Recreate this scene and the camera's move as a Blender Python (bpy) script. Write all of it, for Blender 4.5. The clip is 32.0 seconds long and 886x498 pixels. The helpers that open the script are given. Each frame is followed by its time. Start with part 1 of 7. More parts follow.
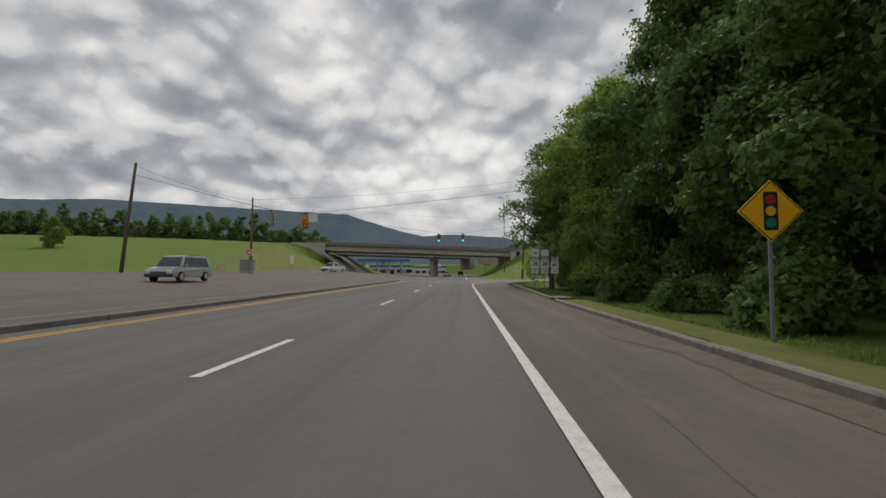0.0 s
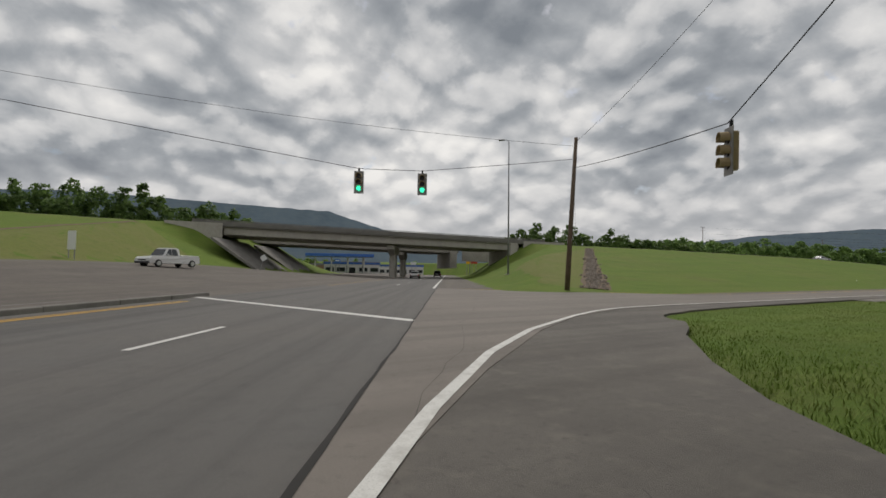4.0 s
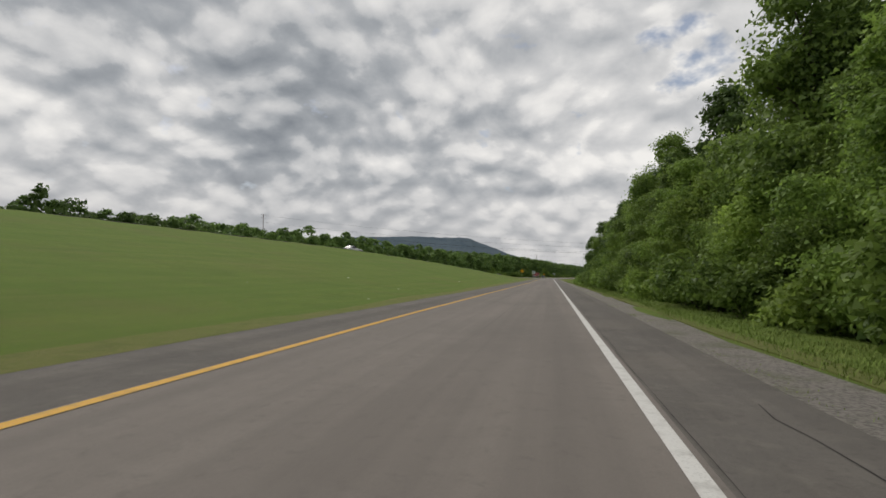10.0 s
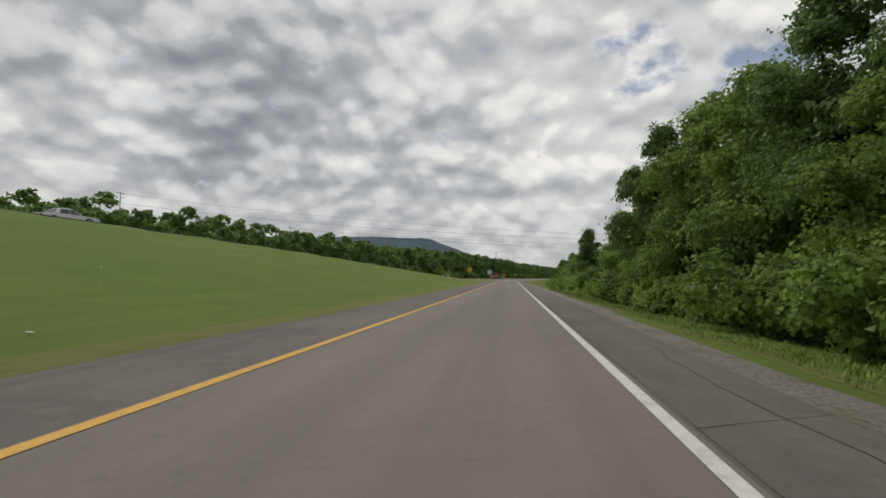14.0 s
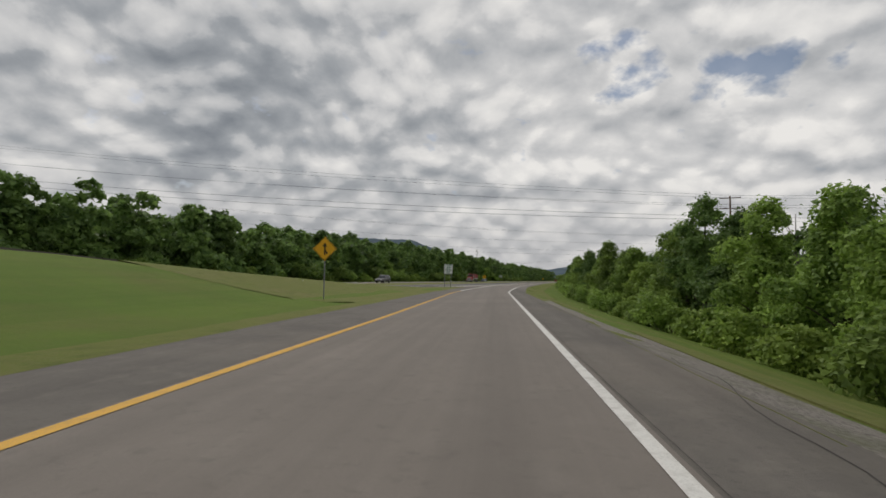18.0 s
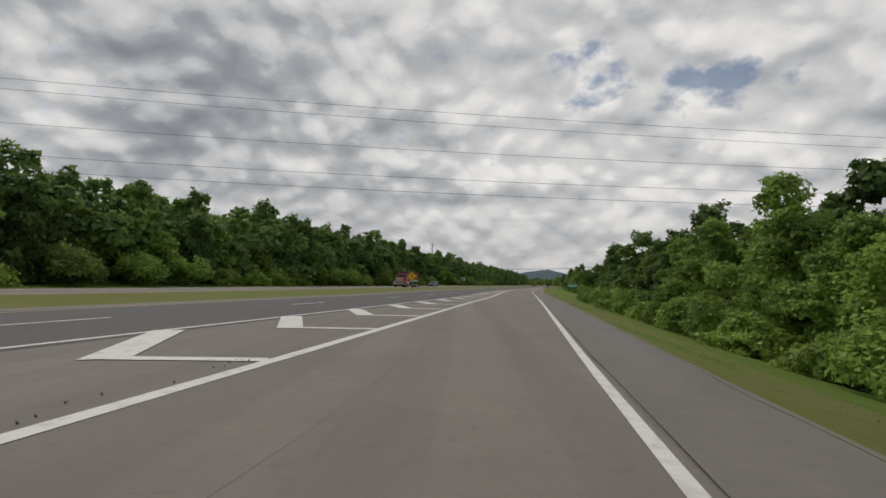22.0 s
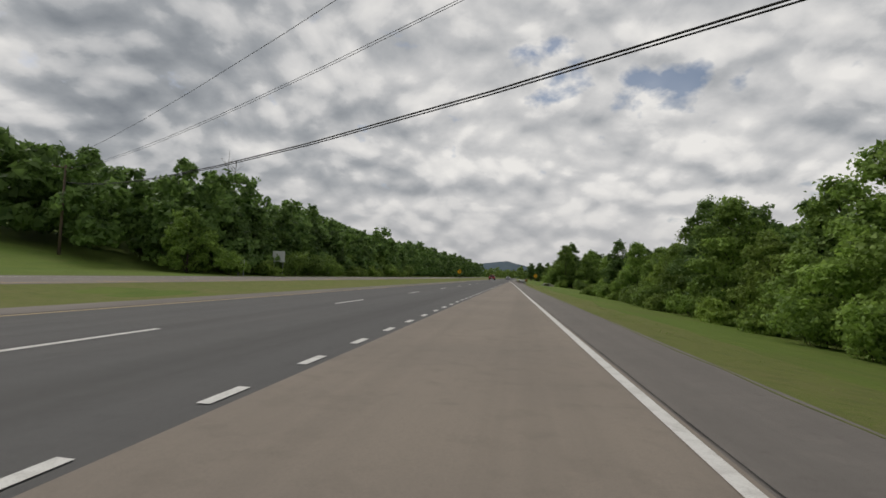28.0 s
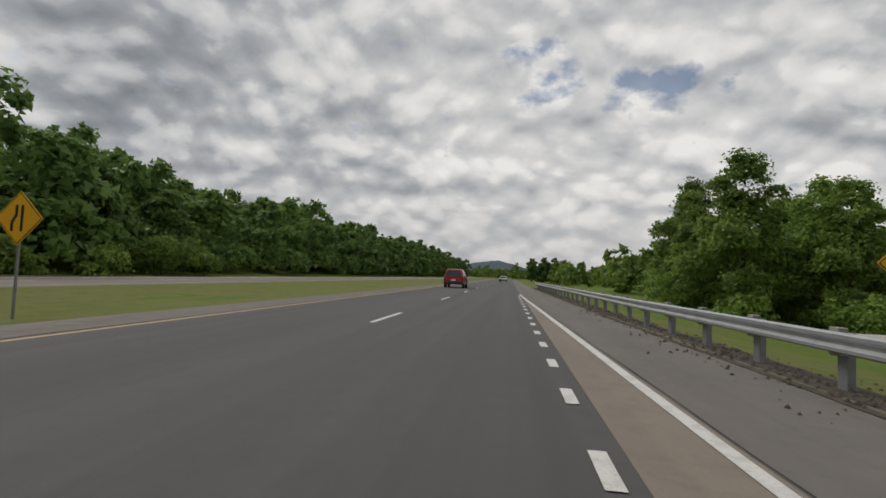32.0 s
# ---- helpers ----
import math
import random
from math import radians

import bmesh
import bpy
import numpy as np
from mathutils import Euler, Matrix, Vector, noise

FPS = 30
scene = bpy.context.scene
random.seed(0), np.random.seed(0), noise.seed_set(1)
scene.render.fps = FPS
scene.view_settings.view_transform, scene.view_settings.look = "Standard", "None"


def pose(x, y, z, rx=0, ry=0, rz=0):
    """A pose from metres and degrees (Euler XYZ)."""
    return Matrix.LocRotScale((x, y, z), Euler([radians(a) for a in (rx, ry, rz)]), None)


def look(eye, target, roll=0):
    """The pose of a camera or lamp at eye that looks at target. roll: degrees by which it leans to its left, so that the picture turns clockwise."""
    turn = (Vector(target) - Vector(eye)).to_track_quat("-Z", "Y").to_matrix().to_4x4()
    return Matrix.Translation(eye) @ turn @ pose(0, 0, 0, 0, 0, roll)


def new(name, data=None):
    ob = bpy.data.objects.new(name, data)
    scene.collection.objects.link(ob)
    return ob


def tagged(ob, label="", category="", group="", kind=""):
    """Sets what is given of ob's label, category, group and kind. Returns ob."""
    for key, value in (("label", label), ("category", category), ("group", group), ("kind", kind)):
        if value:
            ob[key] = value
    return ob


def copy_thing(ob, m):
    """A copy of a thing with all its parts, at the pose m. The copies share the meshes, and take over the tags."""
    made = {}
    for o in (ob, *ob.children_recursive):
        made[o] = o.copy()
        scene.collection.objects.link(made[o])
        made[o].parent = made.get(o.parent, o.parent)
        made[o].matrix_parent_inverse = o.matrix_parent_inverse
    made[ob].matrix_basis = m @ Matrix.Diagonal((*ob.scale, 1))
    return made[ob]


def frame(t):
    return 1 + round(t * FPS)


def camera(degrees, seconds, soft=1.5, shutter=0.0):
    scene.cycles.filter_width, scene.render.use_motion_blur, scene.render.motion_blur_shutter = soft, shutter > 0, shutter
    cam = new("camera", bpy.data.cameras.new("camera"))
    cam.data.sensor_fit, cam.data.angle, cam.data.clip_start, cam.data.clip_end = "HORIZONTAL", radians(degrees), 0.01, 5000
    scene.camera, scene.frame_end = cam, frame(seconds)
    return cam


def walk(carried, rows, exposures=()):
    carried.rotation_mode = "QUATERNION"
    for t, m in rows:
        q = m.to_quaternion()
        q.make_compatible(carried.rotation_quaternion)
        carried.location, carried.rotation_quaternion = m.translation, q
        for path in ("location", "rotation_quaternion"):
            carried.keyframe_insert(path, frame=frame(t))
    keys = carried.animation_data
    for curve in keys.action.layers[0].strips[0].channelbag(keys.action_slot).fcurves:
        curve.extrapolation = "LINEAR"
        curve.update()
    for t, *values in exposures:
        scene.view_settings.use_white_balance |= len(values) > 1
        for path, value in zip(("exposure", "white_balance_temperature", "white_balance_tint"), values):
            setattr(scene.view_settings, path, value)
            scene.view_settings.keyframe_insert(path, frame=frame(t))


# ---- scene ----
# ---- plan: heights and lines of the roads ----
EYE = 1.17


def smooth(a, b, v):
    u = min(max((v - a) / (b - a), 0.0), 1.0)
    return u * u * (3 - 2 * u)


def grade(y):
    """Slope of the entrance ramp at y."""
    if y < 30:
        return 0.0005 * min(max((y + 8) / 38, 0), 1)
    return 0.0005 * (1 - min(max((y - 125) / 80, 0), 1))


RAMP_Y = [-20 + i for i in range(260)]
RAMP_Z = [0.0]
for yy in RAMP_Y[1:]:
    RAMP_Z.append(RAMP_Z[-1] + grade(yy - 0.5))
TOP = RAMP_Z[-1]


def zr(y):
    """Height of the ramp's surface."""
    u = min(max(y - RAMP_Y[0], 0), len(RAMP_Y) - 1.001)
    i = int(u)
    return RAMP_Z[i] + (RAMP_Z[i + 1] - RAMP_Z[i]) * (u - i)


# the camera: seconds, x, y, yaw, pitch against the road, roll
PATH = [
    (0.0, 49.58, -67.79, 58.59, 2.78, -0.18),
    (0.5, 43.83, -63.83, 58.70, 2.72, 0.02),
    (1.0, 38.20, -59.84, 58.76, 2.69, 0.14),
    (1.5, 32.80, -56.00, 58.74, 2.79, 0.31),
    (2.0, 27.75, -52.43, 58.74, 2.87, 0.48),
    (2.5, 22.79, -49.08, 58.69, 2.86, 0.71),
    (4.5, 7.90, -36.90, 54.08, 2.74, 0.73),
    (5.0, 4.75, -33.16, 49.60, 2.64, 1.06),
    (5.5, 2.40, -29.41, 44.24, 2.55, 1.36),
    (6.0, 0.68, -25.46, 38.02, 2.42, 1.49),
    (6.5, -0.42, -20.93, 31.71, 2.54, 1.29),
    (7.0, -0.92, -15.58, 25.88, 2.54, 1.32),
    (7.5, -1.15, -10.53, 20.90, 2.60, 1.06),
    (8.0, -1.11, -5.23, 16.82, 2.67, 0.86),
    (8.5, -1.06, 0.16, 15.43, 2.69, 0.82),
    (9.0, -0.94, 5.62, 14.28, 2.68, 0.86),
    (9.5, -0.86, 11.17, 13.32, 2.88, 0.88),
    (10.0, -0.83, 16.92, 12.47, 2.96, 0.93),
    (10.5, -0.82, 22.87, 11.70, 2.94, 0.96),
    (11.0, -0.81, 29.02, 11.00, 2.81, 1.04),
    (11.5, -0.86, 35.39, 10.44, 3.04, 0.93),
    (12.0, -0.89, 42.00, 9.92, 3.09, 0.88),
    (12.5, -0.87, 48.89, 9.41, 3.09, 0.87),
    (13.0, -1.03, 56.13, 8.93, 3.11, 0.84),
    (13.5, -1.19, 63.79, 8.43, 3.15, 0.83),
    (14.0, -1.25, 71.86, 8.00, 3.14, 0.81),
    (14.5, -1.43, 80.29, 7.71, 3.05, 0.69),
    (16.5, -1.11, 116.50, 6.40, 3.44, 0.76),
    (17.0, -1.10, 126.34, 6.48, 3.43, 0.84),
    (17.5, -1.08, 136.22, 6.37, 3.43, 0.85),
    (18.0, -1.09, 146.16, 6.21, 3.45, 0.92),
    (18.5, -1.06, 156.21, 6.01, 3.31, 0.94),
    (19.0, -0.99, 166.42, 5.58, 3.19, 0.92),
    (19.5, -0.89, 176.83, 5.18, 3.03, 1.01),
    (20.0, -0.67, 187.42, 4.68, 2.91, 1.15),
    (20.5, -0.27, 198.22, 4.01, 3.16, 1.13),
    (21.0, 0.31, 209.21, 3.36, 3.41, 1.16),
    (21.5, 1.13, 220.39, 2.71, 3.67, 1.23),
    (22.0, 2.14, 231.75, 2.50, 3.94, 1.35),
    (22.5, 3.34, 243.28, 1.70, 4.02, 1.54),
    (23.0, 4.68, 254.97, 0.76, 3.91, 1.58),
    (23.5, 6.07, 266.79, -0.08, 3.80, 1.68),
    (24.0, 7.45, 278.72, 0.03, 3.69, 1.85),
    (24.5, 8.88, 290.77, -0.62, 3.70, 1.81),
    (25.0, 10.38, 302.93, -0.98, 3.79, 1.87),
    (25.5, 11.96, 315.18, -0.93, 3.97, 2.15),
    (27.5, 20.77, 365.95, -2.03, 3.09, 2.27),
    (28.0, 22.91, 379.16, -2.31, 3.01, 2.27),
    (28.5, 25.11, 392.42, -2.52, 2.94, 2.21),
    (29.0, 27.36, 405.74, -2.58, 2.81, 2.27),
    (29.5, 29.61, 419.13, -2.76, 2.77, 2.26),
    (30.0, 31.84, 432.57, -3.00, 2.72, 2.35),
    (30.5, 34.08, 446.08, -3.15, 2.81, 2.31),
    (31.0, 36.30, 459.63, -3.69, 2.91, 2.36),
    (31.5, 38.51, 473.21, -3.63, 2.83, 2.49),
    (32.0, 40.73, 486.80, -3.30, 3.01, 2.40),
]
cam = camera(84.4, 32.0, soft=1.6)
walk(cam, [(t, pose(x, y, zr(y) + EYE, 90 + p + (math.degrees(math.atan(grade(y + 6))) if t > 6 else 0), -r, w))
           for t, x, y, w, p, r in PATH],
     [(0, 0.0), (1, 0.08), (2, 0.12), (5, -0.12), (6, -0.15), (7, -0.1), (9, 0.0), (14, 0.0), (17, -0.1), (19, -0.12), (25, -0.1), (32, -0.12)])

# ---- light: a broken overcast sky and a weak, wide sun ----
SUN_AZ, SUN_EL = radians(-48), radians(50)
world = bpy.data.worlds.new("sky")
scene.world = world
world.use_nodes = True


def nodes_of(tree):
    tree.nodes.clear()

    def add(kind, at=None, **values):
        n = tree.nodes.new(kind)
        for k, v in (at or {}).items():
            n.inputs[k].default_value = v
        for k, v in values.items():
            setattr(n, k, v)
        return n

    return add, tree.links.new


def build_sky():
    add, link = nodes_of(world.node_tree)
    out = add("ShaderNodeOutputWorld")
    back = add("ShaderNodeBackground", {"Strength": 1.0})
    link(back.outputs[0], out.inputs[0])
    air = add("ShaderNodeTexSky", sky_type="NISHITA", sun_disc=False, sun_elevation=SUN_EL, sun_rotation=SUN_AZ, dust_density=2.0)
    dim = add("ShaderNodeVectorMath", {1: (0.085, 0.085, 0.085)}, operation="MULTIPLY")
    link(air.outputs[0], dim.inputs[0])
    co = add("ShaderNodeTexCoord")
    sep = add("ShaderNodeSeparateXYZ")
    link(co.outputs["Generated"], sep.inputs[0])
    # a cloud sheet overhead: direction / (height + 0.12)
    up = add("ShaderNodeMath", {1: 0.0}, operation="MAXIMUM")
    link(sep.outputs[2], up.inputs[0])
    lift = add("ShaderNodeMath", {1: 0.50}, operation="ADD")
    link(up.outputs[0], lift.inputs[0])
    dx = add("ShaderNodeMath", operation="DIVIDE")
    dy = add("ShaderNodeMath", operation="DIVIDE")
    link(sep.outputs[0], dx.inputs[0]), link(lift.outputs[0], dx.inputs[1])
    link(sep.outputs[1], dy.inputs[0]), link(lift.outputs[0], dy.inputs[1])
    flat = add("ShaderNodeCombineXYZ", {2: 3.7})
    link(dx.outputs[0], flat.inputs[0]), link(dy.outputs[0], flat.inputs[1])

    def cloud(scale, detail, rough, warp, shift=(0, 0, 0)):
        at = flat.outputs[0]
        if shift[0] or shift[1]:
            mv = add("ShaderNodeVectorMath", {1: shift}, operation="ADD")
            link(flat.outputs[0], mv.inputs[0])
            at = mv.outputs[0]
        n = add("ShaderNodeTexNoise", {"Scale": scale, "Detail": detail, "Roughness": rough, "Distortion": warp})
        link(at, n.inputs["Vector"])
        return n

    def calc(op, a, b, clamp=False):
        n = add("ShaderNodeMath", operation=op, use_clamp=clamp)
        for k, v in enumerate((a, b)):
            if isinstance(v, float):
                n.inputs[k].default_value = v
            else:
                link(v, n.inputs[k])
        return n.outputs[0]

    # heaped puffs: round domes broken up by finer cloud, lit on their upper edges, over broad banks of thicker cloud
    warp = add("ShaderNodeTexNoise", {"Scale": 3.0, "Detail": 2.0, "Roughness": 0.45})
    link(flat.outputs[0], warp.inputs["Vector"])
    wv = add("ShaderNodeVectorMath", {1: (0.5, 0.5, 0.5)}, operation="SUBTRACT")
    link(warp.outputs["Color"], wv.inputs[0])
    wsc = add("ShaderNodeVectorMath", {1: (0.11, 0.11, 0.0)}, operation="MULTIPLY")
    link(wv.outputs[0], wsc.inputs[0])
    bent = add("ShaderNodeVectorMath", operation="ADD")
    link(flat.outputs[0], bent.inputs[0]), link(wsc.outputs[0], bent.inputs[1])
    nearer = add("ShaderNodeVectorMath", {1: (0.962, 0.962, 1.0)}, operation="MULTIPLY")
    link(bent.outputs[0], nearer.inputs[0])

    def puff(at, scale, soft_):
        n = add("ShaderNodeTexVoronoi", {"Scale": scale}, feature="SMOOTH_F1", voronoi_dimensions="2D")
        n.inputs["Smoothness"].default_value = soft_
        link(at, n.inputs["Vector"])
        return n.outputs["Distance"]

    def heap_of(at):
        n = add("ShaderNodeTexNoise", {"Scale": 7.5, "Detail": 6.0, "Roughness": 0.56, "Distortion": 0.0})
        link(at, n.inputs["Vector"])
        wool = calc("MULTIPLY", calc("SUBTRACT", n.outputs[0], 0.5), 1.15)
        domes = calc("ADD", calc("MULTIPLY", puff(at, 6.0, 0.5), -0.72), calc("MULTIPLY", puff(at, 14.0, 0.4), -0.42))
        return calc("ADD", calc("ADD", wool, domes), 0.42)

    here, above = heap_of(bent.outputs[0]), heap_of(nearer.outputs[0])
    heap = cloud(2.2, 4.0, 0.5, 0.2)
    big = cloud(0.95, 2.0, 0.5, 0.1)
    lit = calc("MULTIPLY", calc("SUBTRACT", here, above), 0.55)
    edge = add("ShaderNodeMapRange", {"From Min": -0.08, "From Max": 0.09, "To Min": -0.07, "To Max": 0.07}, interpolation_type="SMOOTHSTEP")
    link(here, edge.inputs[0])
    crest = calc("ADD", calc("MULTIPLY", here, 0.40), edge.outputs[0])
    bank = calc("ADD", calc("MULTIPLY", calc("SUBTRACT", 0.5, heap.outputs[0]), 0.70), calc("MULTIPLY", calc("SUBTRACT", 0.5, big.outputs[0]), 0.8))
    # thinner cloud to the north-east lets more light through
    thin = add("ShaderNodeVectorMath", {1: (0.42, 0.82, 0.38)}, operation="DOT_PRODUCT")
    link(co.outputs["Generated"], thin.inputs[0])
    open_ = add("ShaderNodeMapRange", {"From Min": 0.1, "From Max": 1.0, "To Min": -0.10, "To Max": 0.17})
    link(thin.outputs["Value"], open_.inputs[0])
    tone = calc("ADD", calc("ADD", lit, crest), calc("ADD", bank, open_.outputs[0]))
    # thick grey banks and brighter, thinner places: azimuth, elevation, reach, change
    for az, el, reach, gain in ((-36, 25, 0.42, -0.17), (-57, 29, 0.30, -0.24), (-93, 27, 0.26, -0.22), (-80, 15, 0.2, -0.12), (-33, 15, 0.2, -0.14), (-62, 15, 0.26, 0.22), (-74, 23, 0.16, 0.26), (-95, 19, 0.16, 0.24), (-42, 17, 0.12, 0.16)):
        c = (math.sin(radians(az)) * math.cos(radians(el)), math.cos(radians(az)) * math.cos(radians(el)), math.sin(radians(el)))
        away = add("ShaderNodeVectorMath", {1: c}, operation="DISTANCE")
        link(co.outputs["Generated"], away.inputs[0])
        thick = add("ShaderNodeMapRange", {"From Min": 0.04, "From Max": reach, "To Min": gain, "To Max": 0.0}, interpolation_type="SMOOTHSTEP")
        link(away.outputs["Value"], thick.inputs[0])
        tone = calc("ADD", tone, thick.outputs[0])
    tone = calc("ADD", calc("MULTIPLY", tone, 0.80), 0.608, True)

    def curve(src, stops):
        r = add("ShaderNodeValToRGB")
        while len(r.color_ramp.elements) < len(stops):
            r.color_ramp.elements.new(0.5)
        for e, (at, c) in zip(r.color_ramp.elements, stops):
            e.position, e.color = at, (*c, 1)
        link(src, r.inputs[0])
        return r

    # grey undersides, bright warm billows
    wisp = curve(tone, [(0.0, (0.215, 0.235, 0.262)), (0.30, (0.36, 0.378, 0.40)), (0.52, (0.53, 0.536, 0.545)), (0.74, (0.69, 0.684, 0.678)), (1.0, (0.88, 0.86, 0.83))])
    # gaps of blue
    gap = cloud(10.0, 4.0, 0.55, 0.1)
    holes = None
    # the cloud deck is torn open to the north-north-east
    for az, el, reach, wide in ((15.3, 22.6, 0.13, 1.6), (25.5, 20.5, 0.21, 3.4)):
        c = (math.sin(radians(az)) * math.cos(radians(el)), math.cos(radians(az)) * math.cos(radians(el)), math.sin(radians(el)))
        off = add("ShaderNodeVectorMath", {1: c}, operation="SUBTRACT")
        link(co.outputs["Generated"], off.inputs[0])
        fit_ = add("ShaderNodeVectorMath", {1: (1, 1, wide)}, operation="MULTIPLY")
        link(off.outputs[0], fit_.inputs[0])
        ln = add("ShaderNodeVectorMath", operation="LENGTH")
        link(fit_.outputs[0], ln.inputs[0])
        near = add("ShaderNodeMapRange", {"From Min": 0.0, "From Max": reach, "To Min": 0.30, "To Max": 0.0})
        link(ln.outputs["Value"], near.inputs[0])
        holes = near.outputs[0] if holes is None else calc("MAXIMUM", holes, near.outputs[0])
    both = calc("ADD", calc("SUBTRACT", gap.outputs[0], 0.12), holes)
    hole = add("ShaderNodeMapRange", {"From Min": 0.53, "From Max": 0.68, "To Max": 0.8})
    link(both, hole.inputs[0])
    body = add("ShaderNodeMixRGB")
    link(hole.outputs[0], body.inputs[0]), link(wisp.outputs[0], body.inputs[1]), link(dim.outputs[0], body.inputs[2])
    # haze low down
    low = add("ShaderNodeMapRange", {"From Min": 0.0, "From Max": 0.20, "To Min": 0.7, "To Max": 0.0})
    link(sep.outputs[2], low.inputs[0])
    haze = add("ShaderNodeMixRGB", {2: (0.52, 0.515, 0.52, 1)})
    link(low.outputs[0], haze.inputs[0]), link(body.outputs[0], haze.inputs[1])
    link(haze.outputs[0], back.inputs[0])


build_sky()
sun = new("sun", bpy.data.lights.new("sun", "SUN"))
sun.data.energy, sun.data.angle, sun.data.color = 1.7, radians(22), (1.0, 0.95, 0.88)
sun.matrix_world = look((math.sin(SUN_AZ) * 50, math.cos(SUN_AZ) * 50, math.tan(SUN_EL) * 50), (0, 0, 0))
scene.view_settings.exposure = 0.0


# ---- materials ----
def material(name, colour, rough=0.85, spots=(), bump=0.0, bump_scale=40.0, metal=0.0, per_object=0.0, per_island=0.0, spec=0.3, coat=0.0, streak=None):
    """Principled surface in world-size coordinates. spots: (scale, low, high, colour, amount) layers of noise."""
    m = bpy.data.materials.new(name)
    m.use_nodes = True
    add, link = nodes_of(m.node_tree)
    out = add("ShaderNodeOutputMaterial")
    b = add("ShaderNodeBsdfPrincipled", {"Roughness": rough, "Metallic": metal, "Specular IOR Level": spec, "Coat Weight": coat})
    link(b.outputs[0], out.inputs[0])
    geo = add("ShaderNodeNewGeometry")
    base = add("ShaderNodeRGB")
    base.outputs[0].default_value = (*colour, 1)
    last = base.outputs[0]
    for scale, low, high, c, amount in spots:
        n = add("ShaderNodeTexNoise", {"Scale": scale, "Detail": 5.0, "Roughness": 0.6})
        link(geo.outputs["Position"], n.inputs["Vector"])
        f = add("ShaderNodeMapRange", {"From Min": low, "From Max": high, "To Max": amount})
        link(n.outputs[0], f.inputs[0])
        mix = add("ShaderNodeMixRGB", {2: (*c, 1)})
        link(f.outputs[0], mix.inputs[0]), link(last, mix.inputs[1])
        last = mix.outputs[0]
    if streak:
        turn, tint, amount = streak
        rot = add("ShaderNodeVectorRotate", {"Angle": turn}, rotation_type="Z_AXIS")
        link(geo.outputs["Position"], rot.inputs["Vector"])
        squeeze = add("ShaderNodeVectorMath", {1: (1.1, 0.016, 0.2)}, operation="MULTIPLY")
        link(rot.outputs[0], squeeze.inputs[0])
        n = add("ShaderNodeTexNoise", {"Scale": 1.0, "Detail": 5.0, "Roughness": 0.62})
        link(squeeze.outputs[0], n.inputs["Vector"])
        f = add("ShaderNodeMapRange", {"From Min": 0.42, "From Max": 0.68, "To Max": amount})
        link(n.outputs[0], f.inputs[0])
        mix = add("ShaderNodeMixRGB", {2: (*tint, 1)})
        link(f.outputs[0], mix.inputs[0]), link(last, mix.inputs[1])
        last = mix.outputs[0]
    for amount, kind in ((per_object, "o"), (per_island, "i")):
        if amount:
            src = add("ShaderNodeObjectInfo").outputs["Random"] if kind == "o" else geo.outputs["Random Per Island"]
            f = add("ShaderNodeMapRange", {"To Min": 1 - amount, "To Max": 1 + amount})
            link(src, f.inputs[0])
            mul = add("ShaderNodeVectorMath", operation="SCALE")
            link(last, mul.inputs[0]), link(f.outputs[0], mul.inputs["Scale"])
            last = mul.outputs[0]
    link(last, b.inputs["Base Color"])
    if bump:
        n = add("ShaderNodeTexNoise", {"Scale": bump_scale, "Detail": 6.0, "Roughness": 0.65})
        link(geo.outputs["Position"], n.inputs["Vector"])
        bp = add("ShaderNodeBump", {"Strength": bump, "Distance": 0.03})
        link(n.outputs[0], bp.inputs["Height"]), link(bp.outputs[0], b.inputs["Normal"])
    return m


def leaf_material(name, dark, light):
    m = bpy.data.materials.new(name)
    m.use_nodes = True
    add, link = nodes_of(m.node_tree)
    out = add("ShaderNodeOutputMaterial")
    geo, info = add("ShaderNodeNewGeometry"), add("ShaderNodeObjectInfo")
    mix = add("ShaderNodeMixRGB", {1: (*dark, 1), 2: (*light, 1)})
    big = add("ShaderNodeTexNoise", {"Scale": 0.45, "Detail": 2.0})
    link(geo.outputs["Position"], big.inputs["Vector"])
    a = add("ShaderNodeMath", operation="MULTIPLY_ADD")
    a.inputs[1].default_value, a.inputs[2].default_value = 0.55, -0.05
    link(geo.outputs["Random Per Island"], a.inputs[0])
    c = add("ShaderNodeMath", operation="ADD")
    link(a.outputs[0], c.inputs[0])
    d = add("ShaderNodeMapRange", {"From Min": 0.35, "From Max": 0.68, "To Max": 0.5})
    link(big.outputs[0], d.inputs[0]), link(d.outputs[0], c.inputs[1])
    link(c.outputs[0], mix.inputs[0])
    k = add("ShaderNodeMapRange", {"To Min": 0.72, "To Max": 1.3})
    link(info.outputs["Random"], k.inputs[0])
    s = add("ShaderNodeVectorMath", operation="SCALE")
    link(mix.outputs[0], s.inputs[0]), link(k.outputs[0], s.inputs["Scale"])
    b = add("ShaderNodeBsdfPrincipled", {"Roughness": 0.55, "Specular IOR Level": 0.25})
    link(s.outputs[0], b.inputs["Base Color"])
    t = add("ShaderNodeBsdfTranslucent")
    link(s.outputs[0], t.inputs[0])
    mx = add("ShaderNodeMixShader", {0: 0.48})
    link(b.outputs[0], mx.inputs[1]), link(t.outputs[0], mx.inputs[2]), link(mx.outputs[0], out.inputs[0])
    return m


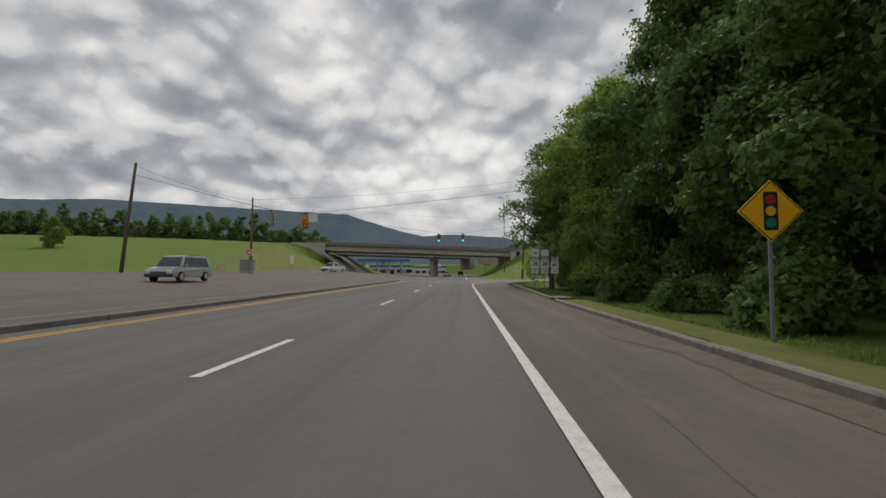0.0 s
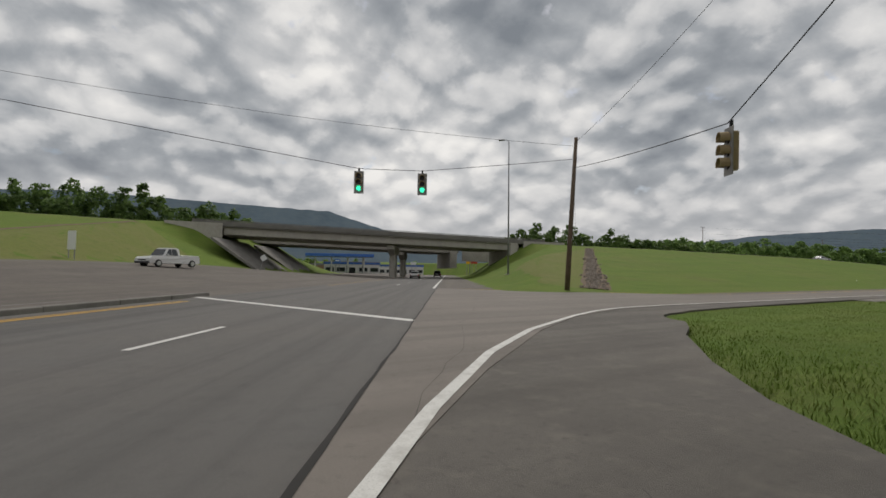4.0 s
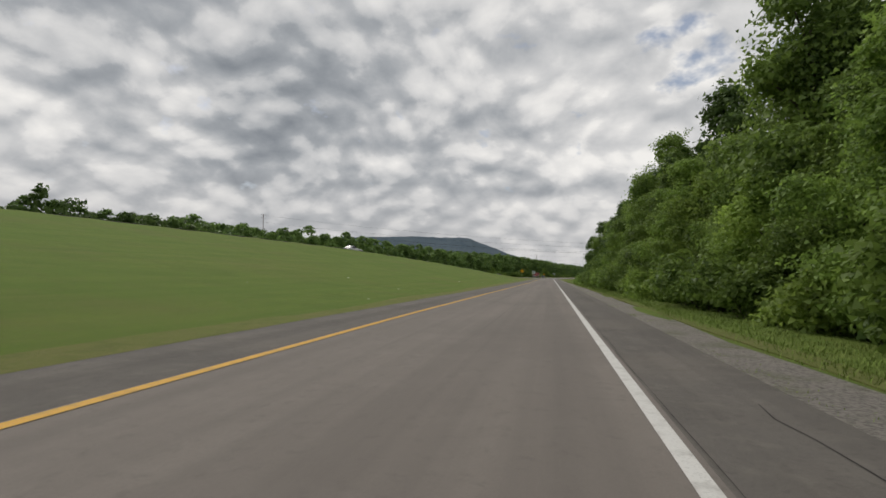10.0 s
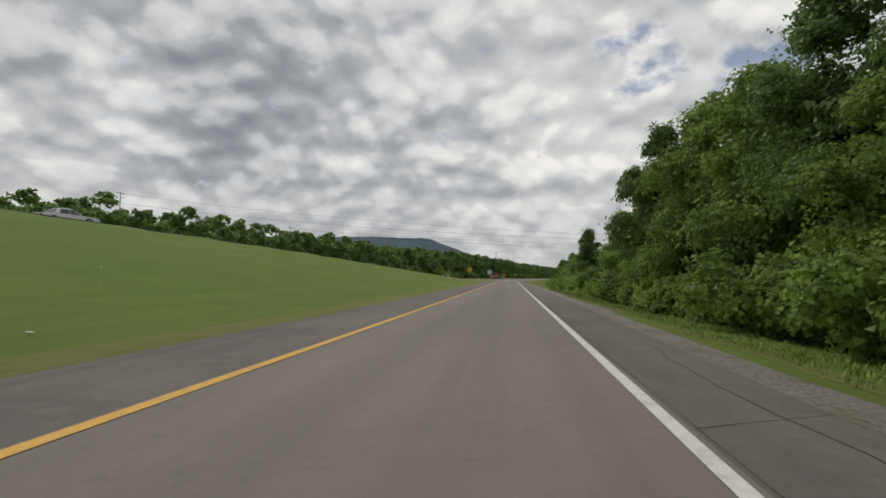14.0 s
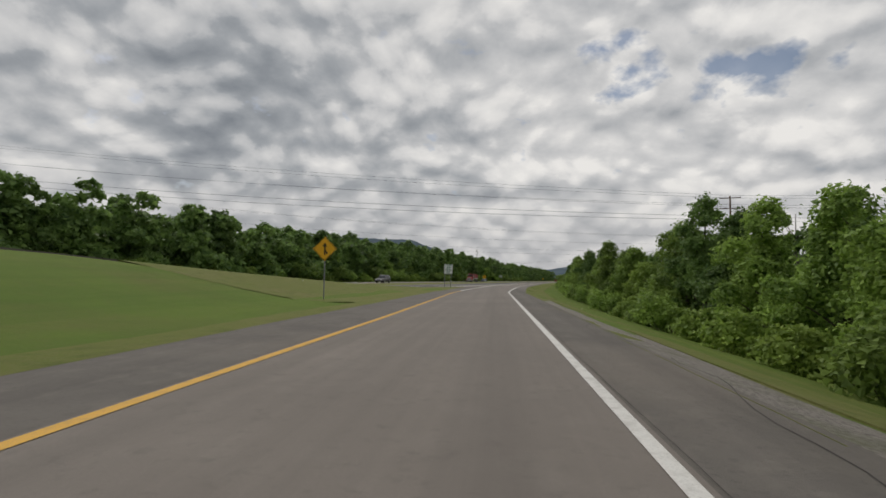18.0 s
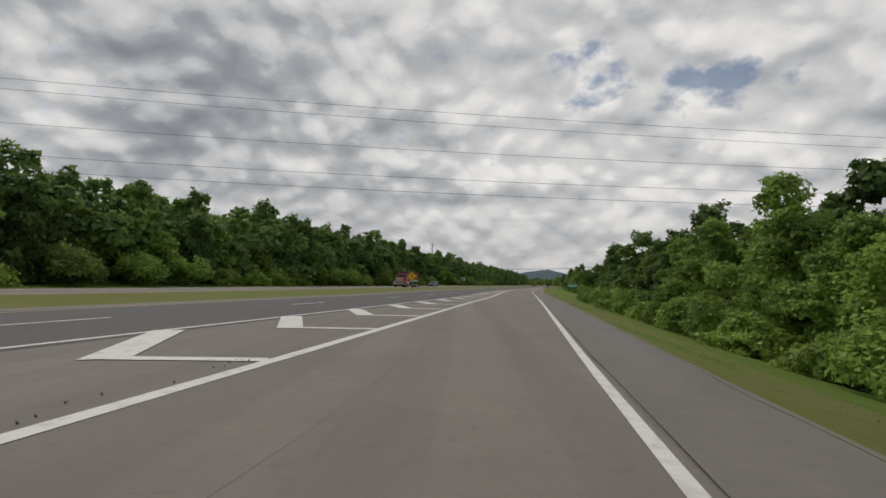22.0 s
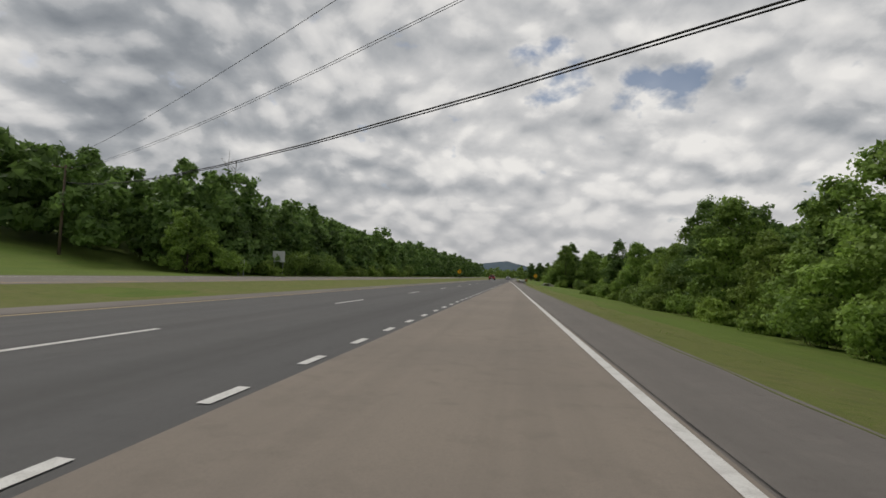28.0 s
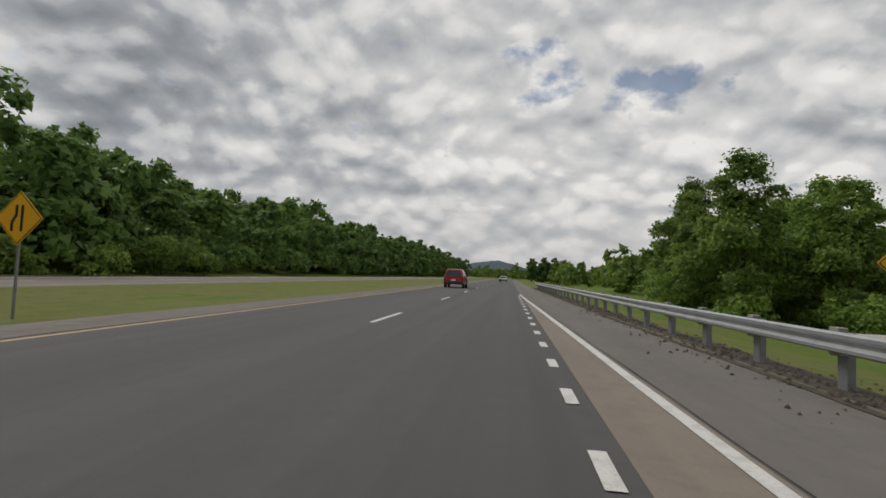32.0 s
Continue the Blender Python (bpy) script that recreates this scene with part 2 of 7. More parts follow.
MAIN_TURN, HWY_TURN = radians(-56.167), radians(11.06)
_worn = [(0.35, 0.4, 0.75, (0.140, 0.128, 0.116), 0.7), (4.0, 0.5, 0.8, (0.07, 0.068, 0.066), 0.4), (90, 0.45, 0.75, (0.20, 0.19, 0.18), 0.35)]
ASPHALT = material("asphalt", (0.124, 0.118, 0.112), 0.88, _worn, 0.35, 160, streak=(MAIN_TURN, (0.058, 0.056, 0.054), 0.55))
HIGHWAY_ASPHALT = material("highway_asphalt", (0.098, 0.096, 0.095), 0.88, [(0.3, 0.4, 0.75, (0.112, 0.107, 0.103), 0.6), (5.0, 0.5, 0.8, (0.062, 0.061, 0.06), 0.4), (90, 0.45, 0.75, (0.18, 0.175, 0.17), 0.35)], 0.35, 160, streak=(HWY_TURN, (0.062, 0.06, 0.058), 0.5))
WORN_ASPHALT = material("worn_asphalt", (0.122, 0.106, 0.092), 0.9, [(0.3, 0.4, 0.7, (0.165, 0.143, 0.12), 0.7), (2.2, 0.52, 0.75, (0.072, 0.066, 0.06), 0.6), (80, 0.45, 0.75, (0.24, 0.22, 0.20), 0.35)], 0.45, 120, streak=(MAIN_TURN, (0.08, 0.072, 0.064), 0.6))
CONCRETE_ROAD = material("road_concrete", (0.205, 0.180, 0.158), 0.85, [(0.25, 0.4, 0.7, (0.160, 0.141, 0.124), 0.7), (1.8, 0.5, 0.8, (0.24, 0.216, 0.19), 0.5), (7.0, 0.56, 0.78, (0.09, 0.08, 0.07), 0.45), (70, 0.45, 0.75, (0.105, 0.096, 0.088), 0.3)], 0.3, 120, streak=(0.0, (0.120, 0.106, 0.094), 0.6))
MERGE_CONCRETE = material("merge_concrete", (0.250, 0.212, 0.174), 0.86, [(0.25, 0.4, 0.7, (0.195, 0.168, 0.142), 0.6), (3, 0.52, 0.75, (0.14, 0.118, 0.096), 0.4), (60, 0.45, 0.75, (0.13, 0.114, 0.098), 0.3)], 0.3, 120, streak=(HWY_TURN, (0.165, 0.142, 0.118), 0.5))
TAN_CONCRETE = material("tan_concrete", (0.30, 0.243, 0.185), 0.86, [(0.4, 0.4, 0.7, (0.235, 0.195, 0.152), 0.6), (3, 0.52, 0.75, (0.14, 0.115, 0.09), 0.4), (60, 0.45, 0.75, (0.15, 0.128, 0.105), 0.3)], 0.3, 120, streak=(HWY_TURN, (0.19, 0.158, 0.125), 0.5))
PALE_SHOULDER = material("pale_shoulder_asphalt", (0.178, 0.162, 0.147), 0.9, [(0.5, 0.42, 0.7, (0.138, 0.126, 0.115), 0.7), (3.0, 0.52, 0.75, (0.215, 0.195, 0.172), 0.55), (8, 0.58, 0.78, (0.085, 0.076, 0.068), 0.5), (90, 0.45, 0.75, (0.23, 0.212, 0.195), 0.35)], 0.5, 90, streak=(HWY_TURN, (0.115, 0.104, 0.094), 0.5))
SHOULDER = material("shoulder_asphalt", (0.142, 0.129, 0.115), 0.9, [(0.5, 0.42, 0.7, (0.098, 0.089, 0.080), 0.75), (0.16, 0.5, 0.68, (0.195, 0.170, 0.143), 0.6), (3.0, 0.52, 0.75, (0.20, 0.18, 0.155), 0.6), (14, 0.55, 0.75, (0.06, 0.055, 0.05), 0.5), (90, 0.45, 0.75, (0.21, 0.195, 0.178), 0.35)], 0.5, 90, streak=(0.0, (0.075, 0.068, 0.06), 0.5))
GRAVEL = material("gravel", (0.26, 0.238, 0.212), 0.95, [(18, 0.45, 0.65, (0.09, 0.082, 0.072), 0.85), (1.0, 0.5, 0.7, (0.11, 0.12, 0.055), 0.7)], 0.9, 60)
GRASS = material("mown_grass", (0.142, 0.218, 0.036), 0.95, [(0.05, 0.38, 0.66, (0.178, 0.225, 0.048), 0.8), (0.35, 0.46, 0.72, (0.082, 0.140, 0.024), 0.6), (0.13, 0.5, 0.7, (0.185, 0.165, 0.065), 0.55), (2.5, 0.5, 0.75, (0.18, 0.175, 0.060), 0.5), (12, 0.42, 0.72, (0.175, 0.19, 0.062), 0.5), (50, 0.38, 0.68, (0.042, 0.066, 0.015), 0.65)], 0.9, 45, spec=0.1, streak=(0.0, (0.088, 0.148, 0.026), 0.55))
DRY_GRASS = material("dry_verge_grass", (0.160, 0.190, 0.050), 0.95, [(0.3, 0.42, 0.68, (0.205, 0.190, 0.078), 0.65), (2.0, 0.48, 0.72, (0.10, 0.132, 0.034), 0.75), (14, 0.45, 0.72, (0.21, 0.185, 0.09), 0.6), (55, 0.38, 0.68, (0.07, 0.08, 0.026), 0.45)], 0.9, 45, spec=0.1)
DIRT = material("road_dirt", (0.155, 0.130, 0.104), 0.95, [(0.7, 0.4, 0.7, (0.105, 0.09, 0.074), 0.8), (5, 0.45, 0.7, (0.075, 0.066, 0.055), 0.6), (40, 0.5, 0.7, (0.24, 0.21, 0.175), 0.5)], 0.6, 50)
SOIL = material("bare_soil", (0.15, 0.105, 0.072), 0.95, [(2, 0.45, 0.7, (0.10, 0.075, 0.055), 0.7), (0.8, 0.5, 0.7, (0.13, 0.14, 0.06), 0.6)], 0.8, 30)
CRACK_AND_SHADE = material("crack_filler_and_shade", (0.03, 0.028, 0.026), 0.9)
BLADE = material("grass_blades", (0.20, 0.285, 0.062), 0.8, [(0.5, 0.4, 0.7, (0.185, 0.19, 0.066), 0.7)], per_island=0.16, spec=0.15)
WHITE_PAINT = material("white_road_paint", (0.62, 0.61, 0.58), 0.75, [(6, 0.48, 0.72, (0.36, 0.345, 0.32), 0.6), (60, 0.5, 0.75, (0.3, 0.29, 0.27), 0.5)])
WORN_YELLOW = material("worn_yellow_road_paint", (0.44, 0.33, 0.17), 0.8, [(6, 0.45, 0.7, (0.28, 0.24, 0.17), 0.7), (60, 0.5, 0.75, (0.25, 0.22, 0.17), 0.5)])
YELLOW_PAINT = material("yellow_road_paint", (0.60, 0.34, 0.045), 0.75, [(6, 0.48, 0.72, (0.33, 0.22, 0.08), 0.6), (60, 0.5, 0.75, (0.25, 0.2, 0.13), 0.5)])
KERB = material("kerb_concrete", (0.24, 0.215, 0.185), 0.9, [(3, 0.45, 0.7, (0.11, 0.098, 0.085), 0.75), (25, 0.5, 0.75, (0.32, 0.29, 0.25), 0.5)], 0.6, 45)
CONCRETE = material("bridge_concrete", (0.40, 0.375, 0.335), 0.85, [(0.5, 0.42, 0.72, (0.27, 0.25, 0.225), 0.6), (3, 0.5, 0.75, (0.2, 0.185, 0.165), 0.45)], 0.3, 30)
STAINED = material("stained_concrete", (0.19, 0.18, 0.165), 0.9, [(0.8, 0.42, 0.7, (0.105, 0.10, 0.093), 0.7), (5, 0.5, 0.75, (0.28, 0.265, 0.24), 0.5)], 0.4, 30)
GALVANISED = material("galvanised_steel", (0.46, 0.475, 0.49), 0.45, [(4, 0.45, 0.7, (0.34, 0.35, 0.36), 0.6)], metal=0.7, spec=0.5)
STEEL_POST = material("weathered_steel_post", (0.27, 0.275, 0.28), 0.6, [(8, 0.5, 0.7, (0.2, 0.18, 0.16), 0.6)], metal=0.5)
POLE_WOOD = material("weathered_pole_wood", (0.150, 0.108, 0.078), 0.9, [(3, 0.45, 0.7, (0.085, 0.064, 0.05), 0.7), (30, 0.5, 0.7, (0.22, 0.17, 0.125), 0.5)], 0.5, 40)
GREY_WOOD = material("grey_pole_wood", (0.30, 0.28, 0.25), 0.9, [(4, 0.45, 0.7, (0.2, 0.185, 0.165), 0.7)], 0.4, 40)
BARK = material("bark", (0.105, 0.088, 0.07), 0.95, [(3, 0.45, 0.7, (0.06, 0.052, 0.042), 0.7)], 0.8, 18)
LEAF = leaf_material("broad_leaves", (0.095, 0.158, 0.036), (0.310, 0.435, 0.090))
LEAF_DARK = leaf_material("dark_leaves", (0.062, 0.112, 0.034), (0.205, 0.310, 0.080))
LEAF_LIGHT = leaf_material("light_leaves", (0.120, 0.192, 0.040), (0.350, 0.465, 0.095))
# Blue-grey base colour holds the haze of distance over the forest.
RIDGE = material("haze_tinted_ridge", (0.100, 0.130, 0.155), 1.0, [(0.006, 0.4, 0.65, (0.078, 0.106, 0.132), 0.8), (0.03, 0.45, 0.65, (0.118, 0.146, 0.160), 0.6)], spec=0.0)
CABLE = material("black_cable", (0.03, 0.03, 0.032), 0.7)
SIGN_YELLOW = material("sign_yellow", (0.78, 0.40, 0.015), 0.5, [(3, 0.5, 0.8, (0.66, 0.34, 0.02), 0.4)])
SIGN_WHITE = material("sign_white", (0.66, 0.67, 0.65), 0.5, [(3, 0.5, 0.8, (0.55, 0.56, 0.54), 0.5)])
SIGN_BLACK = material("sign_black", (0.018, 0.018, 0.018), 0.55)
SIGN_GREEN = material("sign_green", (0.012, 0.20, 0.105), 0.5)
SIGN_RED = material("sign_red", (0.42, 0.022, 0.022), 0.5)
SIGN_BACK = material("sign_back_aluminium", (0.42, 0.43, 0.43), 0.5, metal=0.6)
RUBBER = material("tyre_rubber", (0.022, 0.022, 0.022), 0.85)
GLASS = material("dark_car_glass", (0.02, 0.024, 0.028), 0.08, spec=0.6)
CHROME = material("wheel_alloy", (0.5, 0.5, 0.5), 0.3, metal=0.9)


# ---- helpers for meshes ----
def obj(name, verts, faces, mat, parent=None, label="", smooth_faces=False):
    me = bpy.data.meshes.new(name)
    me.from_pydata([tuple(v) for v in verts], [], faces)
    if mat:
        me.materials.append(mat)
    if smooth_faces:
        me.polygons.foreach_set("use_smooth", [True] * len(me.polygons))
    ob = new(name, me)
    ob.parent = parent
    if label:
        ob["label"] = label
    return ob


def part(name, bm, mat, parent=None, label="", smooth_faces=False):
    me = bpy.data.meshes.new(name)
    bm.to_mesh(me)
    bm.free()
    me.materials.append(mat)
    if smooth_faces:
        me.polygons.foreach_set("use_smooth", [True] * len(me.polygons))
    ob = new(name, me)
    ob.parent = parent
    if label:
        ob["label"] = label
    return ob


def block(sx, sy, sz, at=(0, 0, 0), bevel=0.0, rot=None):
    """A bevelled block with its base centre at at."""
    bm = bmesh.new()
    bmesh.ops.create_cube(bm, size=1.0)
    bmesh.ops.scale(bm, vec=(sx, sy, sz), verts=bm.verts)
    if bevel:
        bmesh.ops.bevel(bm, geom=list(bm.edges), offset=bevel, segments=1, affect="EDGES")
    m = Matrix.Translation(Vector(at) + Vector((0, 0, sz / 2)))
    bmesh.ops.transform(bm, matrix=(rot @ m if rot else m), verts=bm.verts)
    return bm


def tube(points, radii, sides=8):
    """A closed tapered tube along points."""
    bm = bmesh.new()
    rings = []
    pts = [Vector(q) for q in points]
    for i, q in enumerate(pts):
        d = (pts[min(i + 1, len(pts) - 1)] - pts[max(i - 1, 0)]).normalized()
        s = d.orthogonal().normalized() if abs(d.z) < 0.9 else Vector((1, 0, 0))
        s = (s - d * s.dot(d)).normalized()
        w = d.cross(s)
        r = radii[i] if hasattr(radii, "__len__") else radii
        rings.append([bm.verts.new(q + (s * math.cos(k * 2 * math.pi / sides) + w * math.sin(k * 2 * math.pi / sides)) * r) for k in range(sides)])
    for a, b in zip(rings, rings[1:]):
        for k in range(sides):
            bm.faces.new((a[k], a[(k + 1) % sides], b[(k + 1) % sides], b[k]))
    bm.faces.new(rings[0][::-1]), bm.faces.new(rings[-1])
    return bm


def plate(outline, thick, z0=0.0):
    """A flat plate in x and z, facing -y, from its outline."""
    bm = bmesh.new()
    front = [bm.verts.new((x, -thick / 2, z + z0)) for x, z in outline]
    back = [bm.verts.new((x, thick / 2, z + z0)) for x, z in outline]
    bm.faces.new(front), bm.faces.new(back[::-1])
    n = len(outline)
    for i in range(n):
        bm.faces.new((front[i], back[i], back[(i + 1) % n], front[(i + 1) % n]))
    bmesh.ops.recalc_face_normals(bm, faces=bm.faces)
    return bm


def empty(name, m, label="", category="", group="", kind=""):
    ob = new(name)
    ob.matrix_world = m
    return tagged(ob, label, category, group, kind)


# ---- plan lines ----
PHI = radians(56.167)
MAIN_U = Vector((-math.sin(PHI), math.cos(PHI)))
MAIN_R = Vector((math.cos(PHI), math.sin(PHI)))


def W(a, l):
    """World x, y of the main road: a along it, l to the right of its edge line."""
    q = MAIN_U * a + MAIN_R * (l - 27.934)
    return q.x, q.y


def main_al(x, y):
    return -x * math.sin(PHI) + y * math.cos(PHI), x * math.cos(PHI) + y * math.sin(PHI) + 27.934


def hwy_slope(y):
    if y < 60:
        return 0.34
    if y < 200:
        return 0.34 - 0.12 * (y - 60) / 140
    if y < 260:
        return 0.22 - 0.03 * (y - 200) / 60
    return 0.19 + 0.0054 * min((y - 260) / 55, 1)


HX_Y0 = -400
HX = [0.0]
for i in range(1, 1600):
    HX.append(HX[-1] + hwy_slope(HX_Y0 + i - 0.5))
HX_SHIFT = 7.7 - HX[315 - HX_Y0]


def hx(y):
    """x of the right edge of the highway's right lane."""
    u = min(max(y - HX_Y0, 0), len(HX) - 1.001)
    i = int(u)
    return HX[i] + (HX[i + 1] - HX[i]) * (u - i) + HX_SHIFT + 2.2 * smooth(150, 225, y) * (1 - smooth(268, 314, y))


def knots(y, ks):
    if y <= ks[0][0]:
        return ks[0][1]
    for (a, p), (b, q) in zip(ks, ks[1:]):
        if y <= b:
            return p + (q - p) * (y - a) / (b - a)
    return ks[-1][1]


def at_lat(lat, y):
    return (lat - 56.626 + 0.19181 * y) / 0.98143


def opposite_rise(a):
    """Cross fall of the opposite lanes of the main road."""
    return 0.066 + 0.024 * smooth(-15, 8, a) - 0.055 * smooth(28, 70, a)


# edge line of the ramp and of the acceleration lane, its left line
def right_line(y):
    if y < 190:
        return -0.1 * smooth(-12, -4, y) * (1 - smooth(2, 14, y))
    lat = knots(y, [(190, 20.18), (204, 18.3), (213, 17.2), (225, 15.85), (239, 14.8), (262, 13.3), (285, 11.7), (307, 10.05), (340, 8.95), (372, 7.95), (412, 6.9), (466, 5.55), (492, 4.7), (518, 3.98), (560, 3.8)])
    return at_lat(lat - 0.12 * smooth(212, 235, y) * (1 - smooth(310, 340, y)), y)


def left_line(y):
    if y < 186:
        return knots(y, [(-4, -4.35), (12, -4.6), (30, -4.75), (50, -4.6), (80, -4.3), (160, -4.28), (186, -4.6)])
    lat = knots(y, [(186, 16.43), (204, 13.6), (213, 12.6), (227, 11.0), (240, 10.3), (262, 9.0), (272, 8.6), (290, 7.2), (310, 5.75), (331, 4.9), (345, 4.2)])
    return at_lat(lat, y)


def shoulder_edge(y):
    return right_line(y) + knots(y, [(-20, 1.5), (185, 1.5), (300, 1.7), (440, 1.7), (470, 2.2), (800, 2.3)])


def ramp_left_edge(y):
    return min(left_line(y) - 2.0, -6.6) if y < 190 else left_line(y) - 2.0


def zh(y):
    """Height of the highway: it crests beyond the overpass and meets the ramp."""
    return knots(y, [(-400, 12.5), (-87, 10.6), (-60, 10.1), (-35, 9.25), (-25.5, 8.95), (27, 7.42), (42, 7.15), (60, 6.8), (100, 5.7), (130, 4.2), (155, 2.7), (175, 1.35), (190, 0.5), (203, 0.1), (214, 0.02), (226, 0.0)]) + TOP * smooth(27, 226, y)


# ---- ground heights ----
def Z(x, y):
    a, l = main_al(x, y)
    h = hx(y)
    right = h + 3.3
    top = zh(y)
    if h - 31.5 <= x <= right:
        z = top - (0.35 * math.sin(math.pi * (h - 8.9 - x) / 10.3) if h - 19.2 < x < h - 8.9 else 0)
    elif x > right:
        edge = ramp_left_edge(y) if y > -12.6 else -6.6
        se = shoulder_edge(max(y, -12)) + 0.1
        low = zr(y)
        if y > -12.6 and edge - 0.1 <= x <= se:
            z = low
        elif x < edge:
            span = max(edge - right, 1.0)
            u = min((x - right) / max(span - min(3.0, span * 0.3), 0.5), 1)
            z = low + (top - low) * (1 - u) ** 1.18
        else:
            d = max(x - se, 0)
            k = knots(y, [(-20, 0.03), (60, 0.06), (110, 0.12), (150, 0.24), (260, 0.24), (330, 0.16), (420, 0.10), (600, 0.08)])
            z = low - min(k * d, knots(y, [(-20, 0.3), (60, 1.5), (150, 4.5), (260, 4.5), (420, 2.2), (600, 1.5)]))
    else:
        d = h - 31.5 - x
        if y < 95:
            z = max(top - d * 0.32, 0.0)
        else:
            z = top + smooth(95, 150, y) * (min(d, 12) * 0.02 + max(d - 12, 0) * knots(y, [(150, 0.02), (300, 0.06), (420, 0.16), (560, 0.16), (700, 0.08), (900, 0.02)]))
            z = min(z, top + 9)
    # the main road passes under the highway
    if l > -10:
        steep = 0.44 + 0.24 * smooth(h - 36, h - 32, x) * (1 - smooth(h + 3, h + 6, x))
        z = min(z, max((l - 5.7) * steep, 0)) if y < 90 else z
    else:
        steep = 0.44 + 0.18 * smooth(h - 36, h - 32, x) * (1 - smooth(h + 3, h + 6, x))
        rise = opposite_rise(main_al(x, y)[0])
        lanes = rise * min(max(-l - 11, 0), 20)
        z = min(z, max((-l - 29.2) * steep, 0)) if y < 60 else z
        if x > h - 60:
            z = max(z, lanes)
    return z


TURN_OUT = [W(-36, -1), W(-36, 3.3), W(-29.5, 3.4), W(-25, 4.3), W(-22, 5.4), W(-19.2, 6.75), (3.0, -27.4), (2.55, -26.5), (2.0, -24.3), (1.7, -21), (1.6, -16), (1.45, -11.5), (-6.5, -11.5), (-8.2, -13.3), (-11.2, -15.8), W(2.2, 5.4), W(4.2, -1)]


def inside(x, y, poly):
    hit = False
    for (x0, y0), (x1, y1) in zip(poly, poly[1:] + poly[:1]):
        if (y0 > y) != (y1 > y) and x < (x1 - x0) * (y - y0) / (y1 - y0) + x0:
            hit = not hit
    return hit


def on_pavement(x, y):
    a, l = main_al(x, y)
    if y < -8 and inside(x, y, TURN_OUT):
        return True
    if -300 < a < 420 and -31 < l < 3.3:
        return True
    if y > -12 and ramp_left_edge(y) < x < shoulder_edge(y):
        return True
    h = hx(y)
    return (-31 < x - h + 0.3 and x < h + 3) and y > -500 and (l > 22 or l < -48) and (x > h - 8.9 or x < h - 19.2)
from mathutils import geometry
# ---- ground ----
def axis(spans):
    out = []
    for a, b, step in spans:
        n = max(1, round((b - a) / step))
        out += [a + (b - a) * i / n for i in range(n)]
    return out + [spans[-1][1]]


GX = axis([(-4200, -900, 330), (-900, -240, 44), (-240, -110, 8), (-110, 62, 2.2), (62, 200, 7), (200, 900, 50), (900, 4200, 330)])
GY = axis([(-4200, -600, 300), (-600, -160, 40), (-160, 40, 2.2), (40, 560, 2.6), (560, 760, 8), (760, 1300, 45), (1300, 4200, 290)])
verts, faces = [], []
for y in GY:
    for x in GX:
        z = Z(x, y)
        if on_pavement(x, y):
            z -= 0.05
        else:
            z += 0.05 * noise.noise((x * 0.15, y * 0.15, 0))
        verts.append((x, y, z))
nx = len(GX)
for j in range(len(GY) - 1):
    for i in range(nx - 1):
        k = j * nx + i
        faces.append((k, k + 1, k + nx + 1, k + nx))
ground = tagged(obj("ground", verts, faces, GRASS, smooth_faces=True), "green mown grass verges and embankment slopes", "ground", kind="structure")


def gz(x, y):
    """Height of the ground sheet."""
    i = min(max(bisect_right(GX, x) - 1, 0), nx - 2)
    j = min(max(bisect_right(GY, y) - 1, 0), len(GY) - 2)
    u, v = (x - GX[i]) / (GX[i + 1] - GX[i]), (y - GY[j]) / (GY[j + 1] - GY[j])
    k = j * nx + i
    return (verts[k][2] * (1 - u) + verts[k + 1][2] * u) * (1 - v) + (verts[k + nx][2] * (1 - u) + verts[k + nx + 1][2] * u) * v


def bisect_right(row, x):
    lo, hi = 0, len(row)
    while lo < hi:
        mid = (lo + hi) // 2
        if x < row[mid]:
            hi = mid
        else:
            lo = mid + 1
    return lo


# ---- pavements: ribbons along y ----
def ribbon(name, y0, y1, xl, xr, mat, lift, label, category, step=2.5, parent=None, deep=0.12, across=1, zfun=None):
    n = max(1, round((y1 - y0) / step))
    vs, fs = [], []
    w = across + 3
    for i in range(n + 1):
        y = y0 + (y1 - y0) * i / n
        a, b = xl(y), xr(y)
        zz = zfun or Z
        row = [(a + (b - a) * k / across, y, zz(a + (b - a) * k / across, y) + lift) for k in range(across + 1)]
        vs += [(row[0][0], y, row[0][2] - deep)] + row + [(row[-1][0], y, row[-1][2] - deep)]
    for i in range(n):
        for k in range(w - 1):
            q = i * w + k
            fs.append((q, q + 1, q + w + 1, q + w))
    ob = obj(name, vs, fs, mat, parent)
    if parent is None:
        tagged(ob, label, category, kind="structure")
    return ob


def flat_poly(name, outline, mat, z, label="", category="", parent=None, deep=0.1):
    """A flat slab of pavement from its outline."""
    bm = bmesh.new()
    top = [bm.verts.new((x, y, z)) for x, y in outline]
    bot = [bm.verts.new((x, y, z - deep)) for x, y in outline]
    n = len(top)
    for tri in geometry.tessellate_polygon([[Vector((x, y, 0)) for x, y in outline]]):
        bm.faces.new([top[k] for k in tri])
    for i in range(n):
        bm.faces.new((top[i], bot[i], bot[(i + 1) % n], top[(i + 1) % n]))
    bmesh.ops.recalc_face_normals(bm, faces=bm.faces)
    ob = part(name, bm, mat, parent)
    if parent is None:
        tagged(ob, label, category, kind="structure")
    return ob


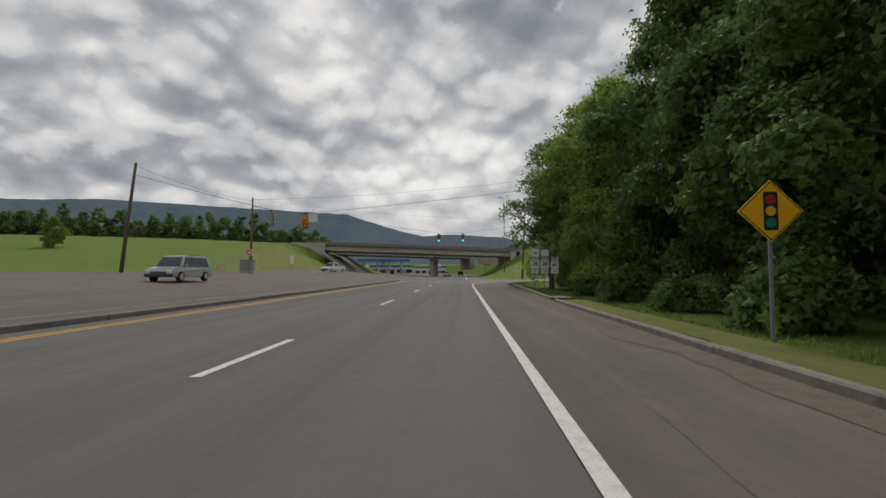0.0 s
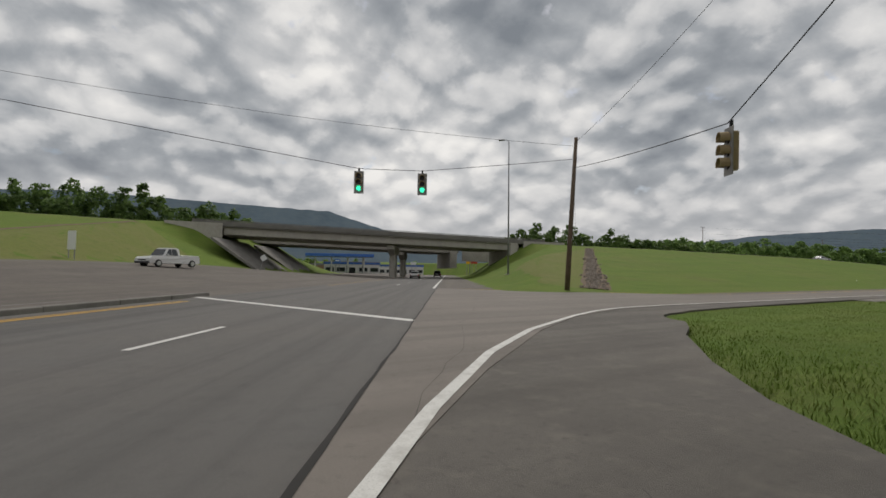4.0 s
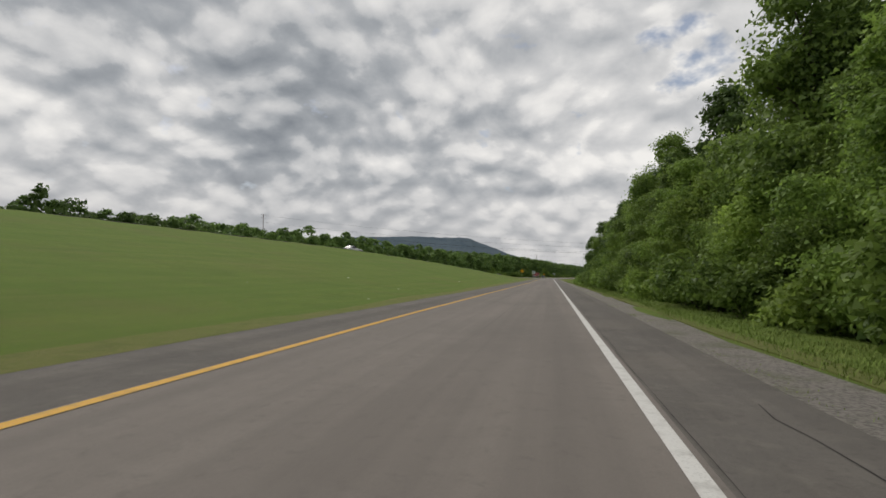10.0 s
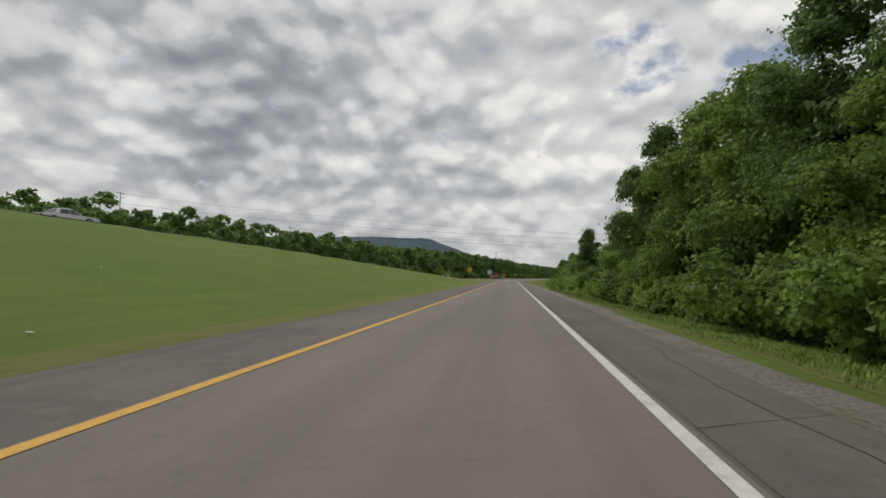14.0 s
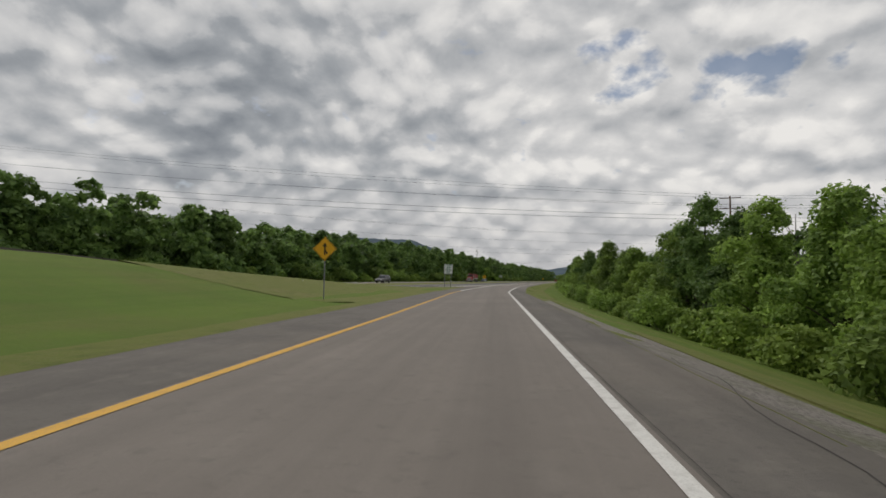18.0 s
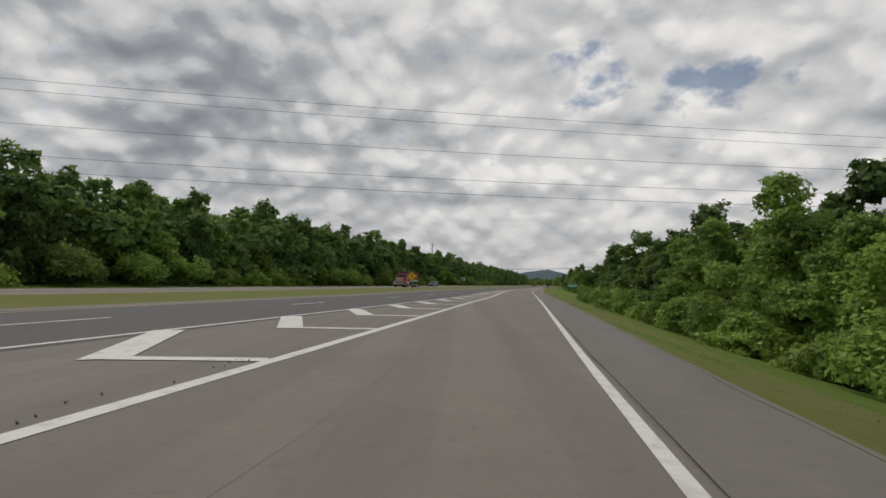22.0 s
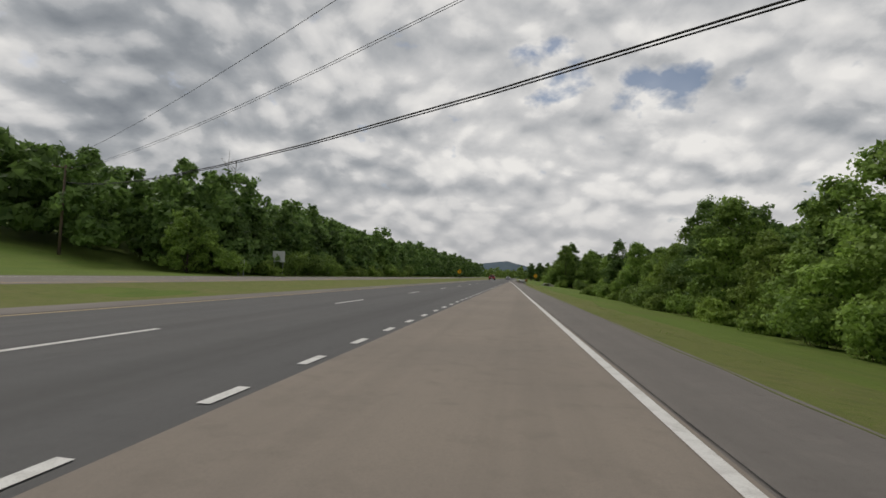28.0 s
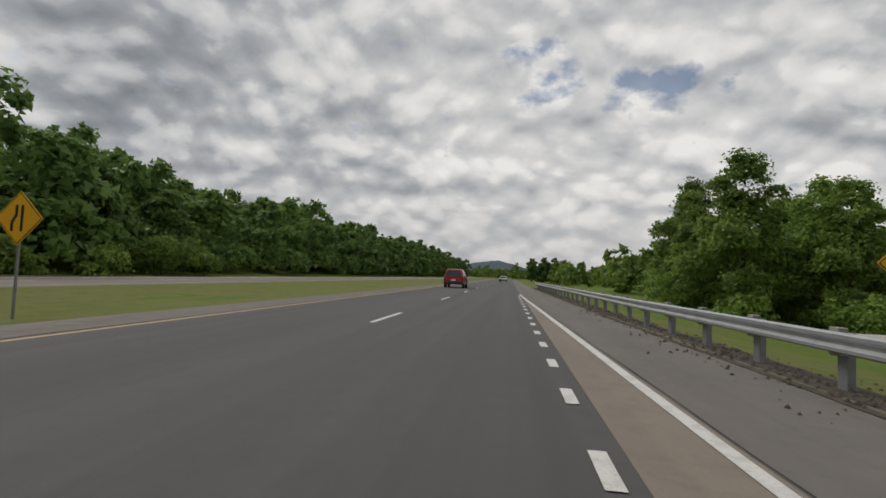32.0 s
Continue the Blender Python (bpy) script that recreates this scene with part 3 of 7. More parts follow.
def main_slab(name, a0, a1, l0, l1, mat, z, label, category, parent=None, tilted=False):
    """A slab along the main road."""
    n = max(1, round((a1 - a0) / 8))
    vs, fs = [], []
    for i in range(n + 1):
        a = a0 + (a1 - a0) * i / n
        rise = opposite_rise(a) if tilted else 0.0
        za, zb = z + rise * max(-l0 - 11, 0), z + rise * max(-l1 - 11, 0)
        vs += [(*W(a, l0), za - 0.1), (*W(a, l0), za), (*W(a, l1), zb), (*W(a, l1), zb - 0.1)]
    for i in range(n):
        for k in range(3):
            q = i * 4 + k
            fs.append((q, q + 1, q + 5, q + 4))
    ob = obj(name, vs, fs, mat, parent)
    if parent is None:
        tagged(ob, label, category, kind="structure")
    return ob


road_main = main_slab("road_main", -260, 420, -9.6, -0.02, ASPHALT, 0.02, "grey asphalt main road with two lanes", "road")
main_slab("road_main_shoulder", -260, -36, -0.02, 3.15, WORN_ASPHALT, 0.02, "worn brownish asphalt shoulder along a kerb", "road")
main_slab("road_far_shoulder", 4.0, 420, -0.02, 4.2, WORN_ASPHALT, 0.018, "worn asphalt shoulder beyond the junction", "road")
road_opposite = main_slab("road_opposite", -260, 420, -31, -11.0, WORN_ASPHALT, 0.012, "worn brownish asphalt lanes of the opposite direction", "road", tilted=True)
main_slab("road_median", -12, 420, -11.0, -9.6, WORN_ASPHALT, 0.014, "worn asphalt strip between the two carriageways", "road")
flat_poly("turn_shoulder", [W(-36.1, -0.02), W(-36.1, 3.3), W(-29.5, 3.5), W(-27, 3.8), W(-25, 4.35), W(-23.4, 4.95), W(-22, 5.45), W(-20.6, 6.2), W(-19.2, 6.8), (3.6, -27.95), (3.05, -27.4), (2.75, -26.95), (2.45, -26.2), (2.3, -25.2), (2.0, -24.3), (1.85, -22.6), (1.72, -21), (1.6, -16), (1.45, -11.9), (-0.1, -11.9), (-0.3, -19), W(-20, -0.02)], SHOULDER, 0.022, "dark patched asphalt shoulder inside the right turn", "road")
turn_lane = flat_poly("turn_lane", [W(-30.5, -0.01), W(-25.8, 1.25), W(-21.6, 2.7), W(-18.1, 4.35), W(-15.0, 6.6), (0.25, -22.4), (0.28, -18), (0.3, -11.9), (-4.65, -11.9), (-6.6, -11.9), (-8.2, -13.3), (-11.2, -15.8), W(2.2, 5.6), W(3.4, 2.4), W(4.2, -0.01)], CONCRETE_ROAD, 0.030, "pale worn concrete turning lane", "road")
ramp_lane = ribbon("ramp_lane", -11.9, 346, lambda y: left_line(y) - 0.12 if y < 300 else max(left_line(y) - 0.12, hx(y) + 0.28), lambda y: right_line(y) + 0.12, CONCRETE_ROAD, 0.03, "pale grey concrete lane of the entrance ramp", "road", across=2)
ribbon("merge_lane", 346, 560, lambda y: hx(y) + 0.28, lambda y: max(right_line(y) + 0.12, hx(y) + 0.32), MERGE_CONCRETE, 0.03, "tan concrete acceleration lane that tapers away", "road")
ribbon("ramp_left_shoulder", -11.9, 214, ramp_left_edge, lambda y: left_line(y) - 0.12, SHOULDER, 0.022, "grey asphalt left shoulder of the ramp", "road")
ribbon("ramp_right_shoulder", -11.9, 208, lambda y: right_line(y) + 0.12, shoulder_edge, SHOULDER, 0.022, "cracked grey asphalt right shoulder", "road")
ribbon("merge_shoulder", 208, 700, lambda y: right_line(y) + 0.12, shoulder_edge, PALE_SHOULDER, 0.022, "pale worn asphalt right shoulder", "road")
ribbon("ramp_gravel", -8, 180, lambda y: shoulder_edge(y) - 0.02, lambda y: shoulder_edge(y) + 1.1 + 0.25 * noise.noise((y * 0.2, 0, 5)), GRAVEL, 0.012, "grey gravel strip along the shoulder", "ground")
gore = ribbon("gore", 214, 286, lambda y: hx(y) + 0.28, lambda y: max(left_line(y) - 0.1, hx(y) + 0.29), CONCRETE_ROAD, 0.018, "striped asphalt gore between ramp and highway", "road")
ribbon("gore_tip", 286, 346, lambda y: hx(y) + 0.28, lambda y: max(left_line(y) - 0.1, hx(y) + 0.29), TAN_CONCRETE, 0.018, "worn tan concrete tip of the gore", "road")
flat_top = lambda x, y: zh(y)
highway = ribbon("highway", -420, 1190, lambda y: hx(y) - 8.9, lambda y: hx(y) + 0.3, HIGHWAY_ASPHALT, 0.024, "dark asphalt carriageway of the highway", "road", step=5, zfun=flat_top)
ribbon("highway_shoulder", -420, 214, lambda y: hx(y) + 0.3, lambda y: hx(y) + 3.0, SHOULDER, 0.02, "asphalt right shoulder of the highway", "road", step=5, zfun=flat_top)
highway_opposite = ribbon("highway_opposite", -420, 1190, lambda y: hx(y) - 30.5, lambda y: hx(y) - 19.2, CONCRETE_ROAD, 0.024, "pale carriageway of the opposite direction", "road", step=5, zfun=flat_top)


# ---- road markings ----
def strip(name, pts, width, mat, lift, parent, zfun=Z):
    """A painted line along points."""
    vs, fs = [], []
    q = [Vector(v) for v in pts]
    for i, v in enumerate(q):
        d = (q[min(i + 1, len(q) - 1)] - q[max(i - 1, 0)]).normalized()
        s = Vector((d.y, -d.x)) * width / 2
        z = zfun(v.x, v.y) + lift
        vs += [(v.x - s.x, v.y - s.y, z), (v.x + s.x, v.y + s.y, z)]
    for i in range(len(q) - 1):
        fs.append((2 * i, 2 * i + 1, 2 * i + 3, 2 * i + 2))
    return obj(name, vs, fs, mat, parent)


def span(f, y0, y1, step=2.5):
    n = max(1, round((y1 - y0) / step))
    return [(f(y0 + (y1 - y0) * i / n), y0 + (y1 - y0) * i / n) for i in range(n + 1)]


zero = lambda x, y: 0.0
strip("edge_line", [W(a, 0) for a in range(-260, -37, 6)] + [W(-36, 0.0), W(-33, 0.05), W(-30, 0.2), W(-27.5, 0.65), W(-24.5, 1.4), W(-21.5, 2.5), W(-18, 4.3), (0.9, -27.7), (0.45, -26.3), (0.17, -24.9), (0.05, -22.6), (0.05, -20.2), (0.03, -17), (0.0, -13), (0.0, -11.9)], 0.14, WHITE_PAINT, 0.036, road_main, zero)
strip("edge_line", span(right_line, -11.9, 520), 0.135, WHITE_PAINT, 0.036, ramp_lane)
strip("yellow_line", [W(3.4, 1.6), W(2.0, 5.0), (-10.6, -14.9), (-8.0, -12.4)], 0.15, YELLOW_PAINT, 0.036, turn_lane, zero)
strip("yellow_line", [(-8.0, -12.4), (-6.0, -10.3), (-5.0, -7.5)] + span(left_line, -4, 192), 0.15, YELLOW_PAINT, 0.036, ramp_lane)
strip("gore_line", span(left_line, 192, 345), 0.22, WHITE_PAINT, 0.036, ramp_lane)
strip("yellow_line", [W(a, -8.6) for a in range(-260, -12, 6)], 0.13, YELLOW_PAINT, 0.026, road_main, zero)
strip("yellow_line", [W(a, -8.85) for a in range(-260, -12, 6)], 0.10, YELLOW_PAINT, 0.026, road_main, zero)
strip("stop_line", [W(-20, 0.0), W(-10.5, -10.6)], 0.35, WHITE_PAINT, 0.027, road_main, zero)
strip("edge_line", [W(a, -0.25) for a in range(4, 300, 6)], 0.2, WHITE_PAINT, 0.027, road_main, zero)
strip("yellow_line", [W(a, -9.0) for a in range(8, 300, 6)], 0.13, YELLOW_PAINT, 0.026, road_main, zero)
for i in range(-14, 36):
    s = -61.4 + 12.19 * i
    if -24 < s < 6:
        continue
    strip("dash", [W(s, -3.75), W(s + 3.05, -3.75)], 0.13, WHITE_PAINT, 0.027, road_main, zero)
    strip("dash", [W(s + 4, -18.5), W(s + 7.05, -18.5)], 0.13, WHITE_PAINT, 0.018 + 7.5 * opposite_rise(s + 5.5), road_opposite, zero)
strip("edge_line", span(lambda y: hx(y), -420, 345, 5), 0.16, WHITE_PAINT, 0.029, highway, flat_top)
strip("yellow_line", span(lambda y: hx(y) - 7.4, -420, 1190, 5), 0.14, WORN_YELLOW, 0.029, highway, flat_top)
strip("edge_line", span(lambda y: hx(y) - 20.6, -420, 1190, 5), 0.16, YELLOW_PAINT, 0.029, highway_opposite, flat_top)
strip("edge_line", span(lambda y: hx(y) - 28.0, -420, 1190, 5), 0.16, WHITE_PAINT, 0.029, highway_opposite, flat_top)
for i in range(90):
    y = 313.4 + 11.97 * (i - 20) if i < 23 else 373.7 + 11.30 * (i - 24)
    strip("dash", [(hx(y) - 3.66, y), (hx(y + 3) - 3.66, y + 3)], 0.13, WHITE_PAINT, 0.029, highway, flat_top)
    strip("dash", [(hx(y) - 24.3, y), (hx(y + 3) - 24.3, y + 3)], 0.13, WHITE_PAINT, 0.029, highway_opposite, flat_top)
for i in range(78):
    y = 376 + 1.83 * i
    strip("dot", [(hx(y) + 0.09, y), (hx(y + 0.62) + 0.09, y + 0.62)], 0.125, WHITE_PAINT, 0.034, highway, flat_top)
# chevrons in the gore
for i in range(21):
    y = 218.9 + 4.87 * i
    if 15 < i < 19:
        continue
    xb, mid = left_line(y) - 0.1, hx(y) * 0.5 + left_line(y) * 0.5
    rise = min(1.7 * (mid - hx(y)), 3.6)
    thick_ = 0.6 if i < 12 else 0.42
    strip("chevron", [(xb, y + 0.25), (mid, y)], 0.3, WHITE_PAINT, 0.030, gore)
    strip("chevron", [(mid, y - 0.15), (hx(y + rise) + 0.1, y + rise)], thick_, WHITE_PAINT, 0.031, gore)

# ---- dry verges along the shoulders ----
def uneven(y, k):
    return 0.5 * noise.noise((y * 0.11, k, 2)) + 0.25 * noise.noise((y * 0.6, k, 4))


ribbon("verge_left", -11.8, 212, lambda y: ramp_left_edge(y) - (1.0 + uneven(y, 1)) * smooth(-11.8, -5, y), lambda y: ramp_left_edge(y) + 0.1 + 0.2 * uneven(y, 3), DRY_GRASS, 0.024, "dry yellowish grass along the ramp", "ground", step=0.8)
ribbon("verge_gore", 168, 213, lambda y: min(hx(y) + 3.02, ramp_left_edge(y) - 1.2), lambda y: ramp_left_edge(y) - 0.6 + 0.3 * uneven(y, 12), DRY_GRASS, 0.02, "dry olive grass between the ramp and the highway", "ground", step=1.5, across=8)
ribbon("verge_right", 150, 700, lambda y: shoulder_edge(y) - 0.1 - 0.2 * uneven(y, 5), lambda y: shoulder_edge(y) + 2.5 + 1.6 * uneven(y, 6), DRY_GRASS, 0.026, "dry yellowish grass along the shoulder", "ground", step=0.8)
ribbon("verge_strip", -8, 180, lambda y: shoulder_edge(y) + 1.2 + 0.3 * uneven(y, 7), lambda y: shoulder_edge(y) + 1.8 + 0.6 * uneven(y, 8), DRY_GRASS, 0.03, "dry grass beside the gravel strip", "ground", step=0.8)
ribbon("verge_median", 150, 1190, lambda y: hx(y) - 19.3, lambda y: hx(y) - 8.85 + 0.2 * uneven(y, 10), DRY_GRASS, 0.03, "dry olive grass of the median", "ground", step=2.5, across=10)
ribbon("median_shoulder", 150, 1190, lambda y: hx(y) - 8.95, lambda y: hx(y) - 7.62, CONCRETE_ROAD, 0.03, "pale left shoulder of the highway", "road", step=5, zfun=lambda x, y: zh(y))
rumble_v, rumble_f = [], []
for i in range(260):
    y = 400 + 0.55 * i
    x, n = hx(y) - 8.3, len(rumble_v)
    rumble_v += [(x - 0.2, y, zh(y) + 0.034), (x + 0.2, y + 0.08, zh(y) + 0.034), (x + 0.2, y + 0.26, zh(y) + 0.034), (x - 0.2, y + 0.18, zh(y) + 0.034)]
    rumble_f.append((n, n + 1, n + 2, n + 3))
tagged(obj("rumble_strip", rumble_v, rumble_f, STAINED), "dark rumble strip grooves in the median shoulder", "rumble strip", kind="stuff")


def crack(pts, width, lift, wander, seed, zfun=Z):
    """A wandering crack along a line."""
    out = []
    p, q = Vector(pts[0]), Vector(pts[1])
    n = max(3, int((q - p).length / 0.5))
    side = Vector(((q - p).y, -(q - p).x)).normalized()
    vs, fs = [], []
    for i in range(n + 1):
        u = i / n
        c = p.lerp(q, u) + side * wander * (noise.noise((u * n * 0.13, seed, 0)) + 0.5 * noise.noise((u * n * 0.5, seed, 3)))
        w = width * (0.45 + 0.9 * abs(noise.noise((u * n * 0.4, seed, 8))))
        z = zfun(c.x, c.y) + lift
        vs += [(*(c - side * w), z), (*(c + side * w), z)]
        if i:
            fs.append((2 * i - 2, 2 * i - 1, 2 * i + 1, 2 * i))
    return vs, fs


def cracks(name, runs, label):
    vs, fs = [], []
    for k, (p, q, width, lift, wander, zfun) in enumerate(runs):
        a, b = crack((p, q), width, lift, wander, k + 0.37, zfun)
        n = len(vs)
        vs += a
        fs += [tuple(i + n for i in f) for f in b]
    return tagged(obj(name, vs, fs, CRACK_AND_SHADE), label, "cracks", kind="stuff")


crack_rng = random.Random(21)
runs = []
for y in range(-11, 180, 12):
    runs.append(((right_line(y) + 0.16, y), (right_line(y + 12) + 0.16, y + 12), 0.004, 0.034, 0.03, Z))
    if crack_rng.random() < 0.5 and y < 70:
        runs.append(((-2.25, y), (-2.2, y + 12), 0.0025, 0.034, 0.05, Z))
    if crack_rng.random() < 0.7:
        runs.append(((1.1 + crack_rng.uniform(-0.3, 0.3), y), (1.2 + crack_rng.uniform(-0.3, 0.3), y + 9), 0.008, 0.026, 0.3, Z))
    runs.append(((0.12, y + 3), (1.5, y + 3.6 + crack_rng.uniform(-0.6, 0.6)), 0.008, 0.026, 0.15, Z))
    if y < 40:
        runs.append(((-4.7, y + 5), (-0.1, y + 5), 0.003, 0.034, 0.05, Z))
    runs.append(((-6.4, y + 4), (-4.8, y + 4.5), 0.006, 0.026, 0.1, Z))
for y in range(180, 520, 15):
    runs.append(((right_line(y) + 0.15, y), (right_line(y + 15) + 0.15, y + 15), 0.009, 0.034, 0.03, Z))
    if y < 372:
        runs.append(((right_line(y) - 2.6, y), (right_line(y + 15) - 2.6, y + 15), 0.002 if y < 285 or y > 335 else 0.0025, 0.034, 0.08, Z))
for a in range(-84, -34, 7):
    runs.append((W(a, crack_rng.uniform(0.4, 2.6)), W(a + 6, crack_rng.uniform(0.4, 2.6)), 0.0025, 0.024, 0.2, zero))
    runs.append((W(a, -7.4), W(a + 7, -7.4), 0.010, 0.024, 0.1, zero))
runs += [((-0.05, -19), (0.2, -11.9), 0.008, 0.036, 0.05, zero), (W(-21, 2.9), W(-14.2, 7.2), 0.008, 0.036, 0.12, zero), (W(-30, -0.03), W(4, -0.03), 0.03, 0.034, 0.04, zero), (W(-12, 6), W(-3, 2), 0.006, 0.034, 0.3, zero), ((-5.5, -20), (-2.0, -13), 0.006, 0.034, 0.2, zero), (W(-28, 0.6), W(1, 3.0), 0.003, 0.034, 0.25, zero), ((-4.6, -17), (0.1, -17.5), 0.012, 0.034, 0.15, zero)]
cracks("pavement_cracks", runs, "dark wandering cracks and joints in the pavement")

# ---- dirt along the kerb ----
def dirt_strip(name, a0, a1, l0, l1, z, mat, label, k):
    vs, fs = [], []
    n = int((a1 - a0) / 0.5)
    for i in range(n + 1):
        a = a0 + (a1 - a0) * i / n
        e = 0.45 * noise.noise((a * 0.35, k, 1)) + 0.25 * noise.noise((a * 1.4, k, 6))
        vs += [(*W(a, l0 + e), z), (*W(a, l1), z)]
        if i:
            fs.append((2 * i - 2, 2 * i - 1, 2 * i + 1, 2 * i))
    return tagged(obj(name, vs, fs, mat), label, "ground", kind="structure")


dirt_strip("gutter_dirt", -120, -38, 2.1, 2.72, 0.026, DIRT, "brown dirt washed along the kerb", 1)

dirt_strip("verge_kerb", -130, -59.5, 2.95, 3.9, 0.1, DRY_GRASS, "dry grass spilling over the kerb", 2)

# ---- kerbs ----
def kerb(name, pts, width, height, mat, label, segment=3.0):
    """A row of kerb stones along points."""
    top = tagged(new(name), label, "kerb", kind="structure")
    rng = random.Random(4)
    q = [Vector(v) for v in pts]
    for u, v in zip(q, q[1:]):
        n = max(1, round((v - u).length / segment))
        for i in range(n):
            a0, a1 = u.lerp(v, i / n), u.lerp(v, (i + 1) / n)
            d = a1 - a0
            m = Matrix.Translation((*((a0 + a1) / 2), 0)) @ Matrix.Rotation(math.atan2(d.y, d.x) + rng.uniform(-0.008, 0.008), 4, "Z")
            hh = height + rng.uniform(-0.02, 0.012)
            bm = block(d.length - 0.02, width, hh + 0.15, (0, 0, -0.15), 0.025, m)
            for vert in bm.verts:
                vert.co.z += 0.012 * noise.noise(vert.co * 2.0)
            part("kerb_stone", bm, mat, top)
    return top


kerb("kerb_right", [W(a, 2.78) for a in (-130, -110, -90, -75)] + [W(-59.4, 2.88)], 0.16, 0.14, KERB, "weathered grey concrete kerb along the verge")
kerb("kerb_corner", [W(-58.2, 2.98), W(-52, 3.15), W(-45, 3.4), W(-36, 3.7), W(-33, 3.75)], 0.16, 0.14, KERB, "broken grey concrete kerb near the corner")
kerb("kerb_median", [W(a, -9.75) for a in (-130, -100, -70, -40)] + [W(-10, -9.9)], 0.2, 0.17, STAINED, "dark stained concrete kerb of the median")
kerb("kerb_far", [W(-10, -10.9), W(-40, -10.9), W(-130, -10.9)], 0.2, 0.17, STAINED, "dark stained concrete kerb of the median")
ix, iy = W(-58.8, 3.0)
inlet = empty("kerb_inlet", Matrix.Translation((ix, iy, 0)) @ Matrix.Rotation(math.atan2(MAIN_U.y, MAIN_U.x), 4, "Z"), "broken concrete kerb inlet with a dark opening", "drain")
part("cover", block(1.2, 0.6, 0.07, (0, -0.2, 0.11), 0.02), KERB, inlet)
part("back_wall", block(1.2, 0.1, 0.16, (0, -0.4, -0.05), 0.01), KERB, inlet)
for k in (-0.54, 0.54):
    part("cheek", block(0.12, 0.5, 0.16, (k, -0.1, -0.05), 0.01), KERB, inlet)
# Black sheet painted as the shade inside the inlet opening.
part("sump", block(0.96, 0.45, 0.02, (0, -0.1, 0.026), 0.0), CRACK_AND_SHADE, inlet, "flat black sheet painted as the shade in the opening")
main_slab("median_fill", -130, -10, -10.82, -9.85, WORN_ASPHALT, 0.16, "narrow raised asphalt median", "median")
# ---- trees ----
def leaf_cloud(rng, blobs, count, size, flat=0.8, spray=46, fill=0.5):
    """Arrays of many small bent leaf clumps over the given blobs (centre, radii)."""
    weights = np.array([r[0] * r[2] for _, r in blobs])
    pick = rng.choice(len(blobs), count, p=weights / weights.sum())
    cen = np.array([c for c, _ in blobs])[pick]
    rad = np.array([r for _, r in blobs])[pick]
    # sprays: flattened tufts of leaves on the shell of each blob, with dark gaps between them
    many = max(6, int(count / len(blobs) / spray))
    tip = rng.normal(size=(len(blobs), many, 3))
    tip /= np.linalg.norm(tip, axis=2)[:, :, None]
    tip[:, :, 2] = np.where(tip[:, :, 2] < -0.5, -tip[:, :, 2], tip[:, :, 2])
    tip *= (1 - 0.5 * rng.random((len(blobs), many)) ** 1.8 + 0.22 * (rng.random((len(blobs), many)) > 0.86))[:, :, None]
    which = rng.integers(0, many, count)
    d = tip[pick, which] + rng.normal(size=(count, 3)) * np.array([0.17, 0.17, 0.12])
    # the rest fills the shell between the sprays
    free = rng.normal(size=(count, 3))
    free /= np.linalg.norm(free, axis=1)[:, None]
    free[:, 2] = np.where(free[:, 2] < -0.55, -free[:, 2], free[:, 2])
    free *= (0.92 - 0.42 * rng.random(count) ** 1.5)[:, None]
    d = np.where((rng.random(count) < fill)[:, None], free, d)
    p = cen + d * rad
    d /= np.linalg.norm(d, axis=1)[:, None] + 1e-9
    # leaf axes: hang outwards, tilt at random
    n = d + rng.normal(scale=0.65, size=(count, 3)) + np.array([0, 0, 0.35])
    n /= np.linalg.norm(n, axis=1)[:, None]
    t = np.cross(n, rng.normal(size=(count, 3)))
    t /= np.linalg.norm(t, axis=1)[:, None] + 1e-9
    b = np.cross(n, t)
    s = size * rng.uniform(0.55, 1.35, count)[:, None]
    bend = n * s * 0.22
    v = np.stack([p - t * s, p + t * s * 0.7 - b * s * flat + bend, p + t * s * 0.7 + b * s * flat - bend], axis=1)
    return v.reshape(-1, 3)


def crown_mesh(name, verts, mat):
    me = bpy.data.meshes.new(name)
    n = len(verts) // 3
    me.vertices.add(n * 3)
    me.vertices.foreach_set("co", verts.astype(np.float32).ravel())
    me.loops.add(n * 3)
    me.loops.foreach_set("vertex_index", np.arange(n * 3, dtype=np.int32))
    me.polygons.add(n)
    me.polygons.foreach_set("loop_start", (np.arange(n) * 3).astype(np.int32))
    me.update()
    me.validate()
    me.materials.append(mat)
    return me


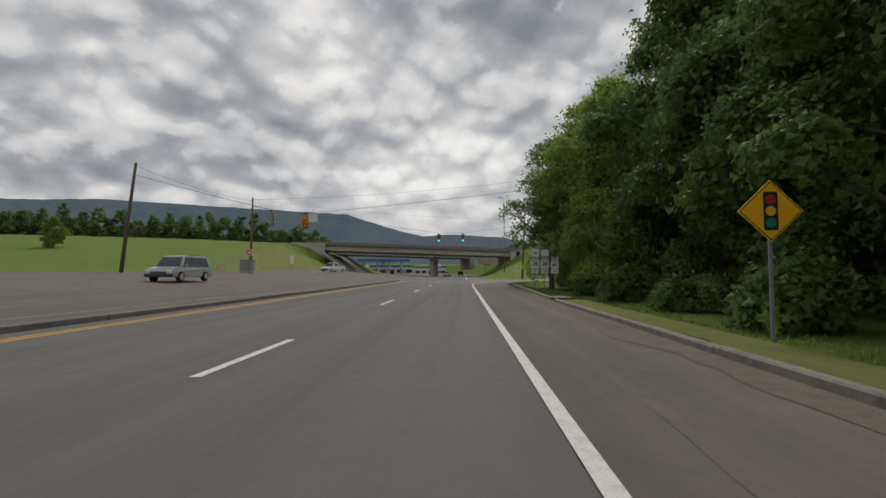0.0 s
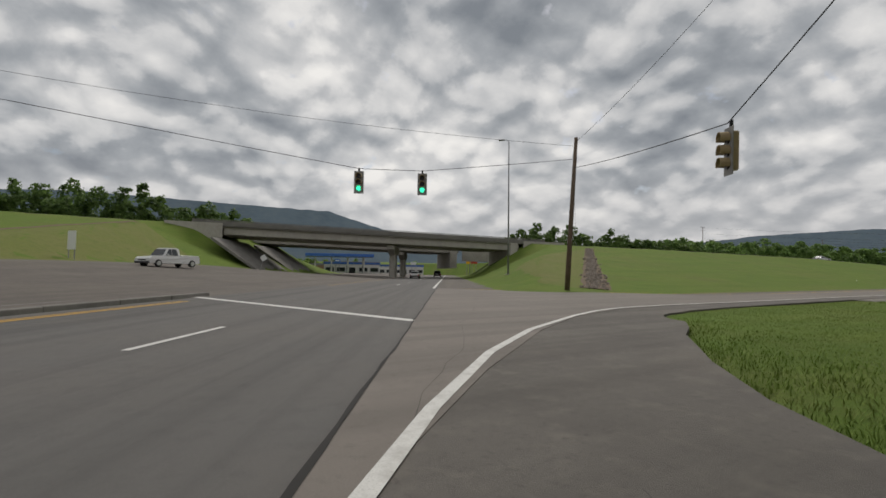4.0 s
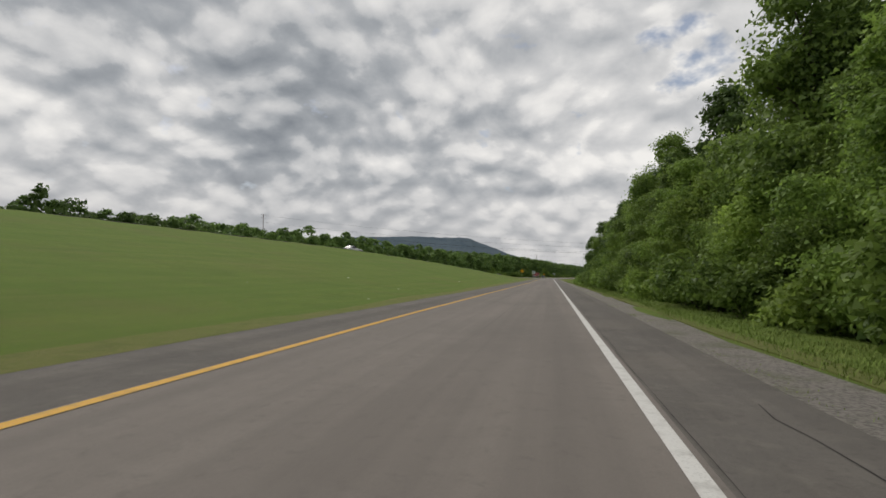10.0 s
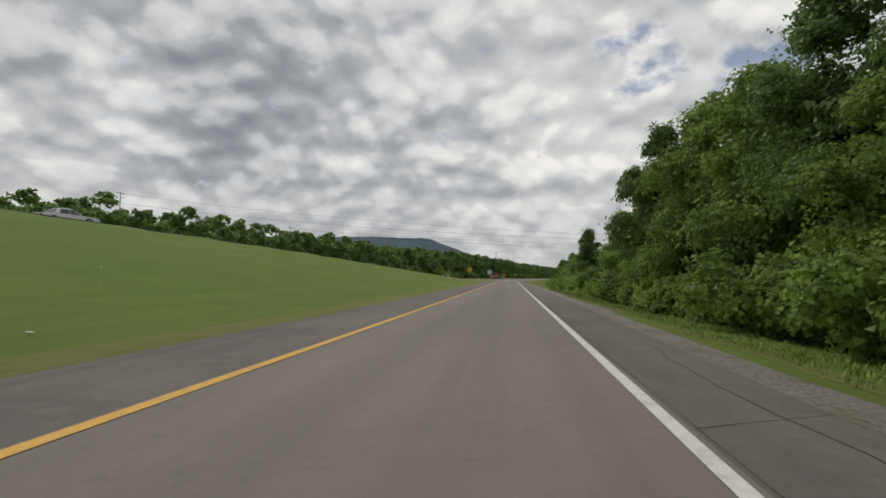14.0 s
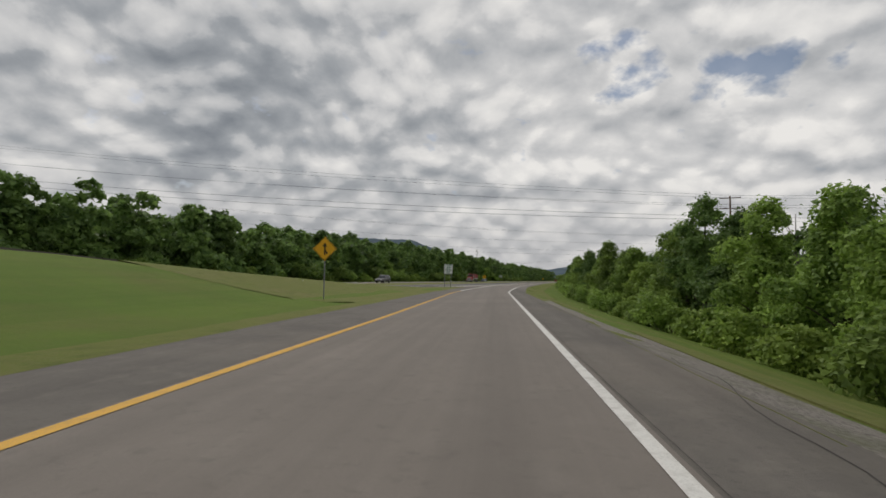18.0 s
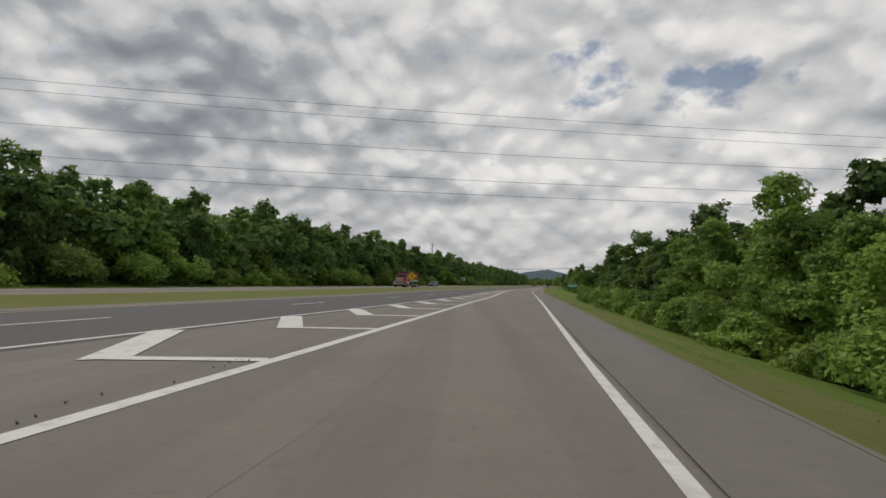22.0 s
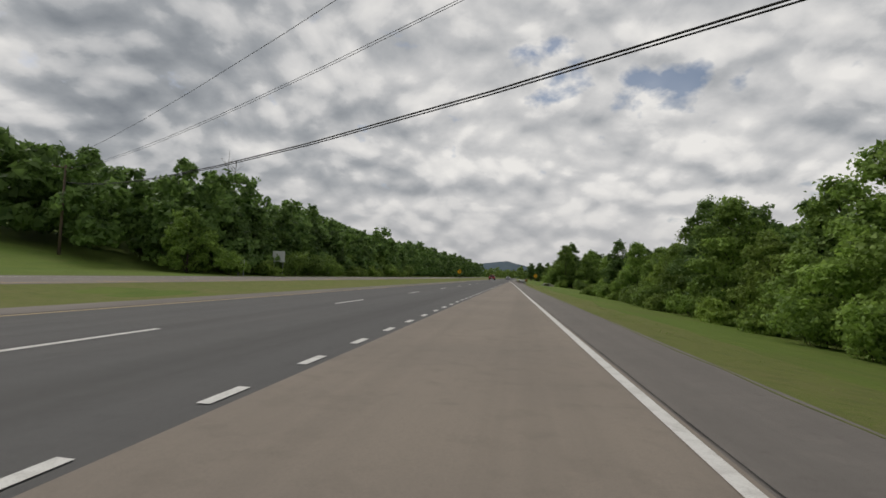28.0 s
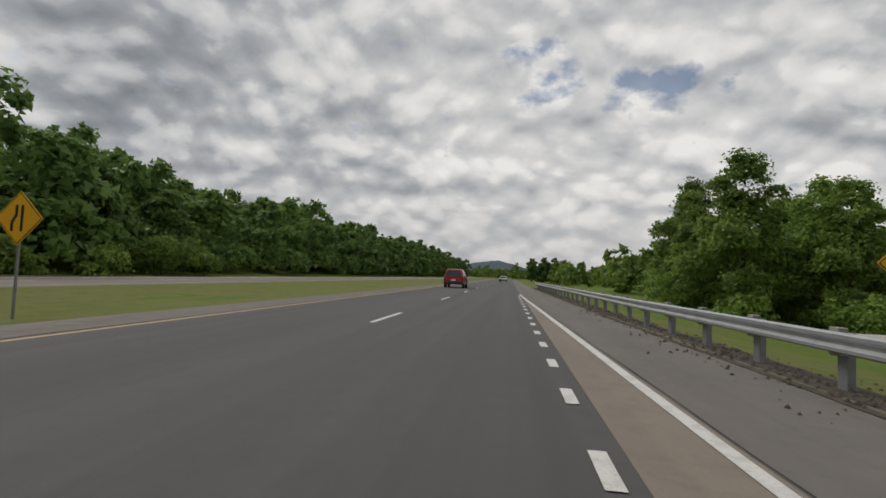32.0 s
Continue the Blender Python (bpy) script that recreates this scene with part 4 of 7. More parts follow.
def tree(seed, height, spread, leaves, size, mat, bare=0.12, label="", slim=1.0):
    """A broadleaf tree: tapered trunk with limbs, and a crown of many leaf clumps."""
    rng = np.random.default_rng(seed)
    root = empty("tree", pose(0, 0, -300), label, "tree")
    base = height * bare
    lean = rng.uniform(-0.3, 0.3, 2)
    trunk_pts = [(0, 0, -0.4), (0.02, 0, base), (lean[0] * 0.6, lean[1] * 0.6, height * 0.45), (lean[0], lean[1], height * 0.78)]
    bm = tube(trunk_pts, [height * 0.020, height * 0.016, height * 0.011, height * 0.004], 7)
    blobs = []
    n = 15
    limbs = bm
    for i in range(n):
        u = (i + 0.5) / n
        ang = i * 2.4 + rng.uniform(-0.5, 0.5)
        z = base + (height - base) * (0.10 + 0.80 * u)
        prof = math.sin(math.pi * min(0.16 + 0.80 * u, 1) ** 0.85)
        out = spread * (0.30 + 0.72 * prof) * rng.uniform(0.45, 0.95) * slim
        c = (lean[0] * u + math.cos(ang) * out, lean[1] * u + math.sin(ang) * out, z)
        r = spread * rng.uniform(0.26, 0.44) * (1.15 - 0.45 * u)
        blobs.append((c, (r, r, r * rng.uniform(0.65, 0.95))))
        start = Vector((lean[0] * u * 0.8, lean[1] * u * 0.8, max(z - out * 0.7, base * 0.9)))
        piece = tube([start, start.lerp(Vector(c), 0.55) + Vector((0, 0, 0.2)), c], [height * 0.006, height * 0.004, height * 0.0015], 5)
        me = bpy.data.meshes.new("tmp")
        piece.to_mesh(me)
        piece.free()
        limbs.from_mesh(me)
        bpy.data.meshes.remove(me)
    blobs.append(((lean[0], lean[1], height * 0.90), (spread * 0.36, spread * 0.36, height * 0.12)))
    blobs.append(((lean[0] * 0.5, lean[1] * 0.5, base + (height - base) * 0.48), (spread * 0.62 * slim, spread * 0.62 * slim, height * 0.30)))
    part("trunk", limbs, BARK, root)
    ob = new("crown", crown_mesh("crown", leaf_cloud(rng, blobs, leaves, size), mat))
    ob.parent = root
    return root


def shrub(seed, height, spread, leaves, size, mat, label):
    rng = np.random.default_rng(seed)
    root = empty("shrub", pose(0, 0, -300), label, "shrub")
    bm = bmesh.new()
    blobs = []
    for i in range(7):
        ang, out = i * 2.4, spread * rng.uniform(0.1, 0.7)
        c = (math.cos(ang) * out, math.sin(ang) * out, height * rng.uniform(0.25, 0.72))
        r = spread * rng.uniform(0.3, 0.5)
        blobs.append((c, (r, r, min(r, height * 0.32))))
        piece = tube([(0.1 * math.cos(ang), 0.1 * math.sin(ang), -0.2), c], [0.03, 0.008], 5)
        me = bpy.data.meshes.new("tmp")
        piece.to_mesh(me)
        piece.free()
        bm.from_mesh(me)
        bpy.data.meshes.remove(me)
    part("stem", bm, BARK, root)
    ob = new("foliage", crown_mesh("foliage", leaf_cloud(rng, blobs, leaves, size), mat))
    ob.parent = root
    return root


TREE_LABEL = "tall broadleaf tree with a dense green crown"
FINE = [tree(11, 14.0, 4.4, 38000, 0.112, LEAF, 0.06, TREE_LABEL), tree(13, 15.5, 4.0, 38000, 0.110, LEAF_DARK, 0.08, "tall dark green broadleaf tree in a dense row"), tree(14, 11.0, 3.8, 33000, 0.105, LEAF_LIGHT, 0.04, "fresh green broadleaf tree in a dense row")]
BRIGHT = tree(14, 14.2, 4.3, 38000, 0.108, LEAF_LIGHT, 0.05, "fresh green broadleaf tree with lightened leaves beside the road signs")
NEAR = [tree(11, 14.0, 4.4, 17500, 0.168, LEAF, 0.06, TREE_LABEL), tree(12, 12.5, 4.0, 16000, 0.165, LEAF, 0.05, TREE_LABEL),
        tree(13, 15.5, 4.0, 17500, 0.168, LEAF_DARK, 0.08, "tall dark green broadleaf tree in a dense row"), tree(14, 11.0, 3.8, 15000, 0.16, LEAF_LIGHT, 0.04, "fresh green broadleaf tree in a dense row")]
MID = [tree(21, 13.0, 4.6, 8200, 0.26, LEAF_DARK, 0.06, TREE_LABEL), tree(22, 15.0, 4.6, 8600, 0.265, LEAF_DARK, 0.08, "tall dark tree at the forest edge"),
       tree(23, 11.0, 4.2, 7800, 0.255, LEAF, 0.05, "light green tree at the forest edge")]
SHRUBS = [shrub(31, 2.6, 2.1, 4000, 0.10, LEAF_LIGHT, "fresh green shrub at the foot of the trees"), shrub(32, 3.4, 2.3, 4300, 0.105, LEAF, "dense green shrub at the foot of the trees")]
# Dark leaf colour stands in for the shade at the foot of the trees.
SHADE_SHRUBS = [shrub(33, 2.8, 2.2, 4200, 0.10, LEAF_DARK, "green shrub with the shade of the trees put into its leaf colour")]
tree_rng = random.Random(8)


def plant(kinds, x, y, scale=1.0, group="roadside trees", stretch=1.0, dz=0.0):
    src = tree_rng.choice(kinds)
    s = scale * tree_rng.uniform(0.88, 1.14)
    dz -= (0.6 if kinds in (SHRUBS, SHADE_SHRUBS) else 0.7) * s
    m = Matrix.Translation((x, y, Z(x, y) - 0.1 + dz)) @ Matrix.Rotation(tree_rng.uniform(0, 6.28), 4, "Z") @ Matrix.Diagonal((s, s, s * stretch, 1))
    return tagged(copy_thing(src, m), group=group)


# the wood beside the ramp
back_row = []
y = -3.0
while y < 128:
    f = knots(y, [(-3, 0.75), (12, 0.88), (40, 1.12), (58, 1.22), (98, 1.22), (110, 1.05), (118, 0.8), (124, 0.6), (128, 0.5)])
    plant([FINE[0], FINE[2], FINE[0]] if y < 45 else FINE, 8.4 + tree_rng.uniform(-0.7, 1.0), y, 0.60 * f, "trees beside the ramp")
    plant(NEAR, 12.8 + tree_rng.uniform(-1, 1), y + 1.8, 0.82 * f, "trees beside the ramp")
    back_row.append((19 + tree_rng.uniform(-2, 2), y + 1, f))
    plant(SHRUBS, 5.9 + tree_rng.uniform(-0.4, 0.5), y + 1.0, 0.95, "shrubs beside the ramp")
    plant(SHRUBS, 6.3 + tree_rng.uniform(-0.4, 0.5), y + 3.0, 0.8, "shrubs beside the ramp")
    y += 4.2
for x, y, s in ((9.5, 19, 0.9), (10, 65, 0.95), (10.5, 78, 0.98), (10.5, 41, 1.08)):
    plant(FINE, x, y, s, "trees beside the ramp", 1.15)
# trees at the corner of the main road
# Leaf colour stands in for shading: dark on backlit trees, light near the signs.
for i in range(11):
    a = -93 + 6.2 * i
    plant(FINE[1:2] if a < -46 else [BRIGHT], *W(a, 10.3 + tree_rng.uniform(-0.5, 1.0)), 1.02, "trees beside the main road")
    plant(NEAR, *W(a + 2.4, 14.5 + tree_rng.uniform(-1, 1)), 1.12, "trees beside the main road")
    plant(MID, *W(a, 21 + tree_rng.uniform(-2, 2)), 1.2, "trees beside the main road")
    plant(SHADE_SHRUBS, *W(a + 1.5, 7.4 if a < -48 else 10.0), 0.9, "shrubs beside the main road")
for x, y, s in ((20, -30, 0.8), (26, -24, 0.95), (16, -22, 0.6), (14, -12, 0.7), (20, -8, 0.9), (27, -12, 1.1)):
    plant(NEAR, x, y, s, "trees at the corner")
for a, l, s in ((-36, 10.0, 1.12), (-42, 12.5, 1.15), (-54.5, 13, 1.4), (-57, 13, 1.4)):
    plant(FINE[1:2] if l > 12.5 else FINE[1:] if a < -46 else [BRIGHT, FINE[0]], *W(a, l), s, "trees beside the main road")
for a, l, k in ((-41.5, 9.3, 0.86), (-45.5, 9.6, 0.9), (-38.5, 8.8, 0.62)):
    copy_thing(FINE[2], Matrix.Translation((*W(a, l), -0.7)) @ Matrix.Rotation(a, 4, "Z") @ Matrix.Diagonal((k, k, k, 1)))["group"] = "trees beside the main road"
thin_tree = tree(15, 12.5, 4.0, 13000, 0.10, LEAF_DARK, 0.22, "thin crowned broadleaf tree behind the route signs")
copy_thing(thin_tree, Matrix.Translation((*W(-37.5, 6.6), -0.1)) @ Matrix.Rotation(1.2, 4, "Z"))["group"] = "trees beside the main road"
# right side along the merge
y = 134.0
while y < 300:
    d = knots(y, [(134, 7.4), (160, 9), (200, 11), (240, 9.5), (300, 9.0)])
    x0 = shoulder_edge(y) + d
    f = knots(y, [(134, 0.56), (146, 0.52), (156, 0.50), (200, 0.55), (228, 0.57), (258, 0.62), (300, 0.58)])
    plant(FINE if y < 158 else NEAR if y < 270 else MID, x0 + tree_rng.uniform(-0.8, 0.8), y, f, "trees below the merge")
    plant(MID, x0 + 5 + tree_rng.uniform(-1.5, 1.5), y + 2, f * 1.12, "trees below the merge")
    plant(SHRUBS, x0 - 2.6 + tree_rng.uniform(-0.5, 0.5), y + 1.5, 0.9, "shrubs below the merge")
    y += 4.3

# trees and bushes further along the right side
y = 300.0
while y < 346:
    d = knots(y, [(300, 9.5), (320, 12), (346, 19)])
    plant(NEAR, shoulder_edge(y) + d, y, 0.56, "trees by the open ground")
    plant(NEAR, shoulder_edge(y) + d + 6, y + 2.5, 0.66, "trees by the open ground")
    plant(SHRUBS, shoulder_edge(y) + d - 3, y + 2, 0.9, "bushes by the open ground")
    y += 5.4
y = 384.0
while y < 446:
    f = knots(y, [(384, 0.62), (394, 0.56), (404, 0.56), (414, 0.64), (424, 0.5), (446, 0.44)])
    plant(NEAR, shoulder_edge(y) + 11.5 + tree_rng.uniform(-0.6, 0.8), y, f, "trees by the open ground")
    plant(MID, shoulder_edge(y) + 17 + tree_rng.uniform(-1, 1), y + 2, f * 1.05, "trees by the open ground")
    plant(SHRUBS, shoulder_edge(y) + 9 + tree_rng.uniform(-0.5, 0.5), y + 1, 0.75, "bushes by the open ground")
    y += 4.2
for y in range(452, 506, 4):
    plant(SHRUBS, shoulder_edge(y) + knots(y, [(452, 12), (506, 19)]) + tree_rng.uniform(-1, 1), y, 0.62, "bushes by the open ground")
    plant(SHRUBS, shoulder_edge(y) + knots(y, [(452, 15), (506, 23)]) + tree_rng.uniform(-1, 1), y, 0.85, "bushes by the open ground")
for dx, y, s in ((14, 521, 0.86), (17, 527, 0.92), (15, 534, 0.9), (20, 518, 0.8), (22, 524, 0.95), (26, 519, 0.85), (27, 526, 0.9), (12, 526, 0.7), (24, 532, 0.95), (18, 541, 0.95)):
    plant(NEAR, shoulder_edge(y) + dx, y, s * 0.95, "clump of tall trees")
    plant(SHRUBS, shoulder_edge(y) + dx - 1.6, y - 2.2, 1.25, "bushes under the clump of trees")
for dx, y, s in ((52, 510, 0.65), (58, 516, 0.7), (44, 524, 0.55), (48, 530, 0.62), (40, 534, 0.6), (30, 556, 0.8), (24, 566, 0.85), (34, 575, 0.85), (44, 470, 0.55), (50, 478, 0.6), (56, 462, 0.6), (62, 450, 0.7), (40, 490, 0.5), (64, 490, 0.7)):
    plant(MID, shoulder_edge(y) + dx, y, s, "trees behind the open ground")

for y, dx in ((508, 17), (511, 20), (514, 18), (506, 22), (510, 25), (505, 28), (500, 26), (496, 27)):
    plant(SHRUBS, shoulder_edge(y) + dx, y, 1.0, "bushes by the open ground")
for x, y, s in ((30, 212, 0.9), (36, 224, 0.98), (29, 229, 0.82), (40, 214, 1.0), (27, 205, 0.7)):
    plant(NEAR, x, y, s, "trees below the merge")
for dx, y, s in ((36, 478, 0.7), (40, 490, 0.75), (18, 449, 0.5), (21, 453, 0.55), (24, 448, 0.58)):
    plant(NEAR, shoulder_edge(y) + dx, y, s, "trees behind the open ground")
for y, dx, s in ((775, 20, 0.95), (780, 13, 0.8), (782, 27, 1.0), (788, 20, 1.08), (792, 33, 0.9), (796, 14, 0.9), (798, 26, 1.05), (804, 36, 0.85), (806, 19, 0.95)):
    plant(MID, hx(y) + dx, y, s, "distant clump of trees")
# ---- far woods: one object of many leaf clumps ----
def woods(name, spots, leaves, size, mat, label):
    rng = np.random.default_rng(77)
    chunks = []
    for x, y, z, h, w in spots:
        blobs = []
        for i in range(6):
            ang = i * 2.4 + rng.uniform(-0.6, 0.6)
            u = (i + 0.5) / 6
            out = w * 0.5 * math.sin(math.pi * (0.2 + 0.75 * u)) * rng.uniform(0.4, 1)
            r = w * rng.uniform(0.28, 0.42) * (1.1 - 0.5 * u)
            blobs.append(((x + math.cos(ang) * out, y + math.sin(ang) * out, z + h * (0.14 + 0.74 * u)), (r, r, max(r * 0.8, h * 0.13))))
        chunks.append(leaf_cloud(rng, blobs, leaves, size))
    ob = new(name, crown_mesh(name, np.concatenate(chunks), mat))
    return tagged(ob, label, "woods", kind="stuff")


far_rng = random.Random(5)
# forest edge across the highway: single trees in front, woods behind
y = 112.0
while y < 540:
    x0 = hx(y) - knots(y, [(112, 44), (200, 40), (300, 38), (560, 37)])
    if 399 < y < 438:
        y += 7.0
        continue
    plant(MID, x0 + far_rng.uniform(-1.5, 1), y, knots(y, [(112, 0.55), (140, 0.68), (180, 0.72), (300, 0.78), (420, 0.85), (480, 0.7), (560, 0.66)]), "forest edge trees")
    plant(SHRUBS, x0 + 4.2 + far_rng.uniform(-0.8, 0.6), y + 1.3, 1.3, "shrubs at the forest edge")
    y += 7.0
spots = []
for row in range(8):
    y = 108.0 + row
    while y < 900:
        x = hx(y) - 39.5 - row * 6.0 + far_rng.uniform(-2.5, 2.5)
        if not 396 < y < 441:
            spots.append((x, y, Z(x, y) - 0.5, far_rng.uniform(10.3, 14.4) * knots(y, [(108, 0.62), (125, 0.68), (145, 0.85), (200, 1.0), (255, 0.95), (300, 1.05), (440, 1.15), (500, 1.07), (580, 1.12), (900, 1.2)]), far_rng.uniform(6.5, 9)))
        y += far_rng.uniform(5.5, 8)
near_spots = [s for s in spots if s[1] < 600 and s[0] > hx(s[1]) - 60]
rest = [s for s in spots if not (s[1] < 600 and s[0] > hx(s[1]) - 60)]
spots += [(x, y, Z(x, y) - 0.5, 12.5 * f, 8) for x, y, f in back_row]
near_spots += spots[-len(back_row):]
woods("forest", near_spots, 2100, 0.40, LEAF_DARK, "dense green broadleaf forest on the rising hillside")
woods("forest_behind", rest, 620, 0.72, LEAF_DARK, "green forest further up the hillside")
# woods behind the exit ramp and the highway south of the bridge
spots = []
for i in range(260):
    y = far_rng.uniform(-330, 110)
    x = hx(y) - 36 - 60 * far_rng.random() ** 1.8
    a, l = main_al(x, y)
    if -66 < l < 44:
        continue
    spots.append((x, y, Z(x, y) - 0.5, far_rng.uniform(8, 14) * knots(y, [(50, 1), (80, 0.7), (100, 0.5), (110, 0.45)]), far_rng.uniform(6, 9)))
for k in range(3):
    y = -330.0 + k * 2
    while y < 112:
        x = hx(y) - 36 - k * 7 + far_rng.uniform(-2, 2)
        tall = knots(y, [(-330, 14.5), (-55, 14.5), (-37, 13.5), (-25, 11.5), (-12, 8.5), (50, 10.2), (76, 10.2), (98, 7.4), (112, 6.8)])
        if not -48 < main_al(x, y)[1] < 16:
            spots.append((x, y, Z(x, y) - 0.5, tall * far_rng.uniform(0.74, 1.06), far_rng.uniform(6.0, 9.0)))
        y += far_rng.uniform(3.8, 6.0)
woods("roadside_woods", spots, 1250, 0.42, LEAF_DARK, "dark green woods behind the highway embankment")
spots = []
for i in range(420):
    y = far_rng.uniform(560, 1500)
    x = hx(min(y, 1190)) + (y - min(y, 1190)) * 0.2 + far_rng.uniform(24, 260)
    spots.append((x, y, TOP - 2, far_rng.uniform(9, 15), far_rng.uniform(8, 12)))
for i in range(160):
    y = far_rng.uniform(900, 1500)
    x = at_lat(0, y) + far_rng.uniform(-260, 30)
    spots.append((x, y, TOP - 1, far_rng.uniform(10, 18), far_rng.uniform(8, 12)))
for i in range(120):
    y = far_rng.uniform(300, 560)
    x = shoulder_edge(y) + far_rng.uniform(60, 160)
    spots.append((x, y, Z(x, y) - 1, far_rng.uniform(8, 13), far_rng.uniform(8, 11)))
for dx, y, k in ((18, 466, 0.66), (24, 474, 0.72), (29, 469, 0.74), (22, 481, 0.6)):
    plant(NEAR, shoulder_edge(y) + dx, y, k, "trees behind the open ground")
woods("distant_woods", spots, 260, 1.1, LEAF, "distant green woods along the valley")


# ---- ridges on the horizon ----
def ridge(name, az0, az1, dist, knots_el, label):
    """A forested ridge: azimuth in degrees clockwise from +y, crest elevations in degrees."""
    vs, fs = [], []
    n = 150
    for i in range(n + 1):
        az = az0 + (az1 - az0) * i / n
        el = knots(az, knots_el) + 0.10 * noise.noise((az * 0.9, 3, 0)) + 0.045 * noise.noise((az * 4.0, 1, 0))
        for k in range(6):
            u = k / 5
            r = dist * (0.72 + 0.28 * u)
            h = (r * math.tan(radians(max(el, -0.6))) + 6) * u ** 0.8 - 60 * (1 - u)
            h += 14 * noise.noise((az * 1.3, u * 5, 7)) * (1 if 0 < k < 5 else 0)
            vs.append((math.sin(radians(az)) * r, math.cos(radians(az)) * r, h))
    for i in range(n):
        for k in range(5):
            q = i * 6 + k
            fs.append((q, q + 6, q + 7, q + 1))
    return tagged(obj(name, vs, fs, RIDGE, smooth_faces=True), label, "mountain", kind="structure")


spots = []
for i in range(260):
    a, l = far_rng.uniform(430, 900), far_rng.uniform(-320, 260)
    spots.append((*W(a, l), -1.0, far_rng.uniform(9, 16), far_rng.uniform(8, 12)))
for i in range(60):
    a, l = far_rng.uniform(150, 420), far_rng.choice((far_rng.uniform(22, 60), far_rng.uniform(-140, -75)))
    spots.append((*W(a, l), -0.5, far_rng.uniform(6, 11), far_rng.uniform(6, 9)))
woods("town_woods", spots, 300, 0.95, LEAF, "green trees behind the shops")
ridge("mountain_west", -112, -42, 3300, [(-112, 6.0), (-100, 6.7), (-95, 7.2), (-87, 7.2), (-77, 7.0), (-70.6, 6.8), (-67, 5.7), (-64, 4.8), (-61.5, 4.3), (-58, 4.5), (-52, 4.1), (-47, 3.0), (-42, 1.0)], "long forested mountain ridge tinted blue-grey for haze")
ridge("mountain_north", -36, 14, 3600, [(-36, 2.6), (-24, 4.0), (-16, 4.3), (-9.5, 4.2), (-5.5, 2.7), (-2, 1.4), (4, 0.9), (9, 1.6), (14, 0.4)], "low forested mountain tinted blue-grey for haze")
# ---- overpass ----
bridge = empty("overpass", pose(0, 0, 0), "grey concrete highway overpass with girders, piers and abutments", "bridge")
BR0, BR1 = -25.5, 27.0
DECK = 7.68
BR_DIR = Vector((0.34, 1)).normalized()
BR_ROT = Matrix.Rotation(-math.atan(0.34), 4, "Z")


def along_bridge(off0, off1, z0, z1, y0, y1, bevel=0.02):
    """A beam along the highway between two offsets from its edge line."""
    mid = (y0 + y1) / 2
    length = (y1 - y0) / BR_DIR.y
    c = BR_DIR.y
    bm = block((off1 - off0) * c, length, z1 - z0, (0, 0, 0), bevel)
    m = Matrix.Translation((hx(mid) + (off0 + off1) / 2, mid, z0)) @ BR_ROT
    bmesh.ops.transform(bm, matrix=m, verts=bm.verts)
    return bm


